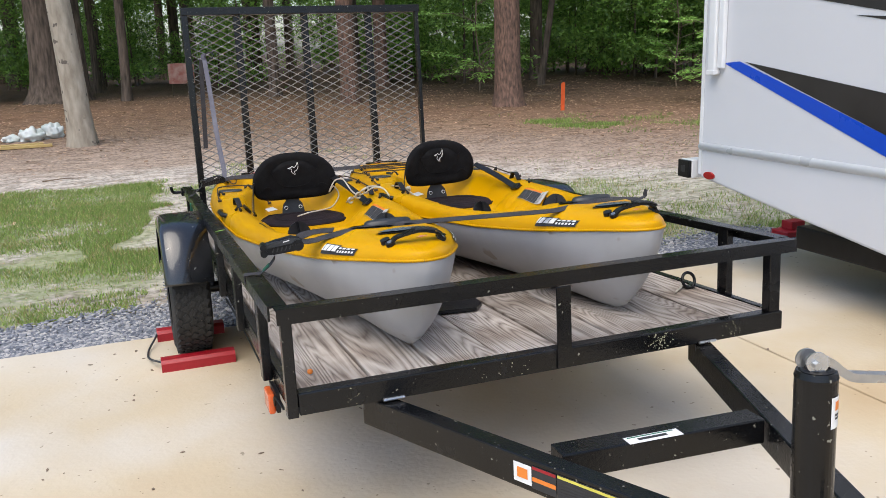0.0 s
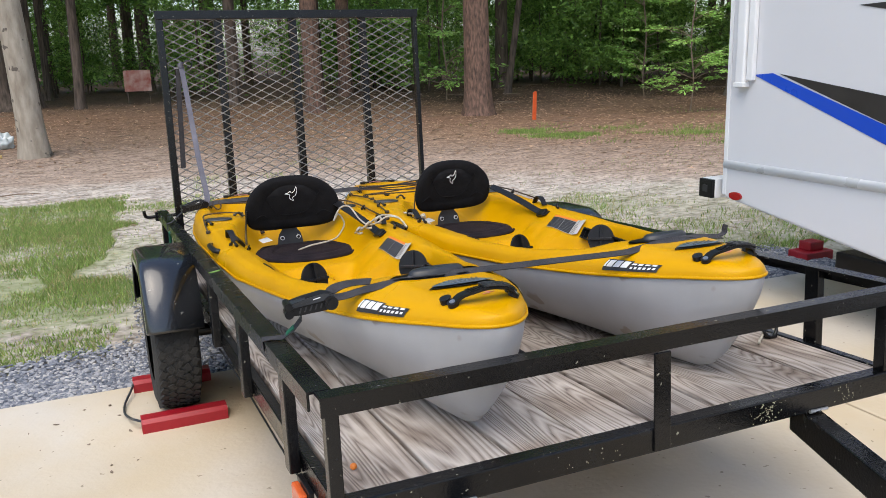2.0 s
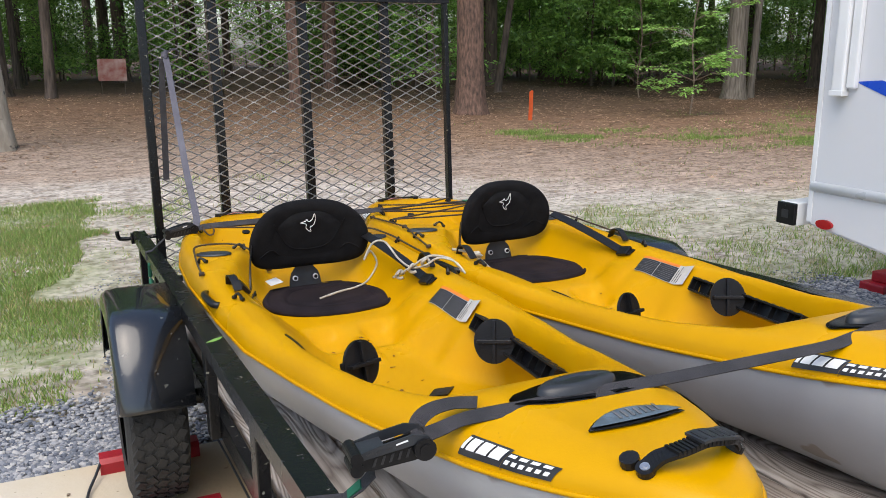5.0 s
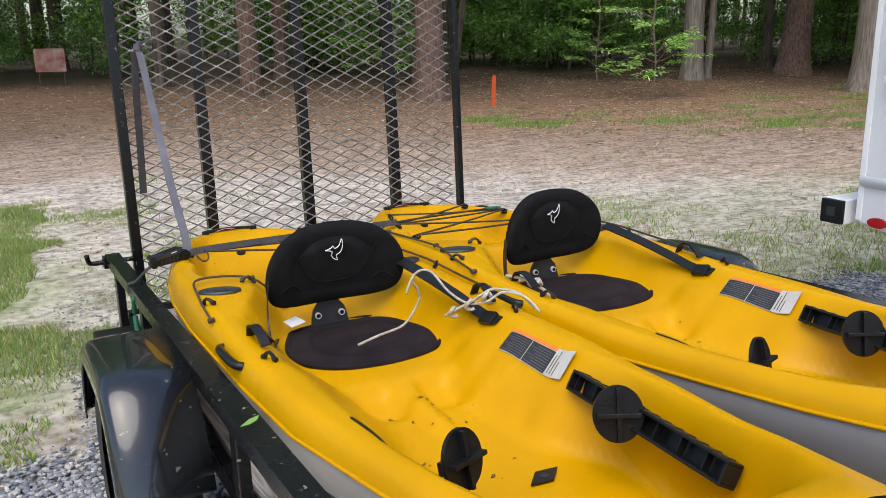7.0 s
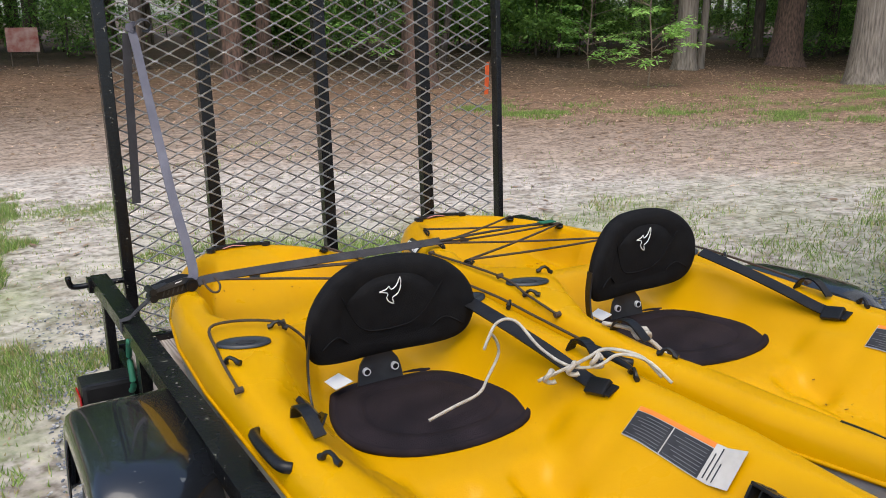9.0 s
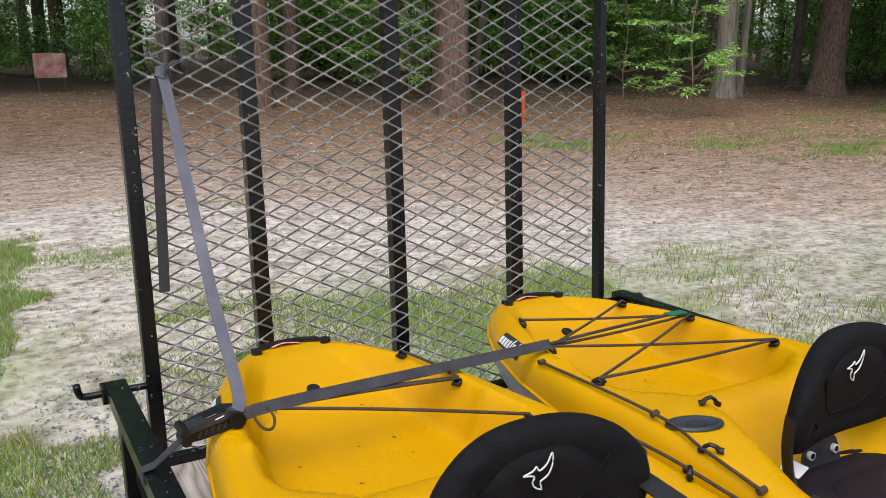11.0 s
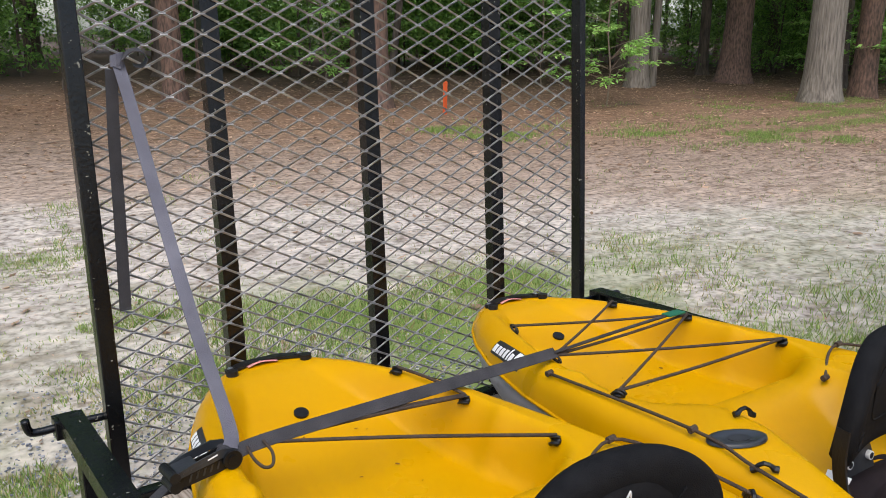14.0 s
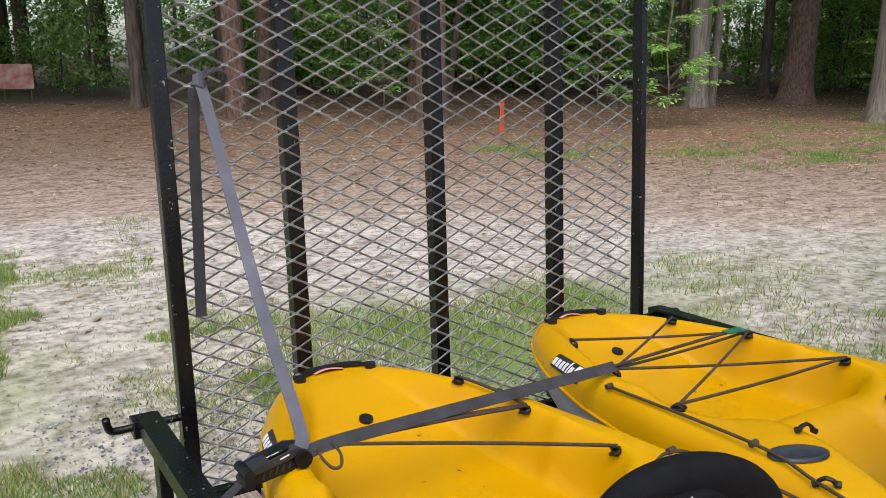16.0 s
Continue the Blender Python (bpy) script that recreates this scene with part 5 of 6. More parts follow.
def lace_stern(k):
    """Bungee lacing over the stern well."""
    # stern deck lacing
    left = [(-0.165, 2.78), (-0.250, 2.52), (-0.288, 2.28)]
    right = [(0.178, 2.765), (0.242, 2.555), (0.269, 2.29)]
    for v_, s_ in left + right:
        part("lacing_hook", lacing_hook(v_, s_), BLACK, k, smooth=True)
    for (v0, s0), (v1, s1) in ((left[0], right[1]), (right[0], left[1]), (left[1], right[1]), (left[1], right[2]), (right[2], left[2]), (left[2], right[1])):
        p, q = on_deck(v0, s0, 0.014), on_deck(v1, s1, 0.014)
        pts = [p.lerp(q, t) + Vector((0, 0, -0.004 * math.sin(t * math.pi))) for t in np.linspace(0, 1, 9)]
        part("bungee", tube(B(), pts, 0.0035, 6), CORD, k, smooth=True)


KLEFT = TM @ pose(0.752, 0.085, DECK + 0.001, 0, 0, 0)
KRIGHT = TM @ pose(1.487, 0.125, DECK + 0.001, 0, 0, -0.85)
kayak_left = build_kayak(KLEFT, "yellow and grey sit-on-top kayak strapped beside its twin")
kayak_right = copy_thing(kayak_left, KRIGHT)
tagged(kayak_right, "yellow and grey sit-on-top kayak on the plank deck")
for child in kayak_right.children:
    if child.name.startswith("backrest"):
        child.matrix_basis = pose(0.004, 1.915, 0.262, 9, 0, 6) @ Matrix.Diagonal((0.97, 1, 1.02, 1))
lace_stern(kayak_right)
for v_, s_ in ((0.199, 2.72), (0.242, 2.524), (0.261, 2.266), (-0.23, 2.60)):
    part("lacing_hook", lacing_hook(v_, s_), BLACK, kayak_left, smooth=True)
for (v0, s0), (v1, s1) in (((0.199, 2.72), (0.242, 2.524)), ((0.242, 2.524), (-0.20, 2.575)), ((0.242, 2.520), (-0.19, 2.55)), ((0.261, 2.266), (-0.20, 2.56))):
    p = on_deck(v0, s0, 0.014)
    q = Vector((v1, s1, 0.305)) if v1 < 0 else on_deck(v1, s1, 0.014)
    part("bungee", tube(B(), [p.lerp(q, t) + Vector((0, 0, 0.004 * math.sin(t * math.pi))) for t in np.linspace(0, 1, 9)], 0.0035, 6), CORD, kayak_left, smooth=True)
loop = [Vector((-0.225, 2.530, 0.316)), Vector((-0.224, 2.508, 0.302)), Vector((-0.212, 2.492, 0.288)), Vector((-0.196, 2.492, 0.288)), Vector((-0.188, 2.510, 0.302)), Vector((-0.195, 2.532, 0.318))]
part("cord_loop", tube(B(), curve_points(loop, 6), 0.003, 6), CORD, kayak_left, smooth=True)
deck_line(kayak_left, [(-0.09, 2.05), (-0.17, 2.075), (-0.306, 2.135), (-0.342, 1.97), (-0.352, 1.80)])
deck_line(kayak_left, [(0.14, 2.10), (0.300, 2.17), (0.330, 2.0), (0.335, 1.80), (0.345, 1.64)])
deck_line(kayak_right, [(-0.308, 2.47), (-0.325, 2.063), (-0.342, 1.92), (-0.350, 1.78)])
deck_line(kayak_right, [(0.14, 2.10), (0.300, 2.17), (0.330, 2.0), (0.335, 1.80), (0.345, 1.64)])


# ---- travel trailer beside the drive ----
RX = 3.26
rv = thing("travel_trailer", "white travel trailer with blue and charcoal stripes", "travel trailer", pose(RX, 0, 0))
bm = B()
side = [(4.262, 0.545), (4.262, 2.75), (4.22, 2.85), (4.1, 2.9), (-5.0, 2.9), (-5.0, 0.30), (2.5, 0.30), (2.9, 0.352)]
lo = [bm.verts.new((0, y, z)) for y, z in side]
hi = [bm.verts.new((2.35, y, z)) for y, z in side]
bm.faces.new(lo)
bm.faces.new(hi[::-1])
for k in range(len(side)):
    j = (k + 1) % len(side)
    bm.faces.new((lo[k], hi[k], hi[j], lo[j]))
bmesh.ops.recalc_face_normals(bm, faces=bm.faces)
bmesh.ops.bevel(bm, geom=[e_ for e_ in bm.edges], offset=0.012, segments=2, affect="EDGES")
part("body", bm, RVWHITE, rv, "glossy white side wall")
WALL = Matrix(((0, 0, -1, 0), (1, 0, 0, 0), (0, 1, 0, 0), (0, 0, 0, 1)))   # plate x -> along y, plate y -> up, thickness outwards


def wall_plate(name, outline, material, lift=0.0, thick=0.002, label=""):
    return part(name, plate(B(), outline, thick, Matrix.Translation((-0.001 - lift, 0, 0)) @ WALL), material, rv, label)


wall_plate("stripe", [(4.07, 1.219), (3.94, 1.229), (2.94, 0.905), (-4.9, -0.30 + 0.7), (-4.9, 0.33), (2.93, 0.808)], RVBLUE, label="blue vinyl stripe")
wall_plate("stripe", [(3.893, 1.226), (2.96, 1.093), (1.6, 0.93), (1.6, 0.50), (2.94, 0.906)], RVBLACK, label="charcoal vinyl wedge")
wall_plate("stripe", [(3.45, 1.535), (3.30, 1.54), (1.5, 1.50), (1.5, 1.36), (2.99, 1.452)], RVBLACK, label="charcoal vinyl stripe")
wall_plate("stripe", [(3.16, 1.442), (1.5, 1.33), (1.5, 1.25), (2.99, 1.415)], RVBLACK)
part("trim_rail", cyl(B(), (0.004, -4.9, 0.731), (0.004, 4.25, 0.731), 0.024, seg=16), RVTRIM, rv, "white half-round trim rail", smooth=True)
part("corner_trim", box(B(), (-0.006, 4.235, 0.56), (0.0, 4.262, 2.74), 0.003), RVTRIM, rv)
part("downspout", box(B(), (-0.045, 4.105, 1.165), (-0.002, 4.165, 2.74), 0.01), RVTRIM, rv, "white square downspout")
part("downspout_end", box(B(), (-0.05, 4.10, 1.155), (-0.003, 4.17, 1.18), 0.004), RVTRIM, rv)
part("awning_arm", box(B(), (-0.03, 4.055, 1.19), (-0.002, 4.098, 2.7), 0.006), RVTRIM, rv, "white awning arm")
part("reflector", plate(B(), oval(0.046, 0.022, 28), 0.012, Matrix.Translation((-0.001, 4.155, 0.563)) @ WALL), REDLENS, rv, "oval red marker reflector")
part("bumper", box(B(), (-0.02, 4.30, 0.53), (2.37, 4.41, 0.64), 0.006), RVTRIM, rv, "white square rear bumper")
part("bumper_cap", box(B(), (-0.045, 4.302, 0.532), (-0.021, 4.408, 0.638), 0.006), BLACK, rv, "black bumper end cap")
part("bumper_hole", box(B(), (-0.048, 4.335, 0.565), (-0.0455, 4.375, 0.605), 0.0), INK, rv)
part("underframe", box(B(), (0.15, -4.9, 0.22), (2.2, 3.6, 0.345), 0.01), BLACK, rv)
for y0 in (-0.3, 0.55):
    w_ = part("wheel", cyl(B(), (0.10, y0, 0.34), (0.30, y0, 0.34), 0.34, seg=36), RUBBER, rv, "dark tyre under the skirt")
    part("rim", cyl(B(), (0.085, y0, 0.34), (0.099, y0, 0.34), 0.20, seg=30), ZINC, w_)
block = thing("leveling_block", "red plastic block under the travel trailer's corner", "leveling block", pose(4.36, 4.62, -0.03))
part("block_body", box(B(), (-0.12, -0.08, 0), (0.12, 0.08, 0.065), 0.01), RED, block)
part("block_top", box(B(), (-0.06, -0.05, 0.065), (0.06, 0.05, 0.125), 0.008), RED, block)


# ---- woods ----
def trunk_mesh(r, h, lean=(0, 0), seed=0, flare=1.55, limbs=0):
    rng = random.Random(seed)
    bm = B()
    n_, rows = 18, []
    zs = [-0.15, 0.0, 0.12, 0.3, 0.6, 1.0, 1.6, 2.4, 3.4, 4.6, 6.0, 8.0, 10.5, h]
    lob = [rng.uniform(-0.5, 0.5) for _ in range(8)]
    for z in zs:
        t = max(z, 0) / h
        rad = r * (1 - 0.55 * t) * (1 + (flare - 1) * math.exp(-max(z, 0) / (0.55 * r + 0.12)))
        ring = []
        for k in range(n_):
            a_ = k * math.tau / n_
            bump_ = 1 + 0.10 * math.exp(-max(z, 0) / 0.5) * math.sin(5 * a_ + lob[0] * 6) + 0.05 * noise.noise((math.cos(a_) * 2 + seed, math.sin(a_) * 2, z * 0.6))
            ring.append(bm.verts.new((lean[0] * z + 0.05 * noise.noise((seed, 0, z * 0.3)) + rad * bump_ * math.cos(a_), lean[1] * z + rad * bump_ * math.sin(a_), z)))
        rows.append(ring)
    for a_, b_ in zip(rows, rows[1:]):
        for k in range(n_):
            bm.faces.new((a_[k], a_[(k + 1) % n_], b_[(k + 1) % n_], b_[k]))
    bm.faces.new(rows[-1])
    for i in range(limbs):
        z0 = rng.uniform(2.6, h * 0.85)
        a_ = rng.uniform(0, math.tau)
        L = rng.uniform(1.2, 2.8)
        p = Vector((lean[0] * z0, lean[1] * z0, z0))
        dirv = Vector((math.cos(a_), math.sin(a_), rng.uniform(0.15, 0.6)))
        pts = [p + dirv * L * t + Vector((0, 0, 0.2 * L * t * t)) for t in (0, 0.3, 0.6, 1.0)]
        tube(bm, pts, [r * 0.22, r * 0.15, r * 0.09, r * 0.03], 6)
    return finish("trunk", bm, BARK, True)


def leaf_cloud(name, clumps, leaf, count, seed, material, flat=0.6):
    """Many small leaves in loose clumps. clumps: (x, y, z, spread)."""
    rng = np.random.default_rng(seed)
    verts, faces = [], []
    c = np.array([q[:3] for q in clumps])
    sp = np.array([q[3] for q in clumps])
    idx = rng.integers(len(c), size=count)
    pos = c[idx] + rng.normal(0, 1, (count, 3)) * sp[idx][:, None] * np.array([0.55, 0.55, 0.55 * flat])
    nrm = rng.normal(0, 1, (count, 3)) + np.array([0, 0, 0.9])
    nrm /= np.linalg.norm(nrm, axis=1)[:, None]
    t = np.cross(nrm, rng.normal(0, 1, (count, 3)))
    t /= np.linalg.norm(t, axis=1)[:, None]
    b_ = np.cross(nrm, t)
    s = (leaf * rng.uniform(0.6, 1.3, count))[:, None]
    quad = np.stack([pos - t * s, pos + b_ * s * 0.42, pos + t * s, pos - b_ * s * 0.42], 1).reshape(-1, 3)
    me = bpy.data.meshes.new(name)
    me.from_pydata(quad.tolist(), [], np.arange(count * 4).reshape(-1, 4).tolist())
    me.materials.append(material)
    return me


rng = random.Random(11)
CROWNS = []
for k in range(5):
    cl = [(rng.gauss(0, 1.7), rng.gauss(0, 1.7), rng.uniform(4.6, 12.5), rng.uniform(0.7, 1.3)) for _ in range(34)]
    CROWNS.append(leaf_cloud("crown", cl, 0.11, 5200, 20 + k, LEAF, 0.5))
LOW = []
for k in range(4):
    cl = [(rng.gauss(0, 0.9), rng.gauss(0, 0.9), rng.uniform(0.4, 3.6), rng.uniform(0.45, 0.8)) for _ in range(16)]
    LOW.append(leaf_cloud("crown", cl, 0.065, 3400, 40 + k, LEAF, 0.45))
TRUNKS = [trunk_mesh(1.0 * 0.2, 13, (0.0, 0.0), 3 + k, 1.5, 5) for k in range(3)]


def tree(x, y, r, bark, lean=(0, 0), label="", h=13.0, crown=True, flare=1.55, seed=None):
    seed = seed if seed is not None else int(x * 31 + y * 17)
    t = thing("tree", label, "tree", pose(x, y, ground_z(x, y)), group="woodland trees")
    me = trunk_mesh(r, h, lean, seed, flare, 4)
    me.materials[0] = bark
    part("trunk", me, bark, t)
    if crown:
        part("crown", CROWNS[seed % 5], LEAF, t, m=pose(lean[0] * 8, lean[1] * 8, 0, 0, 0, seed * 37 % 360))
    return t


def ground_z(x, y):
    return -0.03 + 0.05 * noise.noise((x * 0.35, y * 0.35, 0)) + 0.02 * noise.noise((x * 1.3, y * 1.3, 4)) + (min(0.25, (y - 16) * 0.03) if y > 16 else 0) - 0.02


NAMED = [
    (-1.75, 25.2, 0.40, BARK, (0.0, 0.0), "stout grey-brown oak with flared roots", 1.7),
    (-0.62, 15.0, 0.20, PALEBARK, (-0.045, 0.0), "pale smooth leaning trunk at the wood's edge", 1.25),
    (8.15, 17.4, 0.30, REDBARK, (0.0, 0.0), "thick reddish pine at the wood's edge", 1.3),
    (5.25, 20.2, 0.22, REDBARK, (-0.01, 0.0), "slim reddish pine trunk", 1.25),
    (16.2, 18.2, 0.26, GREYBARK, (0.0, 0.0), "pale grey trunk at the wood's edge", 1.35),
    (16.95, 18.4, 0.10, GREYBARK, (0.04, 0.0), "thin pale sapling trunk", 1.2),
    (20.2, 18.4, 0.40, REDBARK, (0.05, 0.0), "broad reddish pine with flared base", 1.45),
    (16.75, 13.6, 0.37, GREYBARK, (0.012, 0.0), "broad grey trunk with ivy at its base", 1.32),
    (18.9, 13.9, 0.27, REDBARK, (0.03, 0.0), "reddish trunk with a creeping vine", 1.3),
    (9.7, 20.6, 0.29, REDBARK, (0.0, 0.0), "reddish pine trunk deep in shade", 1.3),
    (-3.6, 27.5, 0.27, BARK, (0.0, 0.0), "dark trunk in the shade of the wood", 1.3),
    (7.2, 24.0, 0.20, REDBARK, (0.0, 0.0), "slim pine trunk in the shade", 1.2),
    (17.6, 29.5, 0.32, BARK, (0.0, 0.0), "dark double trunk in the shade", 1.3),
    (18.5, 29.8, 0.30, BARK, (0.02, 0.0), "dark double trunk in the shade", 1.3),
    (14.6, 30.5, 0.20, BARK, (0.0, 0.0), "slim dark trunk in the shade", 1.3),
    (11.6, 22.5, 0.10, BARK, (0.16, 0.0), "thin leaning understory stem", 1.2),
    (4.0, 23.5, 0.16, BARK, (0.0, 0.0), "slim trunk in the shade", 1.3),
    (0.2, 24.6, 0.13, BARK, (0.02, 0.0), "slim dark trunk in the shade", 1.3),
]
for x, y, r, bark, lean, lab_, fl in NAMED:
    tree(x, y, r, bark, lean, lab_, flare=fl)
for i in range(130):
    x = rng.uniform(-26, 52)
    y = rng.uniform(24, 62)
    if i >= 104:
        x, y = rng.uniform(20, 40), rng.uniform(6, 24)
    t = thing("tree", "slender woodland tree in shade", "tree", pose(x, y, ground_z(x, y), 0, 0, rng.uniform(0, 360)), group="woodland trees")
    s_ = rng.uniform(0.45, 1.3)
    part("trunk", TRUNKS[i % 3], BARK, t, m=pose(0, 0, 0) @ Matrix.Diagonal((s_, s_, 1, 1)))
    part("crown", CROWNS[i % 5], LEAF, t, m=pose(0, 0, rng.uniform(-1.5, 0.5), 0, 0, rng.uniform(0, 360)))
for i in range(150):
    x = rng.uniform(-22, 46)
    y = rng.uniform(27, 58)
    if i < 30:
        x, y = rng.uniform(23, 38), rng.uniform(14, 30)
    elif i < 50:
        x, y = rng.uniform(9, 20), rng.uniform(23, 30)
    s_ = rng.uniform(0.7, 1.4)
    t = thing("shrub", "leafy understory shrub in the wood", "shrub", pose(x, y, ground_z(x, y), 0, 0, rng.uniform(0, 360)) @ Matrix.Scale(s_, 4), group="woodland shrubs")
    part("crown", LOW[i % 4], LEAF, t)
    part("stem", tube(B(), [Vector((0, 0, -0.1)), Vector((0.05, 0, 1.2)), Vector((0.1, 0.05, 2.6))], [0.04, 0.03, 0.015], 6), BARK, t)
# sapling with light leaves at the edge
sap = thing("sapling", "slender sapling with fresh light green leaves", "sapling", pose(12.45, 15.55, -0.03))
stems, clumps = B(), []
rg = random.Random(5)
spine = curve_points([Vector(p) for p in ((0, 0, 0), (0.06, 0, 0.7), (0.0, 0.05, 1.6), (0.14, 0, 2.9))], 4)
tube(stems, spine, 0.016, 6)
lv, lf = [], []
for i in range(34):
    base = spine[rg.randrange(len(spine) // 4, len(spine))]
    a_, L = rg.uniform(0, math.tau), rg.uniform(0.4, 1.25)
    tip = base + Vector((math.cos(a_) * L, math.sin(a_) * L, rg.uniform(0.0, 0.4)))
    mid = (base + tip) / 2 + Vector((0, 0, 0.09))
    tube(stems, [base, mid, tip], [0.008, 0.006, 0.003], 5)
    for j in range(8):
        p0 = mid.lerp(tip, j / 5)
        a2 = a_ + rg.uniform(-1.3, 1.3)
        p1 = p0 + Vector((math.cos(a2), math.sin(a2), rg.uniform(-0.1, 0.25))) * rg.uniform(0.12, 0.38)
        tube(stems, [p0, p1], [0.003, 0.0015], 4)
        for q in range(13):
            c = p0.lerp(p1, q / 12) + Vector((rg.gauss(0, 0.02), rg.gauss(0, 0.02), rg.gauss(0, 0.015)))
            d = Vector((math.cos(a2 + rg.uniform(-1.4, 1.4)), math.sin(a2 + rg.uniform(-1.4, 1.4)), rg.uniform(-0.5, 0.2))).normalized()
            w = d.cross(Vector((rg.gauss(0, 0.4), rg.gauss(0, 0.4), 1))).normalized()
            s_ = rg.uniform(0.03, 0.06)
            n0 = len(lv)
            lv += [c, c + d * s_ + w * s_ * 0.45, c + d * s_ * 2, c + d * s_ - w * s_ * 0.45]
            lf.append((n0, n0 + 1, n0 + 2, n0 + 3))
me = bpy.data.meshes.new("crown")
me.from_pydata([tuple(v) for v in lv], [], lf)
me.materials.append(YOUNGLEAF)
part("stem", stems, TWIG, sap)
part("crown", me, YOUNGLEAF, sap)


for x, y, z, s_, r_ in ((23.5, 17.6, 0.6, 1.0, 80), (19.6, 12.6, 1.0, 1.1, 200), (9.2, 21.5, 1.2, 1.0, 30), (14.2, 19.5, 0.4, 1.0, 140), (21.5, 15.5, 0.0, 1.2, 260)):
    copy_thing(sap, pose(x, y, -0.1, 0, 0, r_) @ Matrix.Scale(s_ * (1 + z * 0.25), 4))
stake = thing("survey_stake", "bright orange wooden survey stake in the ground", "stake", pose(8.60, 15.72, -0.03, 0, 2, 20))
part("board", plate(B(), [(-0.05, 0), (0.05, 0), (0.05, 0.58), (0.02, 0.60), (-0.05, 0.57)], 0.02, pose(0, 0, 0, 90, 0, 0)), STAKE, stake)


# ---- straps and ropes on the load (in the trailer's own frame) ----
def ratchet(parent, m):
    """A ratchet buckle: a slotted frame, a handle folded over it, a drum with end caps and rollers. Its length lies along x."""
    bm = B()
    low = [(-0.062, -0.009), (-0.03, -0.014), (0.030, -0.016), (0.052, -0.010), (0.058, 0.002), (0.050, 0.013), (0.02, 0.010), (-0.05, 0.006), (-0.064, 0.0)]
    high = [(-0.060, 0.013), (-0.02, 0.019), (0.030, 0.022), (0.052, 0.014), (0.060, 0.0), (0.050, -0.006), (0.030, 0.006), (-0.055, 0.004)]
    for y in (-0.018, 0.015):
        plate(bm, low, 0.003, m @ pose(0, y + 0.003, 0, 90, 0, 0))
    r_ = part("ratchet_frame", bm, BLACK, parent, "black ratchet buckle")
    hb = B()
    for y in (-0.024, 0.021):
        plate(hb, high, 0.003, m @ pose(0, y + 0.003, 0.004, 90, 0, 0))
    box(hb, (-0.060, -0.022, 0.013), (-0.010, 0.022, 0.017), 0.0015, m)
    part("ratchet_handle", hb, GREYPLASTIC, r_)
    part("ratchet_drum", cyl(B(), m @ Vector((0.044, -0.0205, 0.001)), m @ Vector((0.044, 0.0205, 0.001)), 0.0125, seg=20), WEBBING, r_)
    for y0, y1 in ((-0.031, -0.0245), (0.0245, 0.031)):
        part("drum_cap", cyl(cyl(B(), m @ Vector((0.044, y0, 0.001)), m @ Vector((0.044, y1, 0.001)), 0.0165, seg=24), m @ Vector((0.044, y0 - 0.002, 0.001)), m @ Vector((0.044, y1 + 0.002, 0.001)), 0.009, seg=16), BLACK, r_)
    part("handle_bar", cyl(B(), m @ Vector((-0.055, -0.027, 0.013)), m @ Vector((-0.055, 0.027, 0.013)), 0.0095, seg=16), BLACK, r_)
    part("end_roller", cyl(B(), m @ Vector((-0.056, -0.0215, -0.006)), m @ Vector((-0.056, 0.0215, -0.006)), 0.0105, seg=16), BLACK, r_)
    part("spring", cyl(B(), m @ Vector((-0.008, -0.014, 0.0085)), m @ Vector((0.030, -0.014, 0.0095)), 0.0032, seg=8), ZINC, r_)
    for q in range(5):
        x0 = -0.034 + q * 0.0125
        slot = plate(B(), [(x0, -0.008), (x0 + 0.004, -0.008), (x0 + 0.010, 0.004), (x0 + 0.006, 0.004)], 0.0006, m @ pose(0, -0.0182, 0, 90, 0, 0))
        part("frame_slot", slot, INK, r_)
    for q in range(4):
        x0 = -0.040 + q * 0.014
        part("handle_slot", plate(B(), [(x0, 0.009), (x0 + 0.010, 0.010), (x0 + 0.010, 0.014), (x0, 0.0125)], 0.0006, m @ pose(0, -0.0242, 0.004, 90, 0, 0)), INK, r_)
    part("print_bar", plate(B(), [(0.004, 0.013), (0.022, 0.0145), (0.022, 0.017), (0.004, 0.0155)], 0.0006, m @ pose(0, -0.0243, 0.004, 90, 0, 0)), WHITE, r_)
    return r_


V = Vector
bow_strap = thing("tie_down_strap", "dark grey ratchet strap over both kayak bows", "strap", TM, group="tie-down straps")
run = [V((0.468, 0.395, 0.778)), V((0.515, 0.42, 0.772)), V((0.562, 0.425, 0.778)), V((0.64, 0.380, 0.798)), V((0.74, 0.368, 0.804)), V((0.87, 0.364, 0.803)), V((1.10, 0.375, 0.796)), V((1.30, 0.388, 0.789)), V((1.36, 0.392, 0.792)), V((1.46, 0.394, 0.803)), V((1.58, 0.398, 0.802)), V((1.66, 0.402, 0.793))]
part("webbing", ribbon(B(), curve_points(run, 5), 0.027, 0.0022, (0, 1, 0.35)), WEBBING, bow_strap)
loop = [V((0.466, 0.40, 0.765)), V((0.482, 0.43, 0.784)), V((0.515, 0.455, 0.790)), V((0.555, 0.460, 0.792)), V((0.590, 0.440, 0.794))]
part("loose_end", ribbon(B(), curve_points(loop, 6), 0.025, 0.0022, (0.4, 1, 0.5)), WEBBING, bow_strap)
tailend = [V((1.66, 0.41, 0.793)), V((1.685, 0.415, 0.80)), V((1.692, 0.42, 0.812)), V((1.696, 0.42, 0.822))]
part("loose_end", ribbon(B(), curve_points(tailend, 4), 0.025, 0.002, (0.2, 1, 0)), WEBBING, bow_strap)
bowlace = [V((0.36, 0.43, 0.690)), V((0.385, 0.412, 0.715)), V((0.40, 0.40, 0.738))]
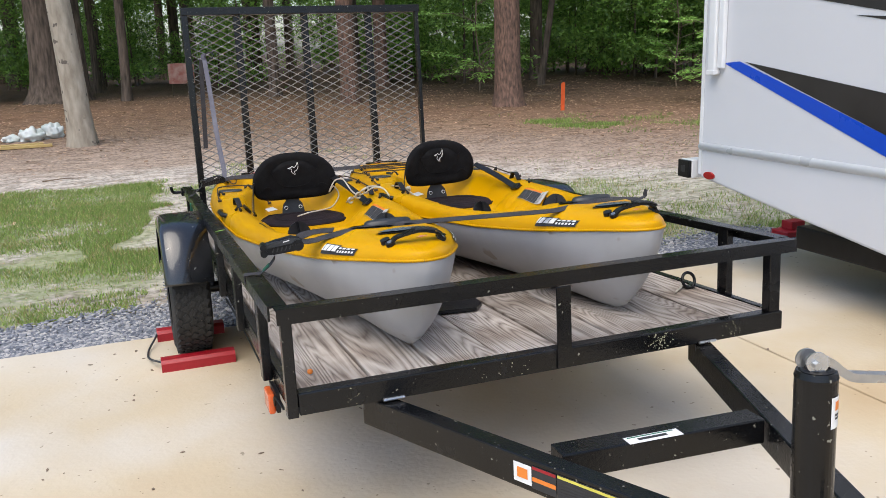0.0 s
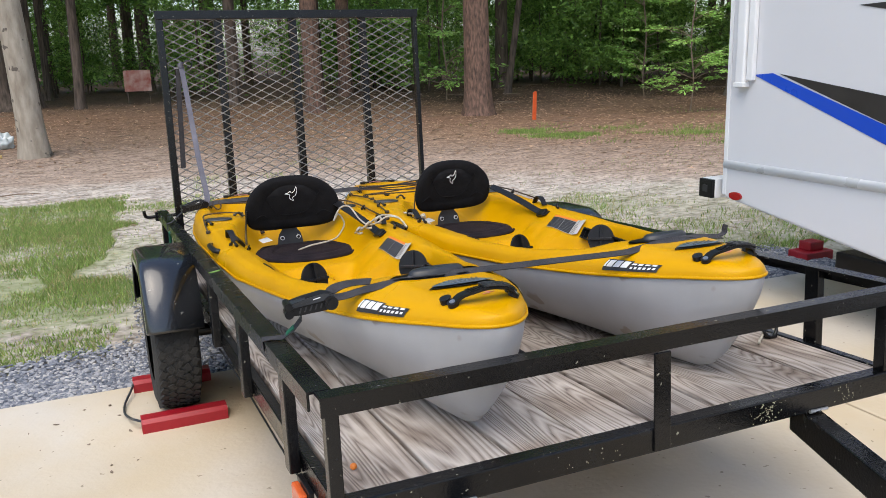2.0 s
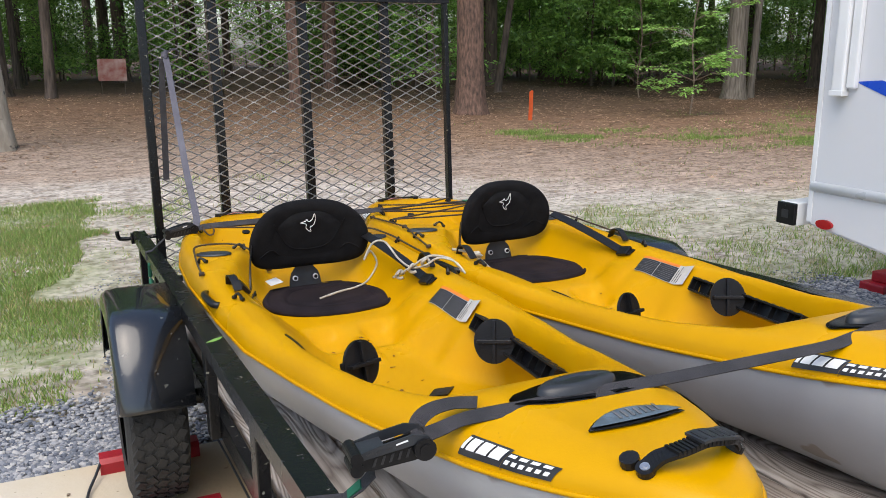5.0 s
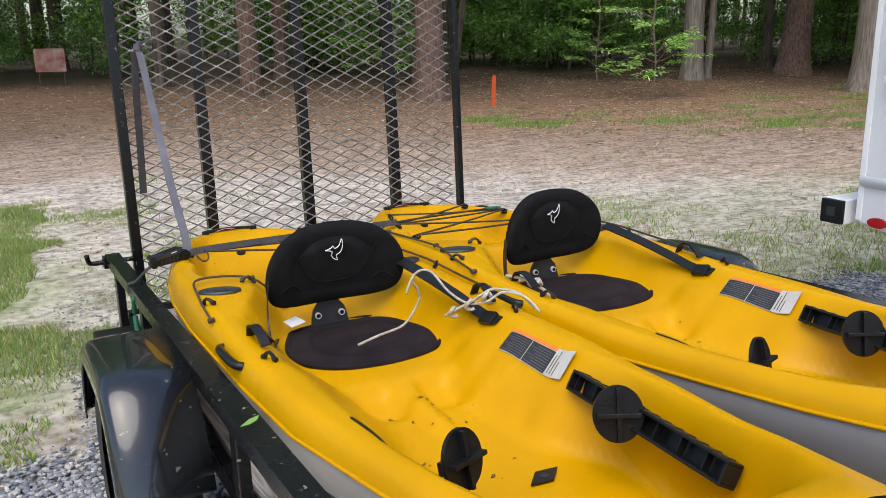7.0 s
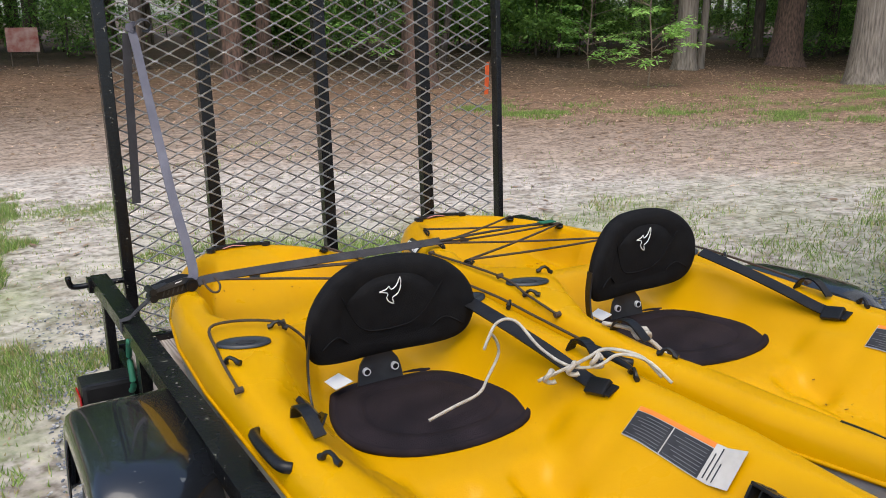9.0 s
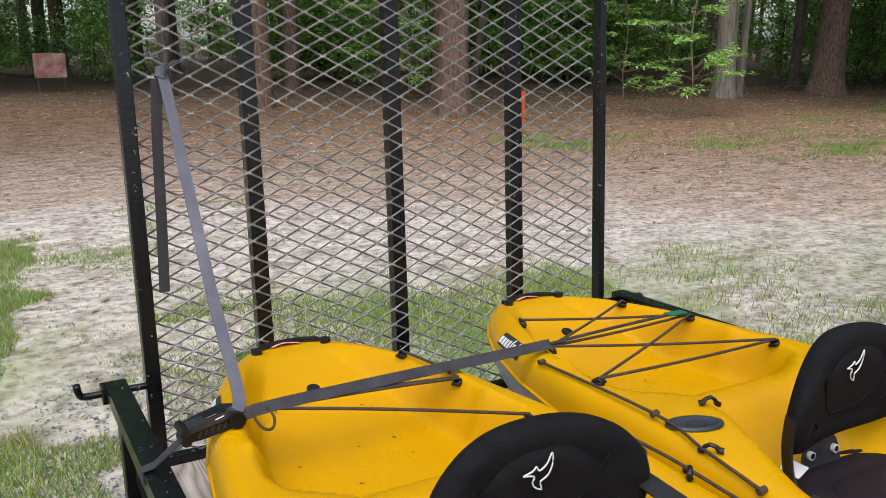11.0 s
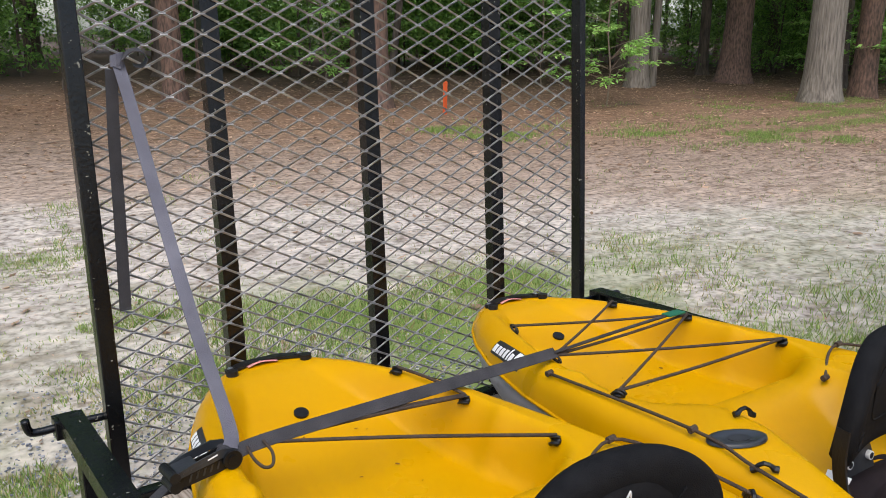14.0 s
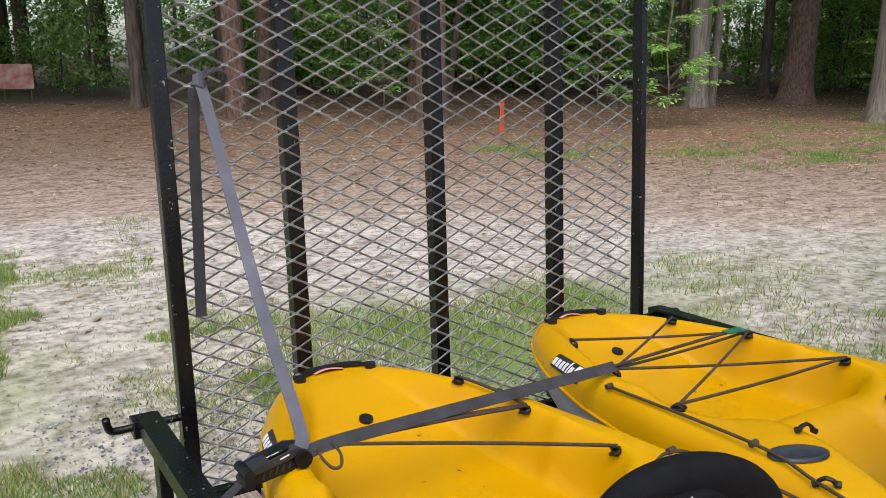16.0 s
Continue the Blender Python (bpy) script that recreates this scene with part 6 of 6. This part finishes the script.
part("anchor_webbing", ribbon(B(), [V((0.314, 0.455, 0.660)), V((0.313, 0.452, 0.686)), V((0.335, 0.445, 0.688)), *bowlace], 0.025, 0.002, (0, 1, 0)), WEBBING, bow_strap)
part("maker_tab", ribbon(B(), [V((0.366, 0.4235, 0.6985)), V((0.383, 0.4135, 0.7165))], 0.018, 0.003, (0, 1, 0)), GREENINK, bow_strap, "green printed tab")
ratchet(bow_strap, Matrix.Translation((0.424, 0.392, 0.768)) @ pose(0, 0, 0, 0, -7, -6))

stern_strap = thing("tie_down_strap", "faded grey ratchet strap from the gate across the sterns", "strap", TM, group="tie-down straps")
MY = LEN - 0.035
up = [V((0.498, 2.622, 0.772)), V((0.512, 2.66, 0.800)), V((0.510, 2.80, 0.955)), V((0.512, 2.95, 1.145)), V((0.512, 3.10, 1.36)), V((0.51, MY - 0.012, 1.435))]
part("webbing", ribbon(B(), curve_points(up, 5), 0.026, 0.002, (1, 0.1, 0)), SUNWEB, stern_strap, "sun-faded webbing")
across = [V((0.497, 2.616, 0.760)), V((0.56, 2.622, 0.768)), V((0.80, 2.630, 0.769)), V((1.05, 2.638, 0.768)), V((1.275, 2.645, 0.768))]
part("webbing", ribbon(B(), curve_points(across, 5), 0.026, 0.002, (0, 1, 0.9)), WEBBING, stern_strap)
part("webbing_tip", tube(B(), curve_points([V((1.27, 2.645, 0.768)), V((1.42, 2.655, 0.770)), V((1.60, 2.672, 0.768)), V((1.74, 2.682, 0.766))], 4), 0.004, 6), WEBBING, stern_strap)
part("maker_tab", box(B(), (1.68, 2.660, 0.767), (1.74, 2.690, 0.772), 0.002), GREENINK, stern_strap, "green printed tab")
kn = B()
for q, (tx, tz) in enumerate(((0.2, 0.004), (-0.35, -0.004), (0.05, 0.0))):
    wrap = [V((0.508 + 0.012 * math.cos(a_), MY - 0.016 - 0.009 * math.sin(a_), 1.436 + tz + tx * 0.02 * math.cos(a_))) for a_ in np.linspace(0, math.tau, 13)]
    ribbon(kn, wrap, 0.022 - 0.003 * q, 0.004, (0.1, 0.0, 1))
part("knot", kn, SUNWEB, stern_strap)
bow_ = [V((0.515, MY - 0.022, 1.440)), V((0.535, MY - 0.030, 1.458)), V((0.556, MY - 0.032, 1.456)), V((0.566, MY - 0.026, 1.440)), V((0.556, MY - 0.020, 1.426)), V((0.540, MY - 0.018, 1.428))]
part("knot_bow", ribbon(B(), curve_points(bow_, 5), 0.024, 0.002, (0.1, 1, 0.3)), WEBBING, stern_strap)
part("loose_end", ribbon(B(), curve_points([V((0.495, MY - 0.016, 1.42)), V((0.485, MY - 0.02, 1.28)), V((0.478, MY - 0.022, 1.10)), V((0.470, MY - 0.02, 0.905))], 6), 0.026, 0.002, (1, 0.15, 0)), WEBBING, stern_strap, "dark hanging strap end")
ratchet(stern_strap, Matrix.Translation((0.446, 2.616, 0.757)) @ pose(0, 0, 0, 0, -9, 3))
part("anchor_webbing", ribbon(B(), [V((0.398, 2.616, 0.748)), V((0.36, 2.625, 0.716)), V((0.336, 2.64, 0.690)), V((0.3125, 2.64, 0.686)), V((0.312, 2.64, 0.655))], 0.026, 0.002, (0, 1, 0)), WEBBING, stern_strap)
gl = thing("bungee_loop", "dark green cord hooked on the trailer post", "cord", TM)
part("cord", tube(B(), curve_points([V((0.316, 2.56, 0.655)), V((0.318, 2.60, 0.60)), V((0.317, 2.58, 0.53)), V((0.317, 2.62, 0.50))], 6), 0.008, 8), GREENINK, gl, smooth=True)

rope = thing("rope", "frayed white rope knotted at the seat strap", "rope", KLEFT)
r1 = [on_deck(-0.03, 1.655, 0.034), V((0.03, 1.66, 0.212)), V((0.10, 1.68, 0.216)), V((0.155, 1.73, 0.222)), V((0.19, 1.74, 0.27)), V((0.165, 1.73, 0.315)), V((0.14, 1.72, 0.29)), V((0.17, 1.72, 0.34)), V((0.205, 1.70, 0.345)), V((0.225, 1.64, 0.30)), V((0.235, 1.56, 0.285)), V((0.255, 1.50, 0.30)), V((0.29, 1.48, 0.322)), V((0.325, 1.44, 0.315)), V((0.33, 1.38, 0.29))]
part("strand", tube(B(), curve_points(r1, 6), 0.0034, 7), ROPE, rope, smooth=True)
r2 = [V((0.19, 1.60, 0.25)), V((0.235, 1.545, 0.292)), V((0.25, 1.52, 0.312)), V((0.285, 1.51, 0.325)), V((0.325, 1.46, 0.318)), V((0.335, 1.41, 0.29))]
part("strand", tube(B(), curve_points(r2, 6), 0.0038, 7), ROPE, rope, smooth=True)
kn = B()
for q in range(3):
    c_ = V((0.205, 1.58, 0.262)).lerp(V((0.26, 1.505, 0.308)), q / 2)
    tube(kn, [c_ + V((0.012 * math.cos(a_), 0.006 * math.sin(a_ * 2), 0.012 * math.sin(a_))) for a_ in np.linspace(0, 5.5, 12)], 0.005, 6)
part("knot", kn, ROPE, rope, smooth=True)
rope = thing("rope", "short white rope and clip beside the seat", "rope", KRIGHT)
r3 = [on_deck(-0.315, 1.66, 0.01), on_deck(-0.29, 1.60, 0.02), on_deck(-0.25, 1.57, 0.03), on_deck(-0.22, 1.54, 0.02), on_deck(-0.21, 1.50, 0.008)]
part("strand", tube(B(), curve_points(r3, 6), 0.005, 7), ROPE, rope, smooth=True)
part("knot", tube(B(), [on_deck(-0.27, 1.585, 0.03) + V((0.018 * math.cos(a_), 0.018 * math.sin(a_), 0.006 * math.sin(a_ * 3))) for a_ in np.linspace(0, 6.0, 16)], 0.006, 7), ROPE, rope, smooth=True)
rope = thing("rope", "short white rope end lying on the planks", "rope", TM)
part("strand", tube(B(), curve_points([V((1.78, 0.36, DECK + 0.006)), V((1.80, 0.38, DECK + 0.006)), V((1.83, 0.40, DECK + 0.01)), V((1.845, 0.41, DECK + 0.03))], 6), 0.004, 7), ROPE, rope, smooth=True)
mat_ = thing("rubber_flap", "black rubber flap lying between the kayaks", "rubber mat", TM)
part("flap", plate(B(), [(0.95, 0.53), (1.08, 0.51), (1.12, 0.56), (1.13, 0.70), (1.06, 0.95), (0.99, 0.72)], 0.012, pose(0, 0, DECK + 0.001)), BLACK, mat_)
leaf = thing("fallen_leaf", "pale green leaf on the trailer's side rail", "leaf", TM)
part("blade", plate(B(), [(-0.004, -0.026), (0.007, -0.012), (0.009, 0.010), (0.0, 0.030), (-0.007, 0.008)], 0.001, pose(0.34, 1.36, RAIL + 0.0015, 0, 0, -50)), YOUNGLEAF, leaf)
nut = thing("acorn_shell", "small orange acorn shell on a plank", "acorn", TM)
bm = B()
bmesh.ops.create_icosphere(bm, subdivisions=2, radius=0.008, matrix=pose(0.43, 0.15, DECK + 0.007))
part("shell", bm, ORANGE, nut, smooth=True)


def debris(name, label, category, spots, size, material, seed, parent_m):
    """Crumbs of leaf and soil, one joined scatter."""
    rng_ = np.random.default_rng(seed)
    bm_ = B()
    for p in spots:
        s_ = size * rng_.uniform(0.5, 1.4)
        m_ = Matrix.Translation(p) @ pose(0, 0, 0, rng_.uniform(-20, 20), rng_.uniform(-20, 20), rng_.uniform(0, 360))
        plate(bm_, [(-s_, -s_ * 0.3), (s_ * 0.2, -s_ * 0.5), (s_, 0.0), (s_ * 0.1, s_ * 0.45)], s_ * 0.25, m_)
    ob = tagged(new(name, finish(name, bm_, material)), label, category, kind="stuff")
    ob.matrix_basis = parent_m
    return ob


rg2 = random.Random(9)
for km in (KLEFT, KRIGHT):
    debris("leaf_crumbs", "brown leaf crumbs in the kayak's foot well", "debris", [on_deck(rg2.uniform(-0.12, 0.14), rg2.uniform(0.8, 1.45), 0.002) for _ in range(34)], 0.0055, CRUMB, rg2.randrange(99), km)
    debris("leaf_crumbs", "brown leaf crumbs on the kayak's stern", "debris", [on_deck(rg2.uniform(-0.2, 0.2), rg2.uniform(2.3, 2.75), 0.002) for _ in range(12)], 0.004, CRUMB, rg2.randrange(99), km)
debris("leaf_crumbs", "dark leaf crumbs on the concrete", "debris", [V((rg2.gauss(-0.2, 0.5), rg2.uniform(1.0, 4.2), 0.002)) for _ in range(55)] + [V((rg2.uniform(0.5, 3.2), rg2.uniform(0.6, 4.0), 0.002)) for _ in range(30)], 0.009, TWIG, 5, Matrix())


# ---- lot: grass, litter, small things ----
def lawn_density(x, y):
    if y < 4.9 or y > 12.5:
        return 0.0
    x += 0.45 * noise.noise((x * 1.1, y * 1.1, 5.0)) + 0.2 * noise.noise((x * 4, y * 4, 8.0))
    n1 = noise.noise((x * 0.55 + 3, y * 0.7, 7.0)) + 0.5 * noise.noise((x * 1.7, y * 1.9, 2.0))
    if x < 0.15:
        base = 0.78 - 1.0 * math.exp(-((y - 6.55) / 0.22) ** 2) * (x < -0.25) - 0.7 * math.exp(-((y - 5.45) / 0.15) ** 2) - max(0.0, y - 9.9) * 2.5
    elif x < 1.1:
        base = -0.35 if y < 8.4 else 0.5 - abs(y - 9.2) * 0.8
    elif x < 3.3:
        base = 1.45 * math.exp(-((y - 7.05) / 0.6) ** 2) - 0.15
    else:
        base = 0.30 + 0.60 * math.exp(-((y + 0.25 * (x - 3.4) - 5.9) / 0.8) ** 2) - max(0, y + 0.3 * (x - 3.3) - 7.0) * 0.6 - 0.2
        n1 *= 1.5
    n2 = noise.noise((x * 5.5, y * 5.5, 11.0))
    return max(0.03 if y < 9.8 else 0.0, min(0.97, base + n1 * 0.75 + n2 * 0.35))


def build_grass():
    rng_ = np.random.default_rng(21)
    verts, faces, tone = [], [], []
    for i in range(560000):
        x, y = (rng_.uniform(-5.5, 9.5), rng_.uniform(4.9, 12.0)) if i < 380000 else (rng_.uniform(-2.6, 1.2), rng_.uniform(4.9, 10.4))
        dn = lawn_density(x, y)
        if rng_.random() > dn:
            continue
        if x > 3.2 and y < 4.4:
            continue
        h = rng_.uniform(0.015, 0.042) * (0.6 + 0.8 * dn) * (1.5 if x > 1.1 else 1.0)
        a_ = rng_.uniform(0, math.tau)
        bx, by = math.cos(a_), math.sin(a_)
        ln = rng_.uniform(0.2, 0.9) * h
        l2 = rng_.uniform(0, math.tau)
        w = rng_.uniform(0.002, 0.0042)
        z = -0.03 + 0.05 * noise.noise((x * 0.35, y * 0.35, 0)) + 0.02 * noise.noise((x * 1.3, y * 1.3, 4)) - 0.004
        if y < 5.2:
            z = -0.036
        k = len(verts)
        verts += [(x - bx * w, y - by * w, z), (x + bx * w, y + by * w, z), (x + ln * math.cos(l2), y + ln * math.sin(l2), z + h)]
        faces.append((k, k + 1, k + 2))
        tone.append(int(rng_.random() < 0.20 + 0.6 * max(0.0, noise.noise((x * 0.9, y * 1.6, 3.0))) + 0.06 * (dn < 0.35)))
    me = bpy.data.meshes.new("grass")
    me.from_pydata(verts, [], faces)
    me.materials.append(BLADE)
    me.materials.append(STRAW)
    me.polygons.foreach_set("material_index", tone)
    tagged(new("grass", me), "thin patchy lawn of short green grass", "grass", kind="stuff")
    verts, faces = [], []
    for _ in range(11000):
        x = rng_.uniform(7, 21)
        y = 19.6 - 0.85 * x + rng_.normal(0, 0.9) if x < 11.5 else rng_.normal(10.6, 1.6) + (x - 11.5) * 0.25
        if noise.noise((x * 0.9, y * 1.9, 9)) + 0.4 * noise.noise((x * 3, y * 4, 2)) < 0.17:
            continue
        for _k in range(6):
            px, py = x + rng_.normal(0, 0.12), y + rng_.normal(0, 0.12)
            h, a_ = rng_.uniform(0.03, 0.09), rng_.uniform(0, math.tau)
            k = len(verts)
            z = ground_z(px, py) + 0.015
            verts += [(px - 0.006, py, z), (px + 0.006, py, z), (px + 0.5 * h * math.cos(a_), py + 0.5 * h * math.sin(a_), z + h)]
            faces.append((k, k + 1, k + 2))
    me = bpy.data.meshes.new("weeds")
    me.from_pydata(verts, [], faces)
    me.materials.append(BLADE)
    tagged(new("weeds", me), "low green weeds along the wood's edge", "weeds", kind="stuff")


build_grass()


def build_litter():
    rng_ = np.random.default_rng(33)
    verts, faces = [], []
    for _ in range(110000):
        x, y = rng_.uniform(-7, 24), rng_.uniform(6.5, 26)
        yy = y + 0.7 * min(max(x - 1, 0), 10)
        if rng_.random() > min(1.0, max(0.06, (yy - 11.5) / 5.0)) * (0.35 if y > 21 else 1.0) * (0.6 + 0.6 * noise.noise((x * 0.8, y * 0.8, 1))):
            continue
        s_ = rng_.uniform(0.016, 0.058)
        a_ = rng_.uniform(0, math.tau)
        e1 = np.array([math.cos(a_), math.sin(a_), rng_.uniform(-0.25, 0.25)]) * s_
        e2 = np.array([-math.sin(a_), math.cos(a_), rng_.uniform(-0.25, 0.25)]) * s_ * rng_.uniform(0.12, 0.5)
        c_ = np.array([x, y, ground_z(x, y) + 0.03])
        k = len(verts)
        verts += [tuple(c_ - e1), tuple(c_ + e2), tuple(c_ + e1), tuple(c_ - e2)]
        faces.append((k, k + 1, k + 2, k + 3))
    for _ in range(16000):
        x, y = rng_.uniform(-5, 11), rng_.uniform(4.8, 13.0)
        s_ = rng_.uniform(0.004, 0.014)
        a_ = rng_.uniform(0, math.tau)
        e1 = np.array([math.cos(a_), math.sin(a_), rng_.uniform(-0.3, 0.3)]) * s_
        e2 = np.array([-math.sin(a_), math.cos(a_), rng_.uniform(-0.3, 0.3)]) * s_ * rng_.uniform(0.2, 0.7)
        c_ = np.array([x, y, (ground_z(x, y) + 0.025) if y > 5.2 else -0.03])
        k = len(verts)
        verts += [tuple(c_ - e1), tuple(c_ + e2), tuple(c_ + e1), tuple(c_ - e2)]
        faces.append((k, k + 1, k + 2, k + 3))
    me = bpy.data.meshes.new("leaf_litter")
    me.from_pydata(verts, [], faces)
    me.materials.append(DRYBLADE)
    tagged(new("leaf_litter", me), "dry brown leaf litter under the trees", "leaf litter", kind="stuff")
    bm_ = B()
    for _ in range(260):
        x, y = rng_.uniform(-6, 24), rng_.uniform(10.5, 26)
        L, a_ = rng_.uniform(0.12, 0.6), rng_.uniform(0, math.tau)
        p = V((x, y, ground_z(x, y) + 0.03))
        q = p + V((math.cos(a_) * L, math.sin(a_) * L, rng_.uniform(0, 0.03)))
        tube(bm_, [p, (p + q) / 2 + V((0, 0, 0.015)), q], [0.008, 0.007, 0.003], 5)
    tagged(new("twigs", finish("twigs", bm_, TWIG)), "fallen twigs scattered on the dirt", "twigs", kind="stuff")


build_litter()

for x, y, w_, h_, sd in ((-1.50, 16.4, 0.20, 0.12, 1), (-1.17, 16.6, 0.17, 0.16, 2), (-1.85, 16.5, 0.16, 0.07, 3)):
    bag = thing("plastic_bag", "crumpled pale plastic bag on the ground", "bag", pose(x, y, -0.03), group="bags by the pale tree")
    bm = B()
    bmesh.ops.create_icosphere(bm, subdivisions=4, radius=1, matrix=Matrix.Translation((0, 0, h_ * 0.85)) @ Matrix.Diagonal((w_, w_ * 0.8, h_, 1)))
    for v in bm.verts:
        v.co += v.co.normalized() * 0.09 * noise.noise(v.co * 11 + V((sd * 5, 0, 0))) + V((0, 0, 0.03 * noise.noise(v.co * 14)))
    part("film", bm, BAG, bag, smooth=True)
for x, y, rz in ((-2.0, 15.2, 4), (-2.15, 15.45, 10)):
    bd = thing("board", "yellow lumber board on the ground", "lumber", pose(x, y, -0.02, 0, 0, rz), group="lumber")
    part("plank", box(B(), (-0.9, -0.07, 0), (0.9, 0.07, 0.04), 0.003), LUMBER, bd)
sign = thing("sign_board", "faded red and white board in the wood", "sign", pose(1.76, 26.0, 0.56, 0, 0, -4))
part("panel", box(B(), (-0.36, -0.015, 0), (0.36, 0.015, 0.58), 0.004), PLASTERSIGN, sign)
part("stake_leg", box(B(), (-0.30, 0.0155, -0.5), (-0.28, 0.05, 0.5), 0.003), BARK, sign)
part("stake_leg", box(B(), (0.28, 0.0155, -0.5), (0.30, 0.05, 0.5), 0.003), BARK, sign)
